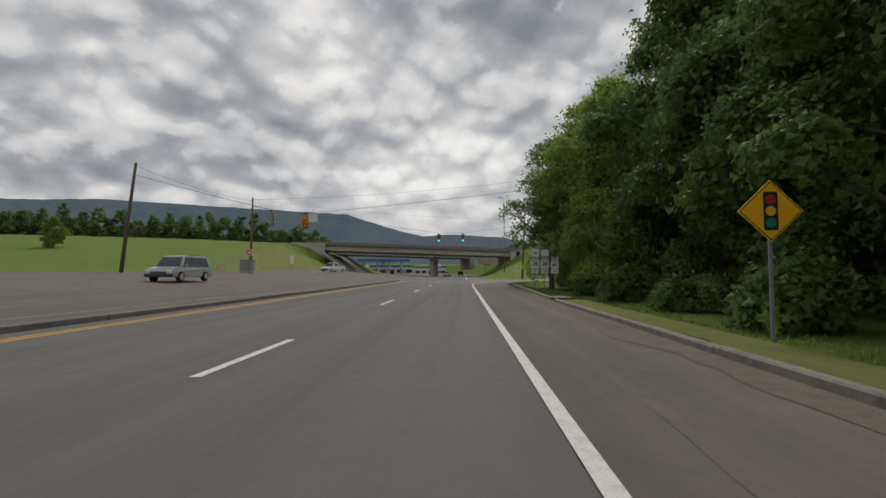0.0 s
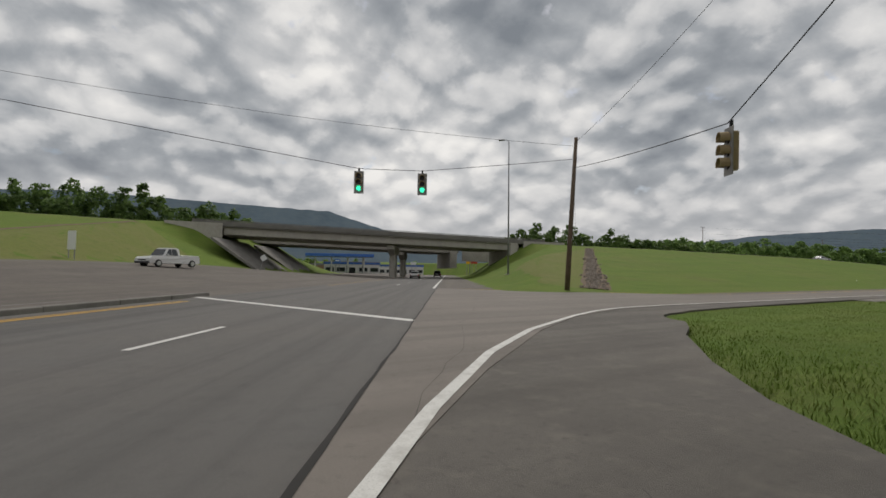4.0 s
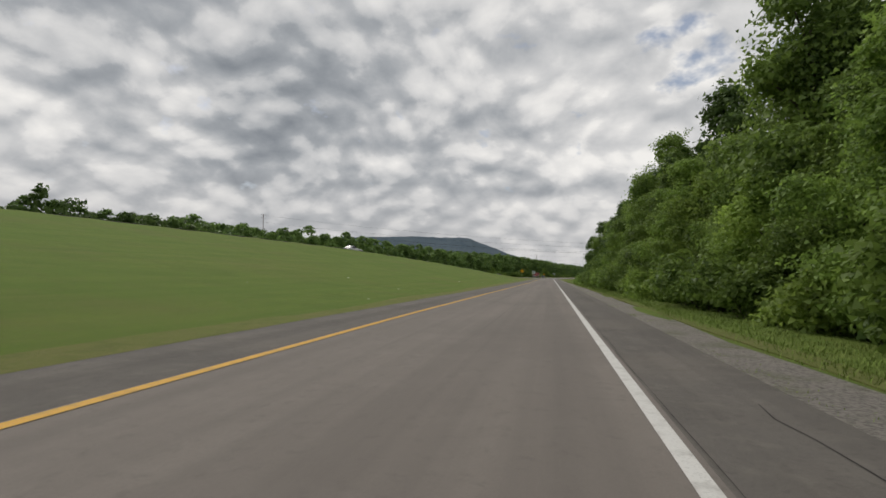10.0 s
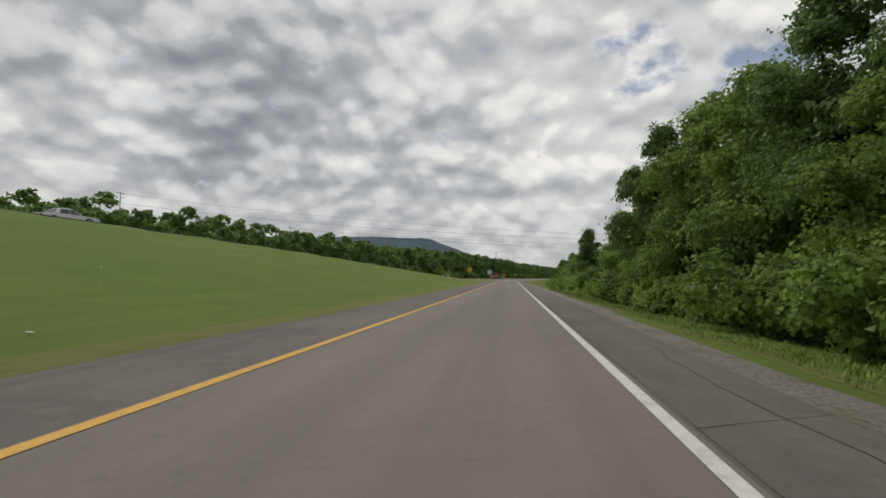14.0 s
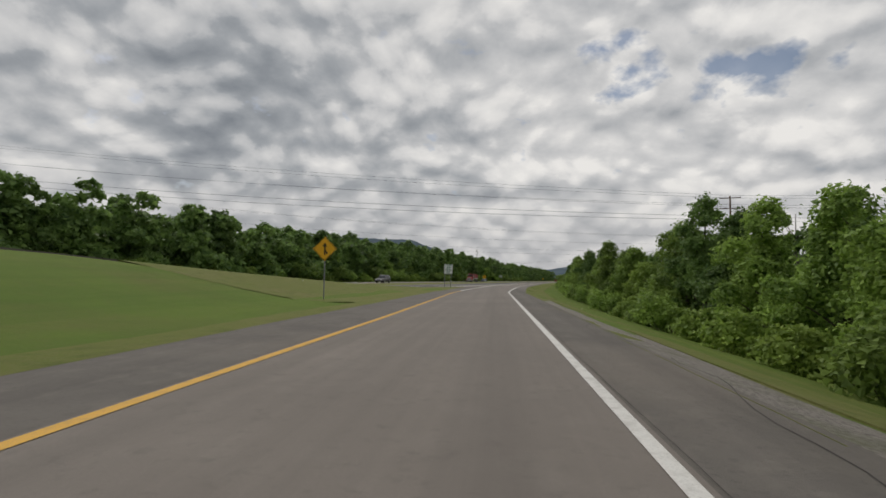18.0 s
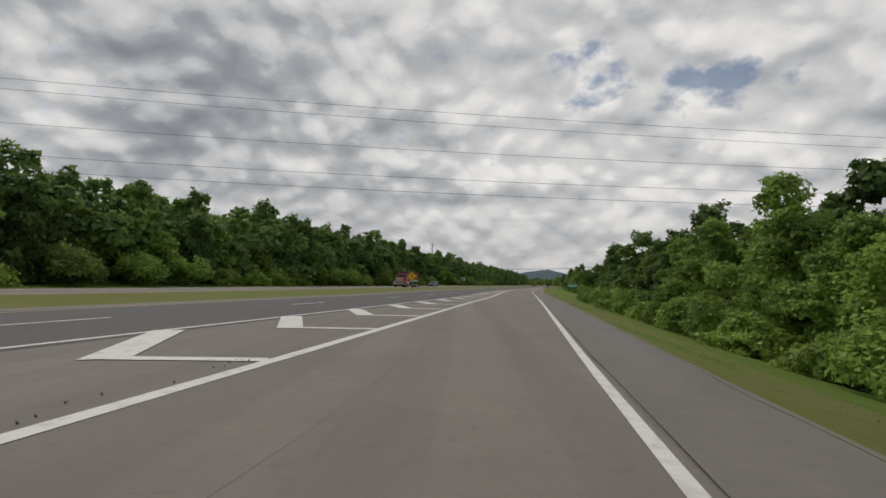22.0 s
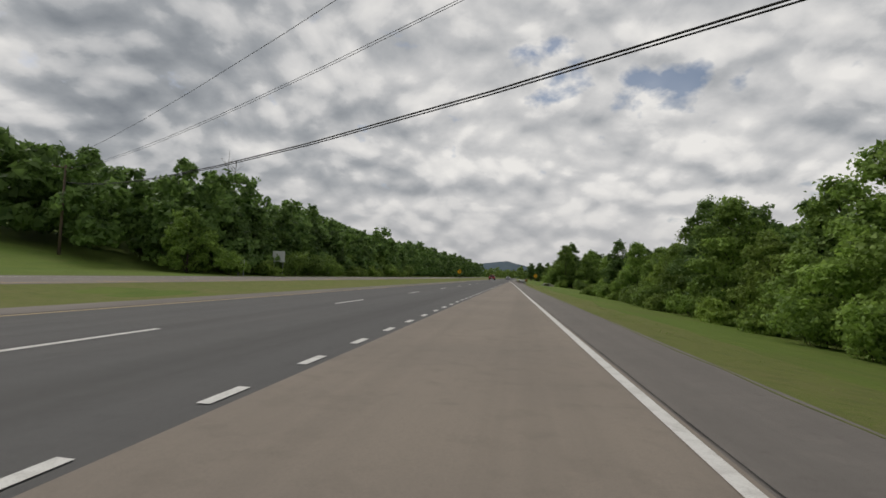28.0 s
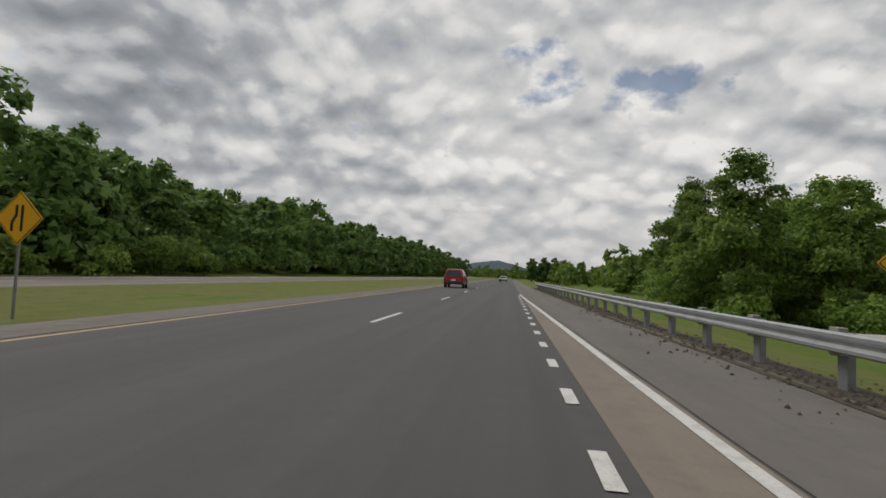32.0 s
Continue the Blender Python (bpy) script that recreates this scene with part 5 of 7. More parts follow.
for off0, off1 in ((-10.0, 3.1), (-31.6, -18.2)):
    part("deck", along_bridge(off0, off1, DECK - 0.28, DECK + 0.016, BR0, BR1), CONCRETE, bridge)
    for k in range(5):
        o = off0 + 0.9 + k * (off1 - off0 - 1.8) / 4
        part("girder", along_bridge(o - 0.3, o + 0.3, DECK - 1.55, DECK - 0.28, BR0, BR1), CONCRETE, bridge)
    for o in (off0, off1 - 0.3):
        part("parapet", along_bridge(o, o + 0.3, DECK - 0.30, DECK + 0.72, BR0 - 5, BR1 + 5, 0.03), STAINED, bridge, "dark weathered concrete parapet")
        part("rail", along_bridge(o + 0.08, o + 0.2, DECK + 0.80, DECK + 0.92, BR0 - 5, BR1 + 5, 0.02), STAINED, bridge)
    # pier on the median
    yc = next(y for y in (v * 0.1 for v in range(-300, 300)) if main_al(hx(y) + (off0 + off1) / 2, y)[1] > -10.2)
    p0, p1 = Vector(W(main_al(hx(yc) + off0, yc)[0] - 0.5, -10.2)), Vector(W(main_al(hx(yc) + off1, yc)[0] + 0.5, -10.2))
    d = p1 - p0
    turn = Matrix.Translation((*((p0 + p1) / 2), 0)) @ Matrix.Rotation(math.atan2(d.y, d.x), 4, "Z")
    stem = block(3.6, 1.15, DECK - 3.2, (0, 0, -0.3), 0.08)
    bmesh.ops.transform(stem, matrix=turn, verts=stem.verts)
    part("pier_stem", stem, CONCRETE, bridge)
    half = d.length / 2
    cap = plate([(-half, 1.75), (half, 1.75), (half, 0.95), (2.3, 0), (-2.3, 0), (-half, 0.95)], 1.3, DECK - 3.5)
    bmesh.ops.bevel(cap, geom=list(cap.edges), offset=0.05, segments=1, affect="EDGES")
    bmesh.ops.transform(cap, matrix=turn, verts=cap.verts)
    part("pier_cap", cap, CONCRETE, bridge)
    # abutment walls
    for y_end, sgn in ((BR0, -1), (BR1, 1)):
        part("abutment", along_bridge(off0 - 0.2, off1 + 0.2, DECK - 5.2, DECK - 0.1, y_end - 0.3 if sgn > 0 else y_end - 1.2, y_end + 1.2 if sgn > 0 else y_end + 0.3), CONCRETE, bridge)
        w = 9.0
        part("wing_wall", along_bridge(off1 - 0.12, off1 + 0.28, DECK - 3.4, DECK + 0.35, y_end - w if sgn < 0 else y_end + 0.4, y_end - 0.4 if sgn < 0 else y_end + w), CONCRETE, bridge, "pale concrete wing wall")
    for y_end, sgn in ((BR0, -1), (BR1, 1)):
        # paved slope under the span
        l0, l1 = (6.0, 13.6) if sgn > 0 else (-29.5, -38.0)
        ya = y_end
        a_mid = main_al(hx(ya) + (off0 + off1) / 2, ya)[0]
        half = (off1 - off0) / 2 + 0.8
        vs = [(*W(a_mid - half, l0), 0.03), (*W(a_mid + half, l0), 0.03), (*W(a_mid + half + 3 * sgn, l1), 5.3), (*W(a_mid - half + 3 * sgn, l1), 5.3)]
        vs += [(x, y, z - 0.5) for x, y, z in vs]
        obj("slope_paving", vs, [(0, 1, 2, 3), (7, 6, 5, 4), (0, 4, 5, 1), (1, 5, 6, 2), (2, 6, 7, 3), (3, 7, 4, 0)], STAINED, bridge, "dark stained concrete slope paving")


# the deck falls gently to the north
for ob in bridge.children:
    for v in ob.data.vertices:
        v.co.z += min(max(v.co.z / 4.0, 0), 1) * (zh(min(max(v.co.y, -32), 32)) - DECK - 0.03)


# ---- rock-lined ditch ----
rocks = []
rock_faces = []
rr = random.Random(3)
DITCH_FOOT, DITCH_TOP = Vector((-11.75, -12.2)), Vector((-53.4, 36.5))
DITCH_SIDE = Vector(((DITCH_TOP - DITCH_FOOT).y, -(DITCH_TOP - DITCH_FOOT).x)).normalized()
for i in range(1100):
    u = rr.random()
    w = (1.15 - 0.35 * u) * rr.gauss(0, 0.36)
    q = DITCH_FOOT.lerp(DITCH_TOP, u) + DITCH_SIDE * w
    s = rr.uniform(0.07, 0.25)
    c = Vector((q.x, q.y, gz(q.x, q.y) + s * 0.25))
    n = len(rocks)
    for dx, dy, dz in ((1, 0, 0), (0, 1, 0), (-1, 0, 0), (0, -1, 0), (0.1, 0.2, 0.8), (0, 0, -0.6), (0.6, 0.6, 0.45), (-0.6, 0.5, 0.4)):
        rocks.append(c + Vector((dx * rr.uniform(0.6, 1.2), dy * rr.uniform(0.6, 1.2), dz * rr.uniform(0.7, 1.1))) * s)
    rock_faces += [(n, n + 6, n + 4), (n + 6, n + 1, n + 4), (n + 1, n + 7, n + 4), (n + 7, n + 2, n + 4), (n + 2, n + 3, n + 4), (n + 3, n, n + 4), (n, n + 1, n + 6), (n + 1, n + 2, n + 7), (n, n + 5, n + 1), (n + 1, n + 5, n + 2), (n + 2, n + 5, n + 3), (n + 3, n + 5, n)]
ROCK = material("ditch_rock", (0.20, 0.168, 0.138), 0.95, [(2, 0.45, 0.7, (0.13, 0.11, 0.095), 0.7), (15, 0.5, 0.7, (0.29, 0.25, 0.21), 0.5)], 0.6, 30, per_island=0.35)
tagged(obj("ditch_rocks", rocks, rock_faces, ROCK), "brown and grey rubble lining a drainage ditch", "rocks", kind="stuff")
n = 110
vs = []
for i in range(n + 1):
    q = DITCH_FOOT.lerp(DITCH_TOP, i / n)
    for k in (-1, -0.4, 0.4, 1):
        w = DITCH_SIDE * k * (1.15 - 0.35 * i / n + 0.3 * noise.noise((i * 0.25, k, 2)))
        vs.append((q.x + w.x, q.y + w.y, gz(q.x + w.x, q.y + w.y) + (0.0 if abs(k) == 1 else 0.06)))
tagged(obj("ditch_soil", vs, [(4 * i + k, 4 * i + k + 1, 4 * i + k + 5, 4 * i + k + 4) for i in range(n) for k in range(3)], SOIL), "bare brown soil under the ditch rubble", "ground", kind="structure")


# ---- poles and wires ----
def wire(name, a, b, sag, label, radius=0.012, via=()):
    pts = [Vector(a)] + [Vector(v) for v in via] + [Vector(b)]
    out = []
    for p, q in zip(pts, pts[1:]):
        n = 14
        for i in range(n + (q is pts[-1])):
            u = i / n
            out.append(p.lerp(q, u) - Vector((0, 0, 4 * sag * u * (1 - u) * (q - p).length / (pts[-1] - pts[0]).length)))
    ob = part(name, tube(out, radius, 5), CABLE)
    return tagged(ob, label, "cable")


def utility_pole(base, top, label, arms=(), mat=None, r=0.15):
    x, y = base[:2]
    z = base[2] if len(base) > 2 else Z(x, y)
    root = empty("utility_pole", pose(x, y, z), label, "utility pole")
    t = Vector(top) - Vector((x, y, z))
    part("pole", tube([(0, 0, -0.3), t * 0.5, t], [r * 1.2, r, r * 0.75], 10), mat or POLE_WOOD, root, smooth_faces=True)
    part("ground_wire", tube([(r * 1.15, 0.02, 0), t * 0.5 + Vector((r, 0.02, 0)), t * 0.9 + Vector((r * 0.8, 0.02, 0))], 0.012, 4), CABLE, root)
    for dz, half, yaw in arms:
        arm = part("crossarm", block(half * 2, 0.1, 0.12, (0, 0, 0), 0.01), mat or POLE_WOOD, root)
        arm.matrix_local = Matrix.Translation(t + Vector((0, 0, dz))) @ Matrix.Rotation(yaw, 4, "Z")
        for k in (-0.92, -0.45, 0.45, 0.92):
            part("insulator", tube([(k * half, 0, 0.12), (k * half, 0, 0.2), (k * half, 0, 0.3)], [0.05, 0.06, 0.03], 8), GALVANISED, arm)
    return root


utility_pole((-11.65, -15.3, 0), (-10.65, -15.5, 10.2), "tall leaning brown wooden utility pole on the grass")
utility_pole((-22.9, -55.1, 1.6), (-22.7, -55.0, 11.8), "tall brown wooden utility pole with a meter box")
utility_pole((-0.8, -69.5, 1.6), (0.9, -68.6, 10.6), "leaning brown wooden utility pole in the verge")
utility_pole((9.8, -27.7, 0), (9.8, -27.7, 12.3), "grey utility pole among the corner trees", mat=GREY_WOOD)
wire("signal_wire", (-11.25, -15.2, 8.9), (-22.8, -55.0, 10.6), 0.1, "black span wire carrying the traffic signals", 0.018, [(-14.6, -24.9, 7.45), (-16.0, -28.5, 7.38)])
wire("signal_wire", (-11.25, -15.2, 8.3), (9.8, -27.7, 9.6), 0.15, "black span wire carrying a traffic signal", 0.018, [(4.18, -26.03, 5.5)])
wire("signal_wire", (9.8, -27.7, 11.0), (0.7, -68.7, 9.6), 0.2, "black span wire across the main road", 0.018, [(2.1, -54.4, 7.0), (2.9, -57.8, 7.0)])
wire("power_wire", (-11.2, -15.2, 9.9), (9.8, -27.7, 12.0), 0.5, "thin black power wire", 0.01)
wire("power_wire", (-22.7, -55.0, 11.6), (-11.2, -15.2, 9.8), 0.7, "thin black power wire", 0.01)
wire("power_wire", (-22.7, -55.0, 11.5), (9.8, -27.7, 12.0), 0.5, "thin black power wire", 0.012)
wire("power_wire", (-22.7, -55.0, 11.4), (0.8, -68.7, 10.4), 0.5, "thin black power wire", 0.012)
wire("guy_wire", (-11.2, -15.2, 9.2), (-42, 20, Z(-42, 20)), 0.2, "thin steel guy wire of the pole", 0.01)


def street_lamp(x, y, height, arm, label):
    z = Z(x, y)
    root = empty("street_lamp", pose(x, y, z), label, "street lamp")
    part("base_plate", block(0.5, 0.5, 0.12, (0, 0, -0.02), 0.02), CONCRETE, root)
    part("pole", tube([(0, 0, 0.1), (0, 0, height * 0.5), (0, 0, height)], [0.12, 0.095, 0.06], 10), STEEL_POST, root, smooth_faces=True)
    e = Vector(arm)
    part("arm", tube([(0, 0, height), e * 0.5 + Vector((0, 0, height + 0.22)), e + Vector((0, 0, height + 0.28))], 0.035, 6), STEEL_POST, root)
    head = block(0.75, 0.32, 0.16, (0.25, 0, -0.08), 0.05, Matrix.Translation(e + Vector((0, 0, height + 0.28))) @ Matrix.Rotation(math.atan2(e.y, e.x), 4, "Z"))
    part("lamp_head", head, STEEL_POST, root)
    return root


street_lamp(-34.0, -1.1, 16.3, (-0.55, -0.35, 0), "tall slim grey steel street lamp on the grass")
street_lamp(*W(150, 9), 14.0, (-0.6, -0.4, 0), "tall grey street lamp beyond the overpass")


# ---- traffic signals ----
SIG_GREEN = material("lit_green_lens", (0.05, 0.5, 0.3), 0.3)
sig_nodes = SIG_GREEN.node_tree.nodes
for nd in sig_nodes:
    if nd.type == "BSDF_PRINCIPLED":
        nd.inputs["Emission Color"].default_value, nd.inputs["Emission Strength"].default_value = (0.05, 1.0, 0.55, 1), 1.2
LENS_DARK = material("unlit_lens", (0.03, 0.022, 0.02), 0.3)
HOUSING = material("signal_housing_tan", (0.36, 0.27, 0.15), 0.6, [(5, 0.45, 0.7, (0.25, 0.18, 0.10), 0.6)])
HOUSING_ORANGE = material("signal_housing_orange", (0.62, 0.26, 0.02), 0.6)
BACKPLATE = material("signal_backplate_grey", (0.26, 0.25, 0.235), 0.6)


def traffic_signal(m, lit, label, housing):
    root = empty("traffic_signal", m, label, "traffic signal", "traffic signals")
    part("backplate", block(0.58, 0.03, 1.36, (0, 0.02, -0.68), 0.012), BACKPLATE, root)
    part("housing", block(0.36, 0.2, 1.1, (0, 0.13, -0.55), 0.03), housing, root)
    part("hanger", block(0.1, 0.08, 0.22, (0, 0.08, 0.66), 0.01), CABLE, root)
    for k, z in enumerate((0.36, 0.0, -0.36)):
        bm = bmesh.new()
        bmesh.ops.create_cone(bm, cap_ends=True, segments=20, radius1=0.15, radius2=0.15, depth=0.04)
        bmesh.ops.transform(bm, matrix=Matrix.Translation((0, -0.02, z)) @ Matrix.Rotation(math.pi / 2, 4, "X"), verts=bm.verts)
        part("lens", bm, SIG_GREEN if lit and k == 2 else LENS_DARK, root, "lit green lens" if lit and k == 2 else "")
        n = 14
        vs, fs = [], []
        for i in range(n + 1):
            a = math.pi * (-0.15 + 1.3 * i / n)
            for r in (0.165, 0.185):
                for yy in (0.0, -0.26 if r < 0.17 else -0.26):
                    vs.append((math.cos(a) * r, yy, z + math.sin(a) * r))
        for i in range(n):
            b = 4 * i
            fs += [(b, b + 1, b + 5, b + 4), (b + 2, b + 6, b + 7, b + 3), (b + 1, b + 3, b + 7, b + 5)]
        obj("visor", vs, fs, housing, root)
    return root


toward = Matrix.Rotation(PHI, 4, "Z")
traffic_signal(Matrix.Translation((-16.0, -28.5, 6.55)) @ toward, True, "hanging three-lens traffic signal showing green", HOUSING)
traffic_signal(Matrix.Translation((-14.6, -24.9, 6.62)) @ toward, True, "hanging three-lens traffic signal showing green", HOUSING)
traffic_signal(Matrix.Translation((4.18, -26.03, 4.7)) @ pose(0, 0, 0, 0, 4, -42), False, "hanging tan traffic signal seen from its side", HOUSING)
traffic_signal(Matrix.Translation((2.1, -54.4, 6.2)) @ Matrix.Rotation(PHI + math.pi * 0.95, 4, "Z"), False, "hanging orange traffic signal facing the other way", HOUSING_ORANGE)
traffic_signal(Matrix.Translation((2.3, -54.75, 6.05)) @ Matrix.Rotation(PHI + math.pi * 0.5, 4, "Z"), False, "hanging orange traffic signal seen from its side", HOUSING_ORANGE)
traffic_signal(Matrix.Translation((2.9, -57.8, 6.2)) @ Matrix.Rotation(PHI + math.pi * 0.85, 4, "Z"), False, "hanging pale traffic signal facing the other way", BACKPLATE)


# ---- signs ----
def rounded(w, h, r=0.04):
    pts = []
    for cx, cz, a0 in ((w / 2 - r, h / 2 - r, 0), (-w / 2 + r, h / 2 - r, 90), (-w / 2 + r, -h / 2 + r, 180), (w / 2 - r, -h / 2 + r, 270)):
        pts += [(cx + r * math.cos(radians(a0 + k * 30)), cz + r * math.sin(radians(a0 + k * 30))) for k in range(4)]
    return pts[::-1]


def panel(name, parent, outline, mat, at, y=0.0, thick=0.012, label=""):
    bm = plate(outline, thick)
    bmesh.ops.translate(bm, verts=bm.verts, vec=(at[0], y, at[1]))
    return part(name, bm, mat, parent, label)


def letters(text, parent, at, size, mat, y=-0.012):
    cu = bpy.data.curves.new("lettering", "FONT")
    cu.body, cu.size, cu.align_x, cu.align_y, cu.extrude, cu.offset = text, size, "CENTER", "CENTER", 0.003, 0.006
    ob = new("lettering", cu)
    me = bpy.data.meshes.new_from_object(ob.evaluated_get(bpy.context.evaluated_depsgraph_get()))
    bpy.data.objects.remove(ob)
    bpy.data.curves.remove(cu)
    me.transform(Matrix.Translation((at[0], y, at[1])) @ Matrix.Rotation(math.pi / 2, 4, "X"))
    me.materials.append(mat)
    out = new("lettering", me)
    out.parent = parent
    return out


def post(parent, x, z0, z1, mat=None, w=0.06):
    return part("post", block(w, w * 0.7, z1 - z0, (x, 0.04, z0), 0.006), mat or STEEL_POST, parent)


def sign_root(x, y, yaw, label, lean=0.0, z=None):
    return empty("road_sign", Matrix.Translation((x, y, Z(x, y) if z is None else z)) @ Matrix.Rotation(yaw, 4, "Z") @ Matrix.Rotation(lean, 4, "Y"), label, "road sign")


def diamond(d, r=0.05):
    h = d / 2
    return [(0, h), (h - r, r), (h, 0), (h - r, -r), (0, -h), (-h + r, -r), (-h, 0), (-h + r, r)][::-1]


def diamond_sign(x, y, yaw, d, z, label, symbol, lean=0.0, ground=None):
    root = sign_root(x, y, yaw, label, lean, ground)
    post(root, 0, -0.3, z + d * 0.3)
    face = panel("face", root, diamond(d), SIGN_YELLOW, (0, z))
    panel("border", face, diamond(d * 0.95), SIGN_BLACK, (0, z), -0.008, 0.004)
    panel("field", face, diamond(d * 0.91), SIGN_YELLOW, (0, z), -0.011, 0.004)
    if symbol == "signal":
        panel("symbol", face, rounded(0.22 * d, 0.62 * d, 0.02), SIGN_BLACK, (0, z), -0.015, 0.004)
        for k, m in ((0.19, SIGN_RED), (0, SIGN_YELLOW), (-0.19, SIGN_GREEN)):
            disc = [(0.078 * d * math.cos(i * 0.449), 0.078 * d * math.sin(i * 0.449)) for i in range(14)][::-1]
            panel("symbol_light", face, disc, m, (0, z + k * d), -0.019, 0.004)
    elif symbol == "merge":
        panel("symbol", face, [(-0.035, -0.3), (-0.035, 0.12), (-0.12, 0.1), (0, 0.32), (0.12, 0.1), (0.035, 0.12), (0.035, -0.02), (0.16, -0.22), (0.11, -0.27), (0.035, -0.13), (0.035, -0.3)], SIGN_BLACK, (0, z), -0.015, 0.004)
    elif symbol == "narrow":
        panel("symbol", face, [(0.05, -0.3), (0.05, 0.3), (0.12, 0.3), (0.12, -0.3)], SIGN_BLACK, (0, z), -0.015, 0.004)
        panel("symbol", face, [(-0.2, -0.3), (-0.2, -0.08), (-0.1, 0.08), (-0.1, 0.3), (-0.03, 0.3), (-0.03, 0.06), (-0.13, -0.1), (-0.13, -0.3)], SIGN_BLACK, (0, z), -0.015, 0.004)
    else:
        panel("symbol", face, [(-0.04, -0.25), (-0.04, 0.08), (-0.12, 0.08), (0, 0.26), (0.12, 0.08), (0.04, 0.08), (0.04, -0.25)], SIGN_BLACK, (0, z), -0.015, 0.004)
    return root


FINAL = radians(-11.06)
diamond_sign(45.55, -59.0, PHI - 0.05, 1.03, 2.15, "yellow diamond traffic signal ahead sign on a steel post", "signal", 0.0, 0.02)
diamond_sign(-9.6, 169.7, 0.05, 1.22, 2.55, "yellow diamond merge sign on the grass slope", "merge")
diamond_sign(-4.7, 295.2, FINAL, 1.25, 2.2, "yellow diamond sign in the grass median", "arrow", 0.0, TOP - 0.3)
diamond_sign(31.7, 498.4, FINAL, 1.25, 2.15, "yellow diamond lane ends sign in the median", "narrow", 0.0, TOP - 0.1)
diamond_sign(49.7, 495.2, FINAL, 1.05, 2.05, "yellow diamond lane ends sign behind the guardrail", "narrow")


def white_panel(root, w, h, at, border=True):
    p = panel("panel", root, rounded(w, h), SIGN_WHITE, at)
    if border:
        panel("border", p, rounded(w - 0.03, h - 0.03), SIGN_BLACK, at, -0.008, 0.003)
        panel("field", p, rounded(w - 0.05, h - 0.05), SIGN_WHITE, at, -0.010, 0.003)
    return p


def arrow(parent, at, up, s=0.16):
    o = [(-0.1, -1), (-0.1, 0.2), (-0.42, 0.2), (0, 1), (0.42, 0.2), (0.1, 0.2), (0.1, -1)]
    o = [(x * s, z * s) for x, z in o]
    if not up:
        o = [(z, -x) for x, z in o]
    panel("arrow", parent, o, SIGN_BLACK, at, -0.016, 0.004)


ry = PHI - 0.12
r1 = sign_root(21.6, -42.6, ry, "white route 28 south sign stack beside the trees", 0.03, 0.05)
post(r1, 0, -0.3, 2.5)
p = white_panel(r1, 0.6, 0.6, (0, 2.62)); panel("emblem", p, [(-0.2, 0.06), (-0.05, 0.02), (0.0, -0.06), (0.05, 0.02), (0.2, 0.06), (0.06, -0.05), (0.1, -0.14), (-0.1, -0.14), (-0.06, -0.05)][::-1], SIGN_GREEN, (0, 2.66), -0.014, 0.004)
p = white_panel(r1, 0.61, 0.27, (0, 2.17)); letters("SOUTH", p, (0, 2.17), 0.21, SIGN_BLACK)
p = white_panel(r1, 0.66, 0.6, (-0.02, 1.72)); letters("28", p, (-0.02, 1.77), 0.42, SIGN_BLACK)
p = white_panel(r1, 0.52, 0.36, (0, 1.22)); arrow(p, (0, 1.22), True)
r2 = sign_root(22.0, -42.0, ry, "white route 28 north sign stack beside the trees", 0.03, 0.05)
post(r2, 0, -0.3, 2.5)
p = white_panel(r2, 0.6, 0.5, (0, 2.6))
p = white_panel(r2, 0.58, 0.27, (0, 2.17)); letters("NORTH", p, (0, 2.17), 0.21, SIGN_BLACK)
p = white_panel(r2, 0.66, 0.6, (0, 1.72)); letters("28", p, (0, 1.77), 0.42, SIGN_BLACK)
p = white_panel(r2, 0.52, 0.36, (0, 1.22)); arrow(p, (0, 1.22), False)
r3 = sign_root(23.3, -42.2, ry, "white US route 41 north sign stack under leaves", 0.02, 0.05)
post(r3, 0, -0.3, 2.2)
p = white_panel(r3, 0.6, 0.28, (0, 2.12)); letters("NORTH", p, (0, 2.12), 0.2, SIGN_BLACK)
shield = [(-0.3, 0.18), (-0.2, 0.3), (-0.1, 0.27), (0, 0.3), (0.1, 0.27), (0.2, 0.3), (0.3, 0.18), (0.27, 0.05), (0.31, -0.08), (0.24, -0.22), (0, -0.31), (-0.24, -0.22), (-0.31, -0.08), (-0.27, 0.05)]
p = panel("shield", r3, shield, SIGN_WHITE, (0, 1.66)); letters("41", p, (0, 1.66), 0.36, SIGN_BLACK)
p = white_panel(r3, 0.55, 0.36, (0, 1.2)); arrow(p, (0, 1.2), False)

dne = sign_root(-15.6, -56.6, PHI + 0.3, "red and white no entry sign on a post", 0.0, 1.45)
post(dne, 0, -0.3, 2.4, POLE_WOOD)
p = panel("panel", dne, rounded(0.78, 0.78, 0.03), SIGN_WHITE, (0, 2.35))
q = panel("disc", p, [(0.36 * math.cos(i * 0.3142), 0.36 * math.sin(i * 0.3142)) for i in range(20)][::-1], SIGN_RED, (0, 2.35), -0.01, 0.004)
panel("bar", q, rounded(0.5, 0.1, 0.01), SIGN_WHITE, (0, 2.35), -0.014, 0.004)
panel("writing_bar", q, rounded(0.42, 0.05, 0.01), SIGN_WHITE, (0, 2.49), -0.014, 0.004)
panel("writing_bar", q, rounded(0.36, 0.05, 0.01), SIGN_WHITE, (0, 2.2), -0.014, 0.004)

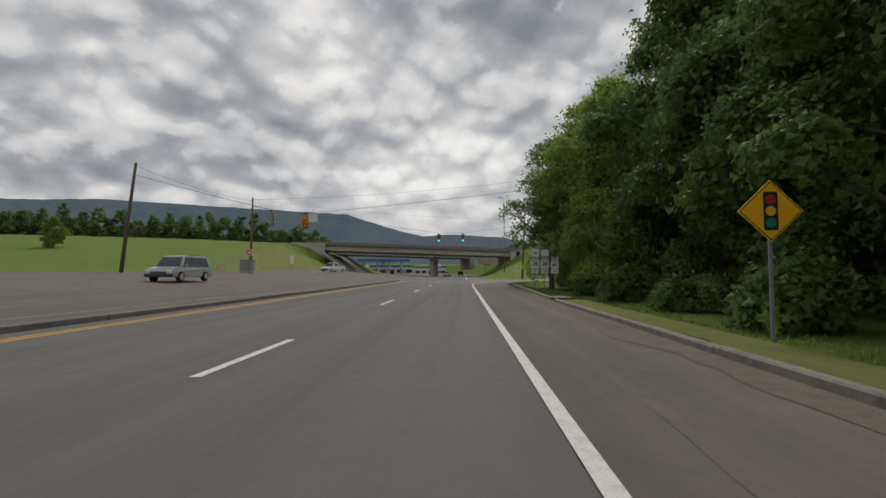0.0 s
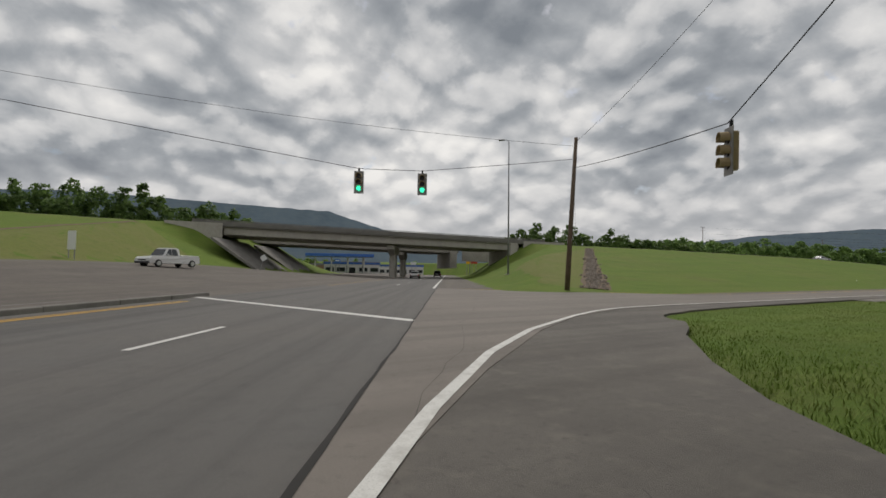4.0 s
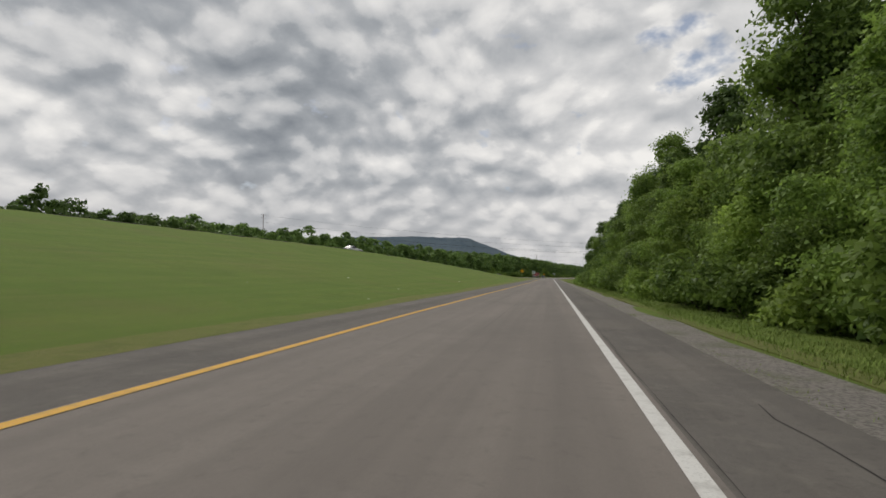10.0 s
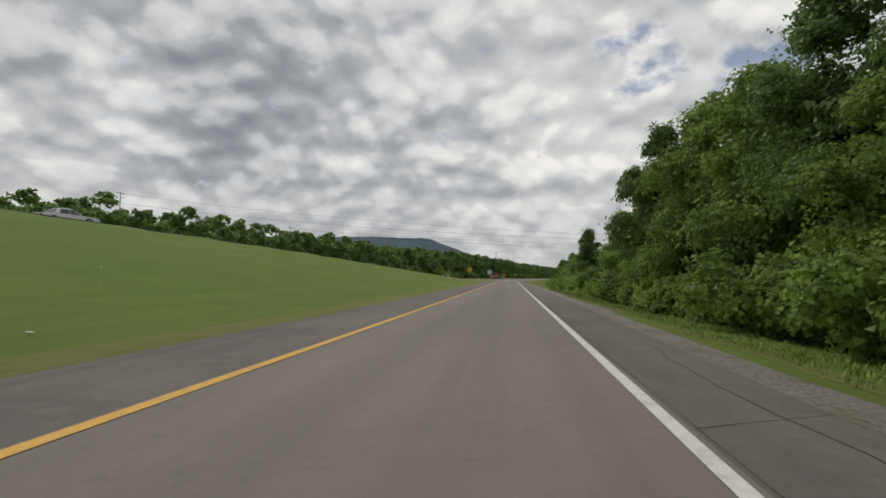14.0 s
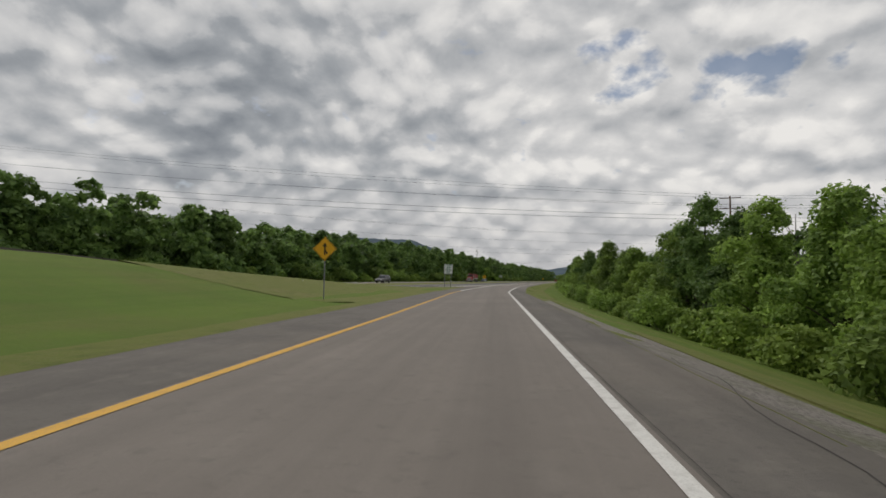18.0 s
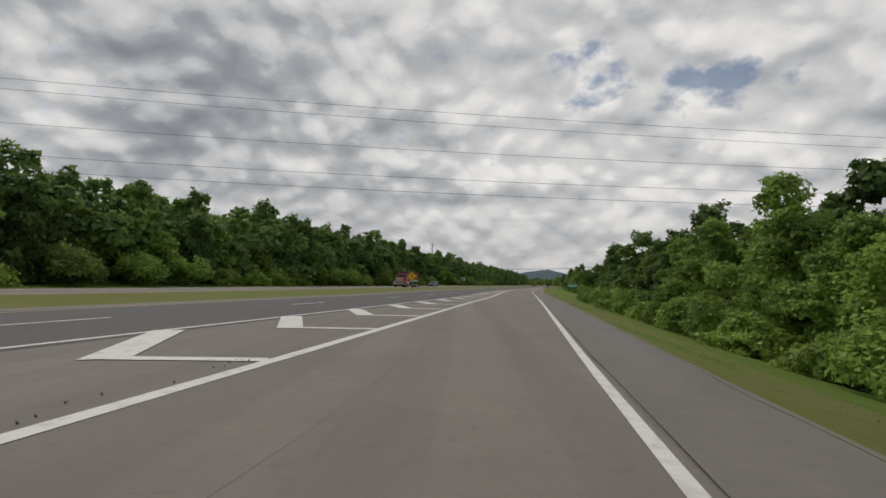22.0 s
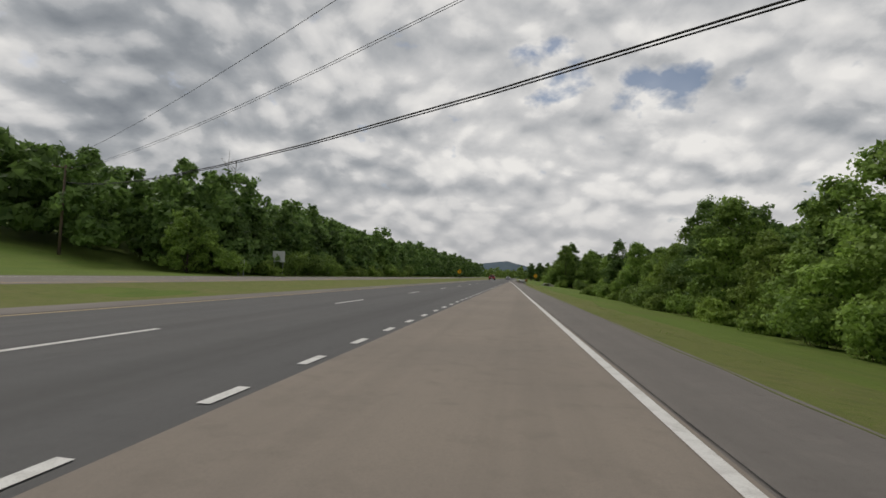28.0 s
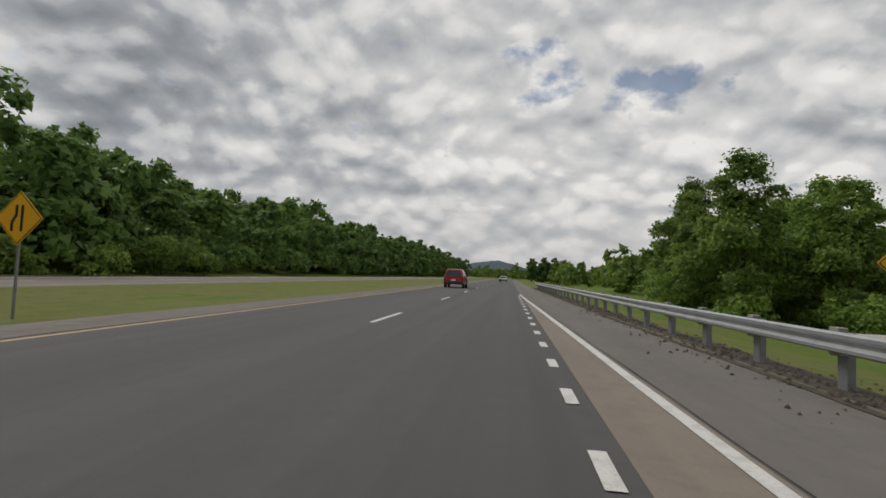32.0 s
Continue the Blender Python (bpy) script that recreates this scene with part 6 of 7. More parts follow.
guide = sign_root(-7.6, 211.6, 0.25, "white two-panel guide sign with a green emblem on two posts", 0.04)
for x in (-0.42, 0.42):
    post(guide, x, -0.3, 3.1, w=0.075)
p = white_panel(guide, 1.15, 0.78, (0, 2.65)); panel("emblem", p, [(-0.25, -0.12), (-0.16, 0.1), (0.0, 0.16), (-0.06, 0.0), (-0.08, -0.12)][::-1], SIGN_GREEN, (0, 2.63), -0.014, 0.004)
panel("emblem", p, [(0.04, 0.12), (0.24, 0.14), (0.22, -0.12), (0.1, -0.02)], SIGN_GREEN, (0, 2.63), -0.014, 0.004)
panel("writing_bar", p, rounded(0.95, 0.07, 0.01), SIGN_GREEN, (0, 2.93), -0.014, 0.004)
panel("writing_bar", p, rounded(0.66, 0.07, 0.01), SIGN_GREEN, (0, 2.37), -0.014, 0.004)
p = white_panel(guide, 1.15, 0.46, (0, 2.0)); panel("writing_bar", p, rounded(0.5, 0.06, 0.01), SIGN_GREEN, (0, 2.1), -0.014, 0.004)
panel("writing_bar", p, rounded(0.42, 0.06, 0.01), SIGN_GREEN, (0, 1.92), -0.014, 0.004)


def board(x, y, yaw, w, h, z, mat, label, bars=0, ground=None, bar_mat=None):
    root = sign_root(x, y, yaw, label, 0.0, ground)
    for k in (-0.36, 0.36):
        post(root, k * w, -0.3, z + h * 0.3, w=0.08)
    p = panel("panel", root, rounded(w, h, 0.05), mat, (0, z), 0.0, 0.03)
    for i in range(bars):
        panel("writing_bar", p, rounded(w * (0.8 - 0.12 * i), h * 0.14, 0.01), bar_mat or SIGN_BLACK, (0, z + h * (0.28 - 0.26 * i)), -0.022, 0.004)
    return root


board(hx(244) - 35, 244, radians(160), 1.3, 1.5, 2.9, SIGN_BACK, "small grey sign board seen from behind", 0)
board(hx(452) - 33.0, 452.3, radians(-16), 2.0, 1.6, 2.9, SIGN_WHITE, "pale rectangular sign board on two posts", 0, TOP)
board(hx(441) - 32.5, 442.0, radians(-16), 1.05, 0.9, 1.6, SIGN_WHITE, "small white sign on two posts", 0, TOP)
board(32.3, 370.5, FINAL, 3.2, 1.3, 2.0, SIGN_GREEN, "green highway guide sign beside the shoulder", 2, None, SIGN_WHITE)


# ---- guardrail on the right ----
HAZARD = material("hazard_yellow", (0.75, 0.42, 0.02), 0.55)
DARK_SOIL = material("dark_debris", (0.075, 0.062, 0.05), 0.95, [(6, 0.45, 0.7, (0.13, 0.105, 0.08), 0.8)], 0.8, 30)


def rail_x(y):
    return at_lat(knots(y, [(478, 8.1), (484, 7.5), (492, 7.1), (500, 6.85), (560, 6.5)]), y)


guardrail = empty("guardrail", pose(rail_x(480), 480, TOP), "galvanised steel guardrail on posts beside the shoulder", "guardrail")
RX, RY = rail_x(480), 480.0
profile = [(0.0, 0.44), (0.055, 0.465), (0.055, 0.505), (0.0, 0.545), (0.0, 0.585), (0.055, 0.625), (0.055, 0.665), (0.0, 0.69)]
y = 481.0
while y < 548:
    z0 = Z(rail_x(y) + 0.2, y) - TOP
    bm = block(0.11, 0.16, 1.08 - z0, (rail_x(y) - RX + 0.18, y - RY, -0.4 + z0), 0.012, None)
    part("post", bm, STEEL_POST, guardrail)
    part("spacer", block(0.12, 0.15, 0.34, (rail_x(y) - RX + 0.075, y - RY, 0.40), 0.01), GREY_WOOD, guardrail)
    y += 1.905
y = 480.2
while y < 546:
    vs, fs = [], []
    n = 4
    for i in range(n + 1):
        yy = y + 3.83 * i / n
        for side in (0.0, 0.012):
            for px, pz in profile:
                vs.append((rail_x(yy) - RX - px + side, yy - RY, pz))
    m = len(profile)
    for i in range(n):
        for k in range(m - 1):
            a = i * 2 * m + k
            fs += [(a, a + 1, a + 1 + 2 * m, a + 2 * m), (a + m, a + m + 2 * m, a + m + 1 + 2 * m, a + m + 1)]
        for k in (0, m - 1):
            a = i * 2 * m + k
            fs.append((a, a + m, a + 3 * m, a + 2 * m))
    obj("beam", vs, fs, GALVANISED, guardrail)
    y += 3.81
part("end_terminal", block(0.34, 0.7, 0.62, (0, -0.35, 0.36), 0.03), STEEL_POST, guardrail)
face = panel("hazard_panel", guardrail, rounded(0.48, 0.5, 0.02), HAZARD, (0.02, 0.67), -0.74, 0.02, "black and yellow diagonal hazard panel")
for k in range(-2, 3):
    c = k * 0.21
    pts = []
    for u, v in ((-0.3, c - 0.3 - 0.06), (0.3, c + 0.3 - 0.06), (0.3, c + 0.3 + 0.06), (-0.3, c - 0.3 + 0.06)):
        pts.append((u, v))
    clipped = []
    for i in range(41):
        u = -0.23 + 0.46 * i / 40
        lo, hi = max(u + c - 0.055, -0.24), min(u + c + 0.055, 0.24)
        if lo < hi:
            clipped.append((u, lo, hi))
    if len(clipped) > 2:
        panel("stripe", face, [(u, lo) for u, lo, hi in clipped] + [(u, hi) for u, lo, hi in reversed(clipped)], SIGN_BLACK, (0.02, 0.67), -0.755, 0.004)
debris = random.Random(12)
vs, fs = [], []
for i in range(3200):
    y = debris.uniform(480, 545)
    x = rail_x(y) + debris.gauss(0.0, 0.45)
    s = debris.uniform(0.008, 0.045)
    z = Z(x, y) + 0.03
    n = len(vs)
    vs += [(x + s, y, z), (x, y + s * 1.3, z), (x - s, y, z), (x, y - s, z), (x + s * 0.2, y, z + s * 0.9)]
    fs += [(n, n + 1, n + 4), (n + 1, n + 2, n + 4), (n + 2, n + 3, n + 4), (n + 3, n, n + 4)]
tagged(obj("roadside_debris", vs, fs, DARK_SOIL), "dark leaf litter and gravel under the guardrail", "debris", kind="stuff")
ribbon("soil_strip", 478, 548, lambda y: rail_x(y) - 0.5 - 0.4 * uneven(y, 21), lambda y: rail_x(y) + 0.6 + 0.5 * uneven(y, 22), DARK_SOIL, 0.034, "dark soil strip under the guardrail", "ground", step=0.8)
# drain inlet
dx_, dy_ = at_lat(13.4, 499), 499.0
drain = empty("drain_inlet", pose(dx_, dy_, Z(dx_, dy_), 0, 0, -11), "concrete drain inlet in the grass behind the guardrail", "drain")
part("slab", block(1.7, 1.3, 0.14, (0, 0, 0.5), 0.03), CONCRETE, drain)
for x in (-0.72, 0.72):
    part("side_wall", block(0.2, 1.2, 0.62, (x, 0, -0.12), 0.02), CONCRETE, drain)
part("back_wall", block(1.24, 0.16, 0.62, (0, 0.5, -0.12), 0.02), CONCRETE, drain)
part("floor_slab", block(1.24, 1.0, 0.06, (0, -0.1, -0.1), 0.0), DARK_SOIL, drain)
for sx in (-1, 1):
    part("wing", block(0.16, 1.3, 0.42, (0, 0, 0), 0.02, pose(sx * 1.15, -0.95, -0.1, 0, 0, sx * 40)), CONCRETE, drain)

# ---- vehicles ----
LAMP_RED = material("tail_lamp_red", (0.35, 0.012, 0.012), 0.25, spec=0.5)
LAMP_CLEAR = material("head_lamp_clear", (0.6, 0.6, 0.58), 0.2, spec=0.5)
TRIM = material("grey_plastic_trim", (0.05, 0.05, 0.052), 0.6)


def paint(name, c):
    return material(name, c, 0.35, [(2, 0.45, 0.75, tuple(v * 0.85 for v in c), 0.4)], spec=0.5, coat=0.5)


RED, WHITE_CAR, GREY_CAR, DARK_CAR, BLUE_CAR = paint("red_car_paint", (0.40, 0.02, 0.024)), paint("white_car_paint", (0.62, 0.62, 0.61)), paint("silver_car_paint", (0.30, 0.32, 0.33)), paint("dark_car_paint", (0.035, 0.037, 0.045)), paint("blue_car_paint", (0.06, 0.09, 0.15))


def shell(side, half_w, tuck):
    """A body from its side outline (y along, z up): half width by height with rounded shoulders."""
    bm = bmesh.new()
    ring = []
    for sgn in (-1, 1):
        ring.append([bm.verts.new((sgn * (half_w - tuck(z)), y, z)) for y, z in side])
    a, b = ring
    bm.faces.new(a), bm.faces.new(b[::-1])
    n = len(side)
    for i in range(n):
        bm.faces.new((a[i], b[i], b[(i + 1) % n], a[(i + 1) % n]))
    bmesh.ops.recalc_face_normals(bm, faces=bm.faces)
    bmesh.ops.bevel(bm, geom=list(bm.edges), offset=0.05, segments=2, affect="EDGES", clamp_overlap=True)
    return bm


def quad(pts, thick, name, mat, parent, label=""):
    """A thin pane through four corners."""
    p = [Vector(v) for v in pts]
    nrm = (p[1] - p[0]).cross(p[2] - p[0]).normalized() * thick
    vs = [v - nrm for v in p] + [v + nrm for v in p]
    k = len(p)
    fs = [tuple(range(k))[::-1], tuple(range(k, 2 * k))] + [(i, (i + 1) % k, (i + 1) % k + k, i + k) for i in range(k)]
    return obj(name, vs, fs, mat, parent, label)


def vehicle(kind, m, mat, label):
    """Cars with their nose towards +y: 'suv', 'van', 'sedan', 'pickup'."""
    spec_ = {"suv": (4.5, 0.92, 0.98, 1.70, -2.15, 0.25, 0.95, -1.95), "van": (4.9, 0.96, 1.0, 1.76, -2.35, 0.75, 1.45, -2.2),
             "sedan": (4.7, 0.9, 0.88, 1.43, -1.55, 0.1, 0.95, -0.95), "pickup": (5.6, 0.98, 1.05, 1.82, -0.55, 0.75, 1.35, -0.45)}
    L, hw, belt, roof, rear_base, roof_front, screen_base, roof_rear = spec_[kind]
    root = empty("car" if kind != "pickup" else "pickup_truck", m, label, "car" if kind != "pickup" else "pickup truck")
    f, r = L / 2, -L / 2
    hood = belt - 0.12
    low = 0.32
    body = [(r, low + 0.1), (r, belt - 0.05), (r + 0.15, belt), (screen_base, belt), (f - 0.25, hood), (f - 0.02, hood - 0.22), (f, low + 0.12), (f - 0.1, low), (r + 0.1, low)]
    part("body", shell(body, hw, lambda z: 0.05 if z > belt - 0.1 else (0.06 if z < 0.4 else 0.0)), mat, root, smooth_faces=False)
    cabin = [(rear_base, belt - 0.04), (roof_rear, roof - 0.06), (roof_rear + 0.25, roof), (roof_front - 0.3, roof), (roof_front, roof - 0.05), (screen_base, belt - 0.04)]
    part("cabin", shell(cabin, hw - 0.06, lambda z: max(z - belt, 0) / (roof - belt) * 0.2), mat, root)
    top = roof - 0.13
    t_in = lambda z: hw - 0.06 - max(z - belt, 0) / (roof - belt) * 0.2 + 0.006
    fr = (roof - 0.1 - belt) / (roof - belt)
    w0, w1 = t_in(belt + 0.05), t_in(top)
    back_y = lambda z: rear_base + (roof_rear - rear_base) * (z - belt) / (roof - belt)
    front_y = lambda z: screen_base + (roof_front - screen_base) * (z - belt) / (roof - belt)
    quad([(-w0 + 0.12, front_y(belt + 0.05) + 0.012, belt + 0.05), (w0 - 0.12, front_y(belt + 0.05) + 0.012, belt + 0.05), (w1 - 0.1, front_y(top) + 0.02, top), (-w1 + 0.1, front_y(top) + 0.02, top)], 0.012, "windscreen", GLASS, root)
    quad([(w0 - 0.14, back_y(belt + 0.08) - 0.012, belt + 0.08), (-w0 + 0.14, back_y(belt + 0.08) - 0.012, belt + 0.08), (-w1 + 0.14, back_y(top) - 0.02, top), (w1 - 0.14, back_y(top) - 0.02, top)], 0.012, "rear_window", GLASS, root)
    ya, yb = back_y(belt + 0.3) + 0.22, front_y(belt + 0.05) - 0.22
    cuts = 3 if kind in ("suv", "van") else 2
    if kind == "pickup":
        cuts = 2
    for sgn in (-1, 1):
        for i in range(cuts):
            u0, u1 = ya + (yb - ya) * i / cuts + 0.03, ya + (yb - ya) * (i + 1) / cuts - 0.03
            e0 = 0.12 if i == 0 else 0.0
            e1 = (yb - (front_y(top) - 0.16)) if i == cuts - 1 else 0.0
            pts = [(sgn * w0, u0, belt + 0.05), (sgn * w0, u1, belt + 0.05), (sgn * w1, u1 - e1, top), (sgn * w1, u0 + e0, top)]
            quad(pts if sgn > 0 else pts[::-1], 0.012, "side_window", GLASS, root)
        part("tail_light", block(0.12, 0.05, 0.3, (sgn * (hw - 0.14), r - 0.012, belt - 0.36), 0.015), LAMP_RED, root, "red tail light")
        part("head_light", block(0.32, 0.1, 0.16, (sgn * (hw - 0.26), f - 0.08, hood - 0.28), 0.03), LAMP_CLEAR, root, "clear headlight")
        part("mirror", block(0.2, 0.1, 0.15, (sgn * (hw + 0.05), screen_base - 0.4, belt + 0.02), 0.03), mat, root)
        for yy in (r + 0.95, f - 0.95):
            bm = bmesh.new()
            bmesh.ops.create_cone(bm, cap_ends=True, segments=22, radius1=0.345, radius2=0.345, depth=0.22)
            bmesh.ops.bevel(bm, geom=list(bm.edges), offset=0.02, segments=1, affect="EDGES")
            bmesh.ops.transform(bm, matrix=Matrix.Translation((sgn * (hw - 0.09), yy, 0.345)) @ Matrix.Rotation(math.pi / 2, 4, "Y"), verts=bm.verts)
            wheel = part("wheel", bm, RUBBER, root, "black rubber tyre")
            bm = bmesh.new()
            bmesh.ops.create_cone(bm, cap_ends=True, segments=16, radius1=0.22, radius2=0.2, depth=0.03)
            bmesh.ops.transform(bm, matrix=Matrix.Translation((sgn * (hw + 0.025), yy, 0.345)) @ Matrix.Rotation(math.pi / 2, 4, "Y"), verts=bm.verts)
            part("rim", bm, CHROME, wheel)
    part("bumper", block(hw * 1.9, 0.14, 0.22, (0, r + 0.01, 0.36), 0.04), TRIM, root)
    part("bumper", block(hw * 1.9, 0.14, 0.2, (0, f - 0.03, 0.34), 0.04), TRIM, root)
    part("number_plate", block(0.4, 0.015, 0.16, (0, r - 0.065, 0.62), 0.004), SIGN_WHITE, root)
    part("grille", block(hw * 1.1, 0.05, 0.14, (0, f - 0.03, hood - 0.36), 0.02), TRIM, root)
    if kind == "pickup":
        part("bed_liner", block(hw * 1.7, 2.1, 0.02, (0, r + 1.2, belt + 0.012), 0.0), TRIM, root)
        for sgn in (-1, 1):
            part("bed_rail", block(0.1, 2.15, 0.08, (sgn * (hw - 0.08), r + 1.2, belt), 0.02), mat, root)
        part("tailgate_rail", block(hw * 1.8, 0.08, 0.08, (0, r + 0.1, belt), 0.02), mat, root)
    if kind in ("suv", "van"):
        for sgn in (-1, 1):
            part("roof_rail", block(0.04, 1.6, 0.04, (sgn * (hw - 0.34), (roof_front + roof_rear) / 2, roof + 0.01), 0.01), TRIM, root)
    return root


def on_highway(y, off, yaw=None):
    d = (hx(y + 2) - hx(y - 2)) / 4
    return Matrix.Translation((hx(y) + off, y, zh(y) + 0.03)) @ Matrix.Rotation(-math.atan(d) + (math.pi if yaw else 0), 4, "Z")


vehicle("pickup", Matrix.Translation((-42.5, -36.5, Z(-42.5, -36.5) + 0.03)) @ Matrix.Rotation(PHI + math.pi - 0.35, 4, "Z"), WHITE_CAR, "white pickup truck crossing the far lanes")
vehicle("van", Matrix.Translation((11.9, -65.7, Z(11.9, -65.7) + 0.03)) @ Matrix.Rotation(PHI + math.pi, 4, "Z"), GREY_CAR, "silver grey minivan waiting at the far lanes")
vehicle("suv", on_highway(532.7, -5.6), RED, "red sport utility car driving ahead on the highway")
vehicle("sedan", on_highway(110, -2.0), WHITE_CAR, "white sedan on the raised highway")
vehicle("suv", on_highway(249, -22.4, 1), DARK_CAR, "dark blue sport utility car on the opposite carriageway")
vehicle("sedan", on_highway(372, -25.5, 1), BLUE_CAR, "blue grey sedan on the opposite carriageway")
vehicle("sedan", on_highway(602, -2.0), WHITE_CAR, "white sedan far ahead on the highway")
vehicle("sedan", Matrix.Translation((*W(64, -5.6), 0.03)) @ Matrix.Rotation(PHI, 4, "Z"), WHITE_CAR, "white sedan beyond the overpass")
vehicle("suv", Matrix.Translation((*W(96, -1.9), 0.03)) @ Matrix.Rotation(PHI, 4, "Z"), DARK_CAR, "dark car beyond the overpass")

# red tipper lorry on the opposite carriageway
FADED_RED = material("faded_red_steel", (0.30, 0.045, 0.042), 0.6, [(1.5, 0.45, 0.7, (0.22, 0.05, 0.045), 0.6), (8, 0.55, 0.75, (0.20, 0.11, 0.09), 0.5)], spec=0.4)
lorry = empty("lorry", on_highway(337, -22.6, 1), "red tipper lorry with a long bonnet and a faded dump bed", "lorry")
part("chassis", block(0.95, 9.6, 0.28, (0, -0.4, 0.72), 0.02), TRIM, lorry)
bed = part("dump_bed", shell([(-5.3, 1.25), (-5.3, 2.95), (0.55, 3.1), (0.75, 3.2), (0.75, 1.3)], 1.25, lambda z: 0.0 if z > 2 else 0.06), FADED_RED, lorry, "faded red steel dump bed")
part("skirt", block(2.56, 5.9, 0.34, (0, -2.3, 1.2), 0.02), SIGN_BACK, bed, "pale metal skirt")
part("cab_guard", block(2.4, 1.5, 0.1, (0, 1.35, 3.1), 0.03), FADED_RED, bed)
for yy in (-4.6, -3.5, -2.4, -1.3, -0.2):
    for sgn in (-1, 1):
        part("rib", block(0.07, 0.12, 1.5, (sgn * 1.26, yy, 1.5), 0.01), FADED_RED, bed)
cab_ = part("cab", shell([(1.0, 0.75), (1.0, 2.75), (1.25, 2.9), (2.2, 2.86), (2.62, 2.05), (2.62, 0.75)], 1.05, lambda z: 0.1 if z > 2.2 else 0.0), RED, lorry)
part("bonnet", shell([(2.6, 0.95), (2.6, 1.98), (4.25, 1.82), (4.35, 1.6), (4.35, 0.95)], 0.78, lambda z: 0.08 if z > 1.7 else 0.0), RED, lorry)
part("sun_visor", block(1.9, 0.34, 0.07, (0, 2.36, 2.72), 0.02), SIGN_BACK, cab_)
quad([(-0.85, 2.61, 2.12), (0.85, 2.61, 2.12), (0.8, 2.27, 2.72), (-0.8, 2.27, 2.72)], 0.02, "windscreen", GLASS, cab_)
part("grille", block(1.2, 0.08, 0.86, (0, 4.36, 0.92), 0.03), CHROME, lorry, "chrome grille")
part("bumper", block(2.35, 0.3, 0.36, (0, 4.45, 0.5), 0.05), CHROME, lorry, "chrome bumper")
for sgn in (-1, 1):
    q = [(sgn * 1.06, 1.35, 1.95), (sgn * 1.06, 2.35, 1.95), (sgn * 0.99, 2.15, 2.6), (sgn * 0.99, 1.35, 2.6)]
    quad(q if sgn > 0 else q[::-1], 0.012, "side_window", GLASS, cab_)
    part("mudguard", shell([(2.75, 0.75), (2.95, 1.2), (3.35, 1.32), (3.8, 1.2), (4.15, 0.75)], 0.24, lambda z: 0.0), RED, lorry).location.x = sgn * 0.98
    part("fuel_tank", tube([(sgn * 0.95, 1.1, 0.85), (sgn * 0.95, 2.4, 0.85)], 0.32, 12), CHROME, lorry, "bright metal fuel tank")
    part("exhaust", tube([(sgn * 1.02, 0.88, 1.0), (sgn * 1.02, 0.88, 3.35)], 0.07, 8), CHROME, lorry)
    part("mirror", block(0.08, 0.16, 0.5, (sgn * 1.3, 2.5, 1.95), 0.02), CHROME, cab_)
    part("head_light", block(0.26, 0.08, 0.2, (sgn * 0.88, 4.42, 1.0), 0.03), LAMP_CLEAR, lorry)
    for yy in (-4.3, -2.95, -1.6, 3.45):
        bm = bmesh.new()
        bmesh.ops.create_cone(bm, cap_ends=True, segments=22, radius1=0.52, radius2=0.52, depth=0.34)
        bmesh.ops.bevel(bm, geom=list(bm.edges), offset=0.03, segments=1, affect="EDGES")
        bmesh.ops.transform(bm, matrix=Matrix.Translation((sgn * 1.04, yy, 0.52)) @ Matrix.Rotation(math.pi / 2, 4, "Y"), verts=bm.verts)
        wheel = part("wheel", bm, RUBBER, lorry, "black rubber tyre")
        bm = bmesh.new()
        bmesh.ops.create_cone(bm, cap_ends=True, segments=16, radius1=0.3, radius2=0.27, depth=0.03)
        bmesh.ops.transform(bm, matrix=Matrix.Translation((sgn * 1.215, yy, 0.52)) @ Matrix.Rotation(math.pi / 2, 4, "Y"), verts=bm.verts)
        part("rim", bm, CHROME, wheel)

# ---- roadside cabinet ----
CABINET = material("cabinet_grey", (0.24, 0.25, 0.25), 0.5, [(2, 0.45, 0.7, (0.19, 0.195, 0.19), 0.6)], metal=0.3)
cab = empty("utility_cabinet", pose(-20.1, -56.0, Z(-20.1, -56.0) + 0.05, 0, 0, 65), "grey steel traffic control cabinet beside a pole", "utility cabinet")
part("plinth", block(1.9, 1.0, 0.2, (0, 0, -0.05), 0.02), CONCRETE, cab)
part("body", block(1.75, 0.85, 1.5, (0, 0, 0.15), 0.03), CABINET, cab)
part("lid", block(1.85, 0.95, 0.08, (0, 0, 1.65), 0.02), CABINET, cab)
for x in (-0.43, 0.43):
    d_ = part("door", block(0.8, 0.03, 1.3, (x, -0.435, 0.24), 0.01), CABINET, cab)
    part("handle", block(0.04, 0.05, 0.16, (x * 0.3, -0.46, 0.85), 0.008), STEEL_POST, d_)
meter = empty("meter_box", pose(-23.2, -55.4, 2.1, 0, 0, 60), "small grey electric meter box on the pole", "meter box")
part("box", block(0.35, 0.2, 0.5, (0, -0.05, 0), 0.02), CABINET, meter)
part("dial", tube([(0, -0.15, 0.28), (0, -0.2, 0.28)], 0.09, 12), GLASS, meter)

# ---- power lines over the ramp ----
P1, P2 = (32.0, 219.4), (-69.9, 217.3)
T2 = TOP + 11.9


def line_pole(x, y, top, label, yaw, arms=2, half=1.35, mat=None):
    root = utility_pole((x, y), (x, y, top), label, [(-0.35 - 1.5 * k, half, yaw) for k in range(arms)], mat)
    return root


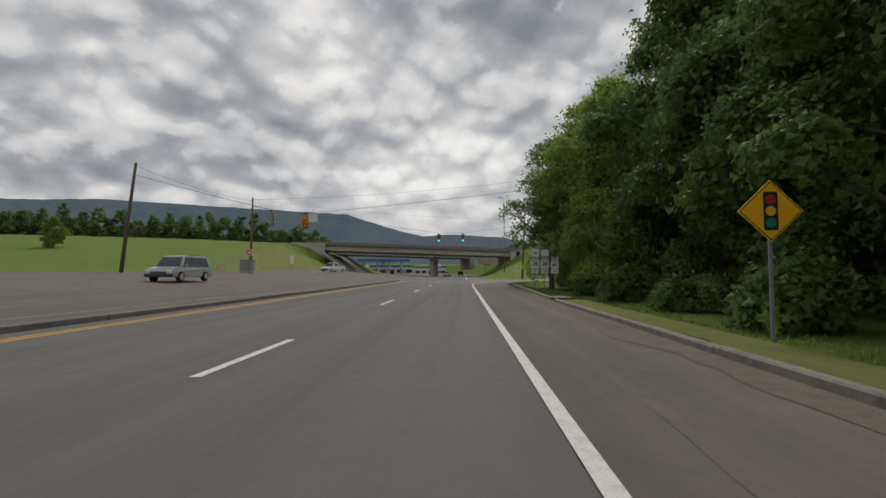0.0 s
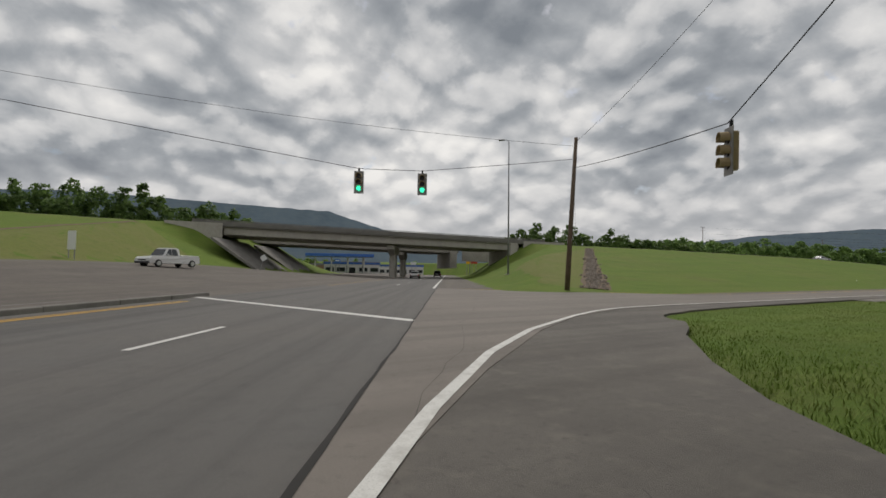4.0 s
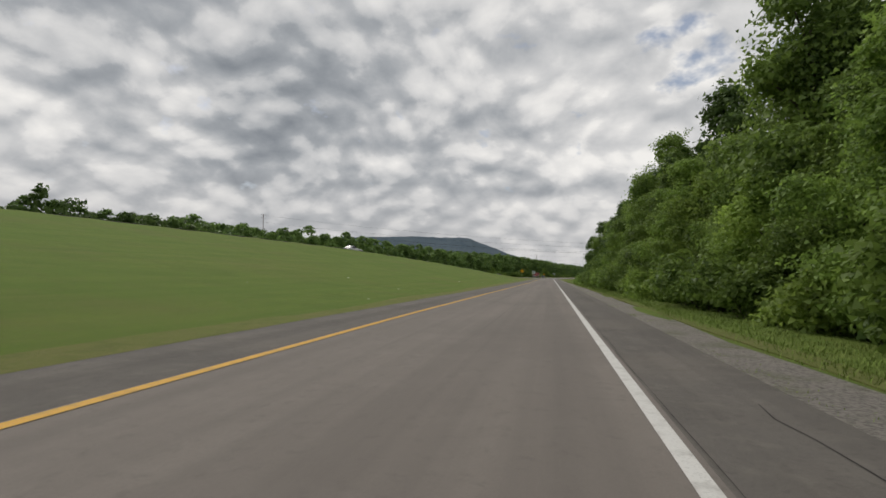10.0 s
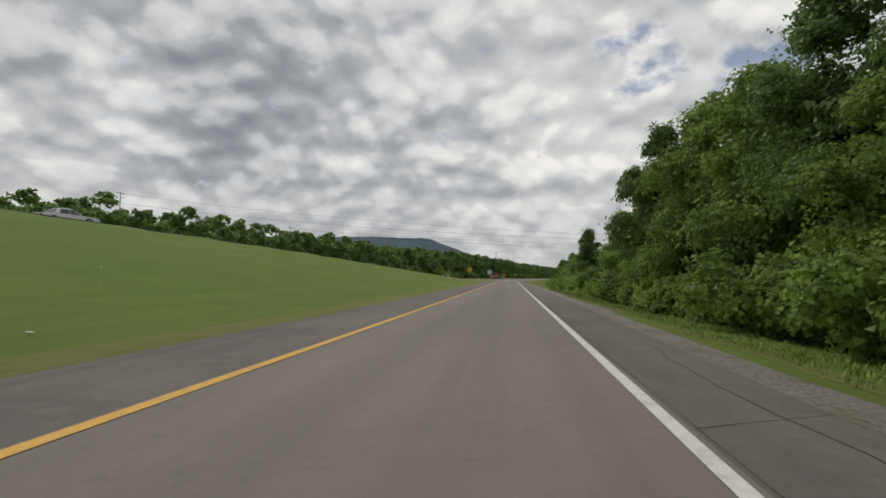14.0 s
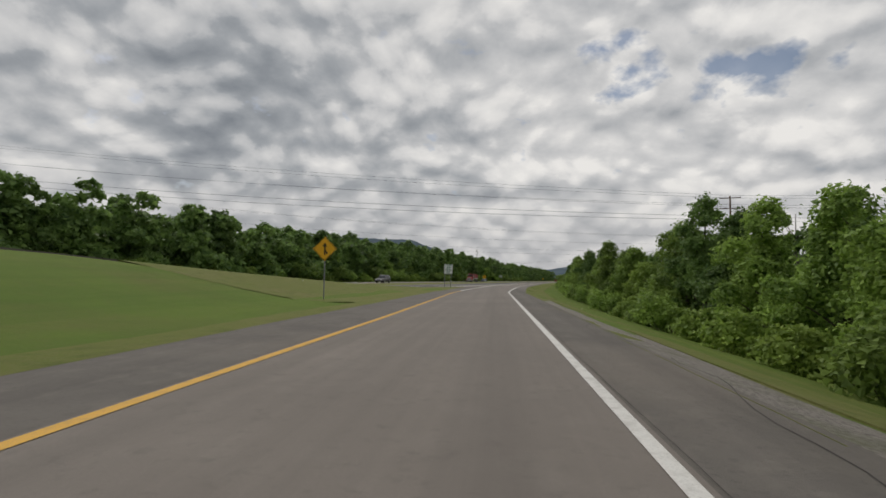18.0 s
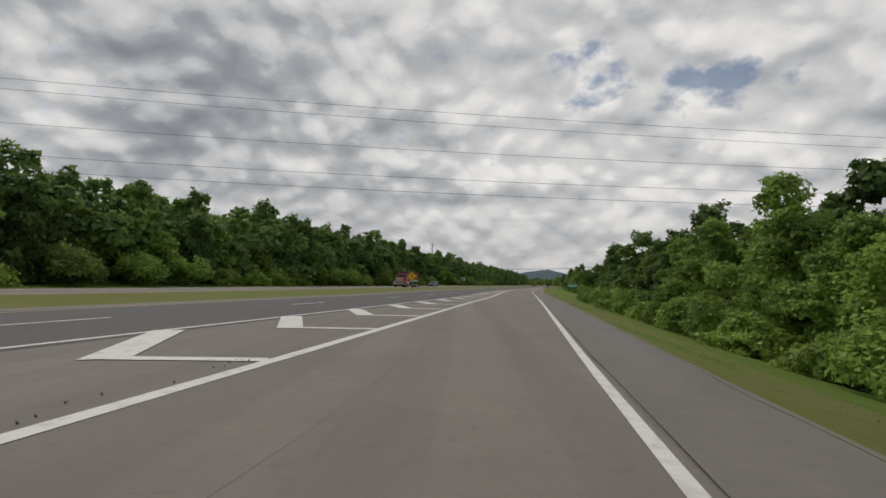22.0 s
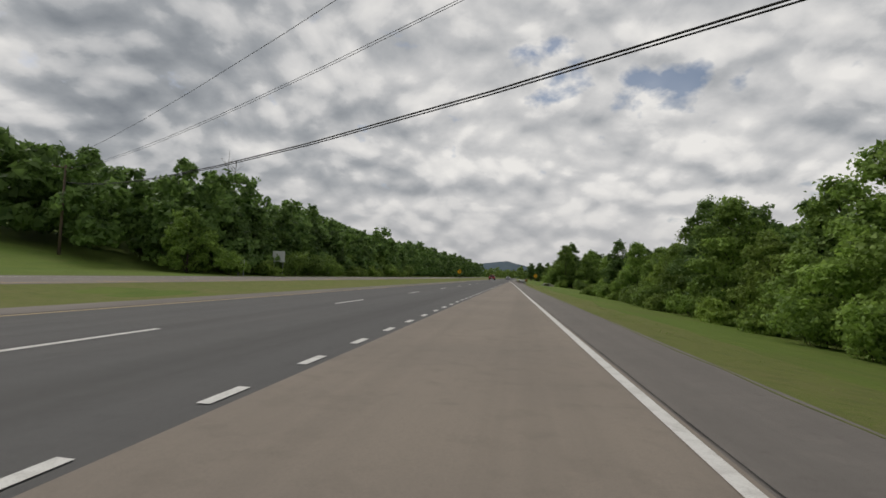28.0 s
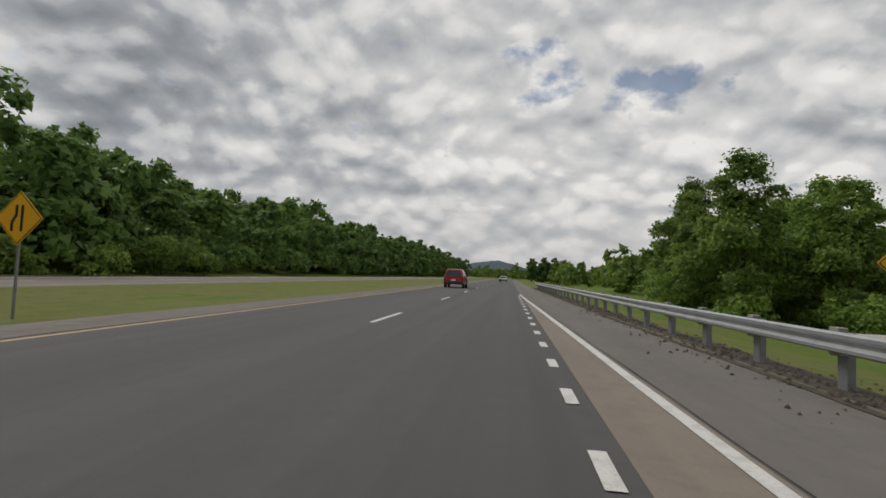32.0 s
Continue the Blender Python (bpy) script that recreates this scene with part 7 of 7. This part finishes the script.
line_pole(*P1, TOP + 13.6, "tall wooden power pole with two crossarms among trees", radians(-15))
line_pole(*P2, T2 + 0.6, "tall wooden power pole at the forest edge", radians(70), 1)
line_pole(-128, 214, TOP + 27, "tall wooden power pole in the forest", radians(70))
for k, (o, za, zb) in enumerate(((-1.2, 26.5, 13.5), (1.2, 26.5, 13.5), (-1.2, 23.4, 12.2), (1.2, 23.4, 12.2), (0.2, 20.6, 10.7), (0.3, 19.6, 10.2))):
    a = (-128 + o * 0.36, 214 + o * 0.93, TOP + za)
    b = (P1[0] + o * 0.36, P1[1] + o * 0.93, TOP + zb)
    wire("power_line", a, b, 1.7 + 0.15 * (k % 3), "thin black power line across the ramp", 0.013 if k < 4 else 0.022)
    wire("power_line", b, (96, 190 + o, TOP + zb - 2), 1.0, "thin black power line above the trees", 0.013)
S1, S2 = (47.0, 270.0), (-92.0, 262.0)
line_pole(*S1, TOP + 12.4, "wooden power pole behind the trees below the merge", radians(80))
line_pole(*S2, TOP + 20.5, "wooden power pole in the forest", radians(80))
for k, (o, za, zb) in enumerate(((-1.2, 20.0, 12.2), (1.2, 20.0, 12.2), (0.6, 16.5, 10.4), (0.3, 13.6, 8.6), (0.3, 12.4, 7.6))):
    wire("power_line", (S2[0], S2[1] + o, TOP + za), (S1[0], S1[1] + o, TOP + zb), 1.6, "thin black power line across the ramp", 0.013)
# a second line further along
F1, F2 = (54.0, 379.7), (-20.9, 439.6)
z1 = Z(*F1)
flood = empty("floodlight_pole", pose(*F1, z1), "tall grey pole with three floodlights behind trees", "floodlight pole")
h1 = TOP + 9.4 - z1
part("pole", tube([(0, 0, -0.3), (0, 0, h1 * 0.5), (0, 0, h1)], [0.19, 0.16, 0.12], 10), GREY_WOOD, flood, smooth_faces=True)
part("crossarm", block(1.9, 0.1, 0.1, (0, 0, h1 - 0.9), 0.01), STEEL_POST, flood)
for x, dz in ((-0.75, -0.85), (0.75, -0.85), (0.0, -0.05)):
    lamp = part("floodlight", block(0.55, 0.35, 0.45, (x, -0.2, h1 + dz), 0.06), STEEL_POST, flood)
    part("lens", block(0.45, 0.02, 0.34, (x, -0.385, h1 + dz + 0.05), 0.01), LAMP_CLEAR, lamp)
pale = empty("utility_pole", pose(F1[0] - 4.4, F1[1] - 2, Z(F1[0] - 4.4, F1[1] - 2)), "short pale wooden pole in the grass", "utility pole")
part("pole", tube([(0, 0, -0.3), (0.05, 0, 3.6), (0.08, 0, 7.0)], [0.17, 0.15, 0.12], 9), GREY_WOOD, pale, smooth_faces=True)
line_pole(*F2, TOP + 12.6, "wooden power pole with a crossarm before the forest", radians(40), 1)
line_pole(70, 345, TOP + 14.6, "tall wooden power pole behind the trees", radians(40), 1)
for za, zb, r, o, sag in ((10.9, 10.6, 0.028, 0.0, 4.5), (10.8, 10.52, 0.022, 0.0, 4.5), (14.5, 12.5, 0.012, -1.0, 3.1), (14.5, 12.5, 0.012, 1.0, 3.1), (13.9, 12.3, 0.012, 0.3, 3.4)):
    wire("power_line", (70 + o, 345 + o, TOP + za), (F2[0] + o, F2[1] + o, TOP + zb), sag, "black overhead cable across the highway", r)
wire("power_line", (F1[0], F1[1], TOP + 9.2), (70, 345, TOP + 10.5), 0.3, "thin black cable to the floodlights", 0.012)

# ---- small white sign on the far bank ----
board(-44.0, -44.1, PHI, 0.75, 1.7, 1.9, SIGN_WHITE, "small white notice board on the grass bank", 0)
rt = sign_root(-52.2, -25.9, PHI + 0.2, "white diamond panel on the bridge slope", 0.25)
post(rt, 0, -0.3, 1.9)
panel("face", rt, diamond(0.95), SIGN_WHITE, (0, 1.75))

plate_ = empty("street_name_sign", Matrix.Translation((2.6, -53.9, 6.55)) @ Matrix.Rotation(PHI + 0.2, 4, "Z"), "grey square sign hanging from the span wire", "sign")
panel("face", plate_, rounded(0.85, 0.85, 0.03), SIGN_WHITE, (0, 0))
part("hanger", block(0.04, 0.04, 0.5, (0, 0.02, 0.3), 0.004), CABLE, plate_)

# ---- petrol station and shops beyond the overpass ----
BLUE_FASCIA = material("blue_fascia", (0.045, 0.13, 0.42), 0.5, [(0.5, 0.45, 0.7, (0.06, 0.16, 0.46), 0.5)])
SHOP_WHITE = material("shop_wall_white", (0.58, 0.57, 0.54), 0.8, [(0.8, 0.45, 0.7, (0.5, 0.49, 0.46), 0.5)])
SHOP_BRICK = material("shop_wall_brown", (0.24, 0.15, 0.10), 0.85, [(2, 0.45, 0.7, (0.19, 0.12, 0.085), 0.6)])
SHOP_ROOF = material("shop_roof_grey", (0.20, 0.20, 0.205), 0.8, [(1, 0.45, 0.7, (0.15, 0.15, 0.155), 0.6)])
SHOP_RED = material("shop_sign_red", (0.42, 0.05, 0.03), 0.6)


def shop(a, l, w, d, h, mat, label, z=0.0, yaw=0.0, bays=5):
    x, y = W(a, l)
    root = empty("shop_building", Matrix.Translation((x, y, z)) @ Matrix.Rotation(PHI + yaw, 4, "Z"), label, "building")
    part("wall", block(w, d, h, (0, d / 2, -0.5), 0.03), mat, root)
    part("roof", block(w + 0.5, d + 0.5, 0.35, (0, d / 2, h - 0.5), 0.04), SHOP_ROOF, root)
    part("fascia", block(w + 0.3, 0.25, 0.8, (0, -0.1, h - 1.15), 0.03), SHOP_ROOF if mat is not SHOP_WHITE else BLUE_FASCIA, root)
    for i in range(bays):
        xx = -w / 2 + w * (i + 0.5) / bays
        if i == bays // 2:
            part("door", block(w / bays * 0.55, 0.08, 2.1, (xx, -0.03, 0), 0.02), GLASS, root)
        else:
            win = part("window", block(w / bays * 0.78, 0.08, 1.5, (xx, -0.03, 0.6), 0.02), STEEL_POST, root)
            part("pane", block(w / bays * 0.70, 0.04, 1.36, (xx, -0.08, 0.67), 0.01), GLASS, win)
    return root


STATION = (134, -36)
canopy = empty("station_canopy", Matrix.Translation((*W(*STATION), 1.6)) @ Matrix.Rotation(PHI + 0.25, 4, "Z"), "petrol station canopy with a blue fascia on white columns", "canopy")
part("roof", block(22, 9, 0.5, (0, 0, 4.6), 0.03), SHOP_WHITE, canopy)
for yy in (-4.55, 4.55):
    part("fascia", block(22.2, 0.12, 1.0, (0, yy, 4.5), 0.02), BLUE_FASCIA, canopy)
for xx in (-11.05, 11.05):
    part("fascia", block(0.12, 9.0, 1.0, (xx, 0, 4.5), 0.02), BLUE_FASCIA, canopy)
for xx in (-8, -2.7, 2.7, 8):
    for yy in (-2.5, 2.5):
        part("column", block(0.4, 0.4, 6.6, (xx, yy, -2.0), 0.03), SHOP_WHITE, canopy)
    part("pump", block(0.8, 0.5, 3.3, (xx, 0, -1.7), 0.04), CABINET, canopy)
shop(146, -34, 20, 10, 4.4, SHOP_WHITE, "low white petrol station shop with windows", 0.6, 0.25)
shop(205, -22, 22, 12, 4.8, SHOP_WHITE, "low white shop building with a flat roof", 0.3, 0.1, 6)
shop(235, -62, 26, 14, 5.4, SHOP_BRICK, "low brown shop building with a flat roof", 0.3, 0.0, 7)
shop(250, 16, 18, 12, 4.6, SHOP_BRICK, "low brown shop building beside the road", 0.2, 0.3, 5)
shop(190, 26, 14, 10, 4.2, SHOP_WHITE, "small white shop building beside the road", 0.2, 0.4, 4)


def shop_sign(a, l, h, w, hh, mat, label):
    root = empty("shop_sign", Matrix.Translation((*W(a, l), 0.1)) @ Matrix.Rotation(PHI, 4, "Z"), label, "sign")
    for x in (-w * 0.3, w * 0.3):
        part("post", block(0.16, 0.16, h, (x, 0.12, -0.2), 0.02), STEEL_POST, root)
    p_ = part("panel", block(w, 0.25, hh, (0, 0, h - hh), 0.04), mat, root)
    part("writing_bar", block(w * 0.7, 0.03, hh * 0.2, (0, -0.14, h - hh * 0.5), 0.01), SIGN_WHITE, p_)


shop_sign(140, 10, 6.0, 2.2, 1.6, SHOP_RED, "red shop sign on two posts")
shop_sign(165, 9, 7.0, 1.8, 2.2, SIGN_YELLOW, "yellow shop sign on two posts")
shop_sign(122, -34, 5.0, 1.8, 1.3, BLUE_FASCIA, "blue shop sign on two posts")
shop_sign(178, -14, 5.5, 2.4, 1.2, SIGN_WHITE, "white shop sign on two posts")

# ---- lone tree on the bank, bare trees ----
for x, y, s in ((-66.0, -82.4, 0.55), (-30, -62, 0.0)):
    if s:
        plant(NEAR, x, y, s, "lone tree on the bank")


def bare_tree(x, y, h, label, seed):
    rng = random.Random(seed)
    root = empty("bare_tree", pose(x, y, Z(x, y)), label, "tree")
    bm = tube([(0, 0, -0.3), (0.1, 0, h * 0.5), (0.2, 0.1, h)], [h * 0.014, h * 0.009, 0.015], 7)
    part("trunk", bm, GREY_WOOD, root)
    for i in range(14):
        u = rng.uniform(0.4, 0.95)
        a = rng.uniform(0, 6.28)
        ln = h * rng.uniform(0.12, 0.26) * (1.2 - u)
        s = Vector((0.2 * u, 0.1 * u, h * u))
        e = s + Vector((math.cos(a) * ln, math.sin(a) * ln, ln * 1.1))
        part("limb", tube([s, s.lerp(e, 0.5) + Vector((0, 0, -0.05 * ln)), e], [0.05, 0.035, 0.012], 5), GREY_WOOD, root)
    return root


bare_tree(hx(470) - 52, 470, 21, "bare grey dead tree above the forest", 3)
bare_tree(hx(474) - 53, 474, 20, "bare grey dead tree above the forest", 4)
bare_tree(shoulder_edge(288) + 12, 288, 9.5, "bare grey dead tree among the bushes", 5)
bare_tree(shoulder_edge(172) + 12, 172, 7.5, "bare grey dead tree among the bushes", 6)

# ---- soil path and dry grass on the banks ----
PATH_LINE = [Vector((-16.0, -58.4)), Vector((-23.0, -58.9)), Vector((-33.8, -57.8)), Vector((-47.2, -53.1)), Vector((-63.8, -46.9)), Vector((-82.0, -38.3))]


def along(points, u):
    k = min(int(u * (len(points) - 1)), len(points) - 2)
    return points[k].lerp(points[k + 1], u * (len(points) - 1) - k)


def bank_patch(name, upper, lower, mat, label, category, n=60, m=12, lift=0.05):
    """A strip of ground between two lines, lying on the slope."""
    vs = []
    for i in range(n + 1):
        p_, q_ = upper(i / n), lower(i / n)
        for k in range(m + 1):
            w = p_.lerp(q_, k / m)
            vs.append((w.x, w.y, gz(w.x, w.y) + (lift if 0 < k < m and 0 < i < n else 0.0)))
    fs = [(i * (m + 1) + k, i * (m + 1) + k + 1, (i + 1) * (m + 1) + k + 1, (i + 1) * (m + 1) + k) for i in range(n) for k in range(m)]
    return tagged(obj(name, vs, fs, mat, smooth_faces=True), label, category, kind="structure")


def path_side(width, seed):
    return lambda u: along(PATH_LINE, u) + Vector((0.25, -0.97)) * (width * (0.75 + 0.5 * noise.noise((u * 14, seed, 1))))


bank_patch("soil_path", path_side(-0.55, 1), path_side(0.55, 2), SOIL, "worn brown soil path up the grass bank", "path", 90, 4, 0.1)
bank_patch("dry_bank_far", lambda u: along(PATH_LINE, u) + Vector((0.1, 0.8)), lambda u: Vector(W(-18 + 52 * u, -31.2 - 0.8 * noise.noise((u * 9, 2, 5)))), DRY_GRASS, "dry olive grass on the bank before the overpass", "ground")
bank_patch("dry_bank_near", lambda u: DITCH_FOOT.lerp(DITCH_TOP, u * 0.97) - DITCH_SIDE * (1.0 + 0.5 * noise.noise((u * 12, 6, 1))), lambda u: Vector(W(5 + 31 * u, 8.0 + 2.0 * u + 0.9 * noise.noise((u * 8, 3, 3)))), DRY_GRASS, "dry olive grass between the ditch and the overpass", "ground")

# ---- grass tufts and litter near the road ----
tuft_rng = np.random.default_rng(9)


def tufts(name, places, label, height, mat=BLADE):
    """Many bent blades of grass."""
    vs, fs = [], []
    for x, y in places:
        if on_pavement(x, y):
            continue
        z = max(gz(x, y), Z(x, y) - 0.1)
        for k in range(7):
            a = tuft_rng.uniform(0, 6.28)
            h = height * tuft_rng.uniform(0.5, 1.3)
            w = 0.005 + 0.04 * h
            bx, by = x + tuft_rng.normal() * 0.14, y + tuft_rng.normal() * 0.14
            ux, uy = math.cos(a), math.sin(a)
            lean = h * tuft_rng.uniform(0.2, 1.1)
            n = len(vs)
            vs += [(bx - uy * w, by + ux * w, z), (bx + uy * w, by - ux * w, z), (bx + ux * lean * 0.4 + uy * w * 0.7, by + uy * lean * 0.4 - ux * w * 0.7, z + h * 0.6), (bx + ux * lean * 0.4 - uy * w * 0.7, by + uy * lean * 0.4 + ux * w * 0.7, z + h * 0.6), (bx + ux * lean, by + uy * lean, z + h)]
            fs += [(n, n + 1, n + 2, n + 3), (n + 3, n + 2, n + 4)]
    return tagged(obj(name, vs, fs, mat), label, "grass", kind="stuff")


places = []
short = []
for i in range(6000):
    y = tuft_rng.uniform(-10, 128)
    places.append((shoulder_edge(y) + 1.3 + abs(tuft_rng.normal()) * 1.5, y))
for i in range(5000):
    x, y = tuft_rng.uniform(1.6, 9.5), tuft_rng.uniform(-33, -9)
    if not inside(x, y, TURN_OUT):
        short.append((x, y))
for i in range(5000):
    a = tuft_rng.uniform(-86, -18)
    places.append(W(a, 3.9 + abs(tuft_rng.normal()) * 1.6))
tufts("grass_tufts", places, "loose tufts of green grass under the trees", 0.085)
for i in range(7000):
    y = tuft_rng.uniform(200, 470)
    short.append((shoulder_edge(y) + 0.02 + abs(tuft_rng.normal()) * 0.9, y))
tufts("mown_tufts", short, "short mown grass tufts along the verges", 0.03)
# weeds along the edge of the shoulder and in the joint of the gore
edge_weeds = []
for i in range(900):
    y = 20 + 100 * tuft_rng.random()
    if noise.noise((y * 0.35, 4, 9)) > -0.1:
        edge_weeds.append((shoulder_edge(y) + 0.06 + tuft_rng.normal() * 0.07, y))
tufts("edge_weeds", edge_weeds, "low weeds along the edge of the asphalt shoulder", 0.06)
weeds = []
for i in range(160):
    y = tuft_rng.uniform(196, 240)
    weeds.append((left_line(y) - 0.25 - abs(tuft_rng.normal()) * 0.12, y))
vs, fs = [], []
for x, y in weeds:
    for k in range(5):
        a, h = tuft_rng.uniform(0, 6.28), 0.035 * tuft_rng.uniform(0.4, 1.3)
        ux, uy, w, z, n = math.cos(a), math.sin(a), 0.012, Z(x, y) + 0.015, len(vs)
        vs += [(x - uy * w, y + ux * w, z), (x + uy * w, y - ux * w, z), (x + ux * h * 0.6, y + uy * h * 0.6, z + h)]
        fs.append((n, n + 1, n + 2))
tagged(obj("joint_weeds", vs, fs, BLADE), "small weeds in the pavement joint", "weeds", kind="stuff")
LITTER = material("paper_litter", (0.7, 0.7, 0.68), 0.8)
lit_rng = random.Random(31)
litter = []
for i in range(26):
    y = lit_rng.uniform(10, 205)
    litter.append((ramp_left_edge(y) - lit_rng.uniform(0.6, 12), y))
for i in range(6):
    y = lit_rng.uniform(120, 420)
    litter.append((shoulder_edge(y) + lit_rng.uniform(0.3, 3), y))
for x, y in litter:
    s = lit_rng.uniform(0.03, 0.075)
    z = gz(x, y) + 0.03
    bm = bmesh.new()
    bmesh.ops.create_icosphere(bm, subdivisions=1, radius=s)
    for v in bm.verts:
        v.co = Vector((v.co.x * lit_rng.uniform(0.6, 1.4), v.co.y * lit_rng.uniform(0.6, 1.4), v.co.z * 0.4 * lit_rng.uniform(0.3, 1)))
    ob = part("litter", bm, LITTER)
    ob.location = (x, y, z + s * 0.15)
    tagged(ob, "crumpled white paper litter on the grass", "litter", "litter")
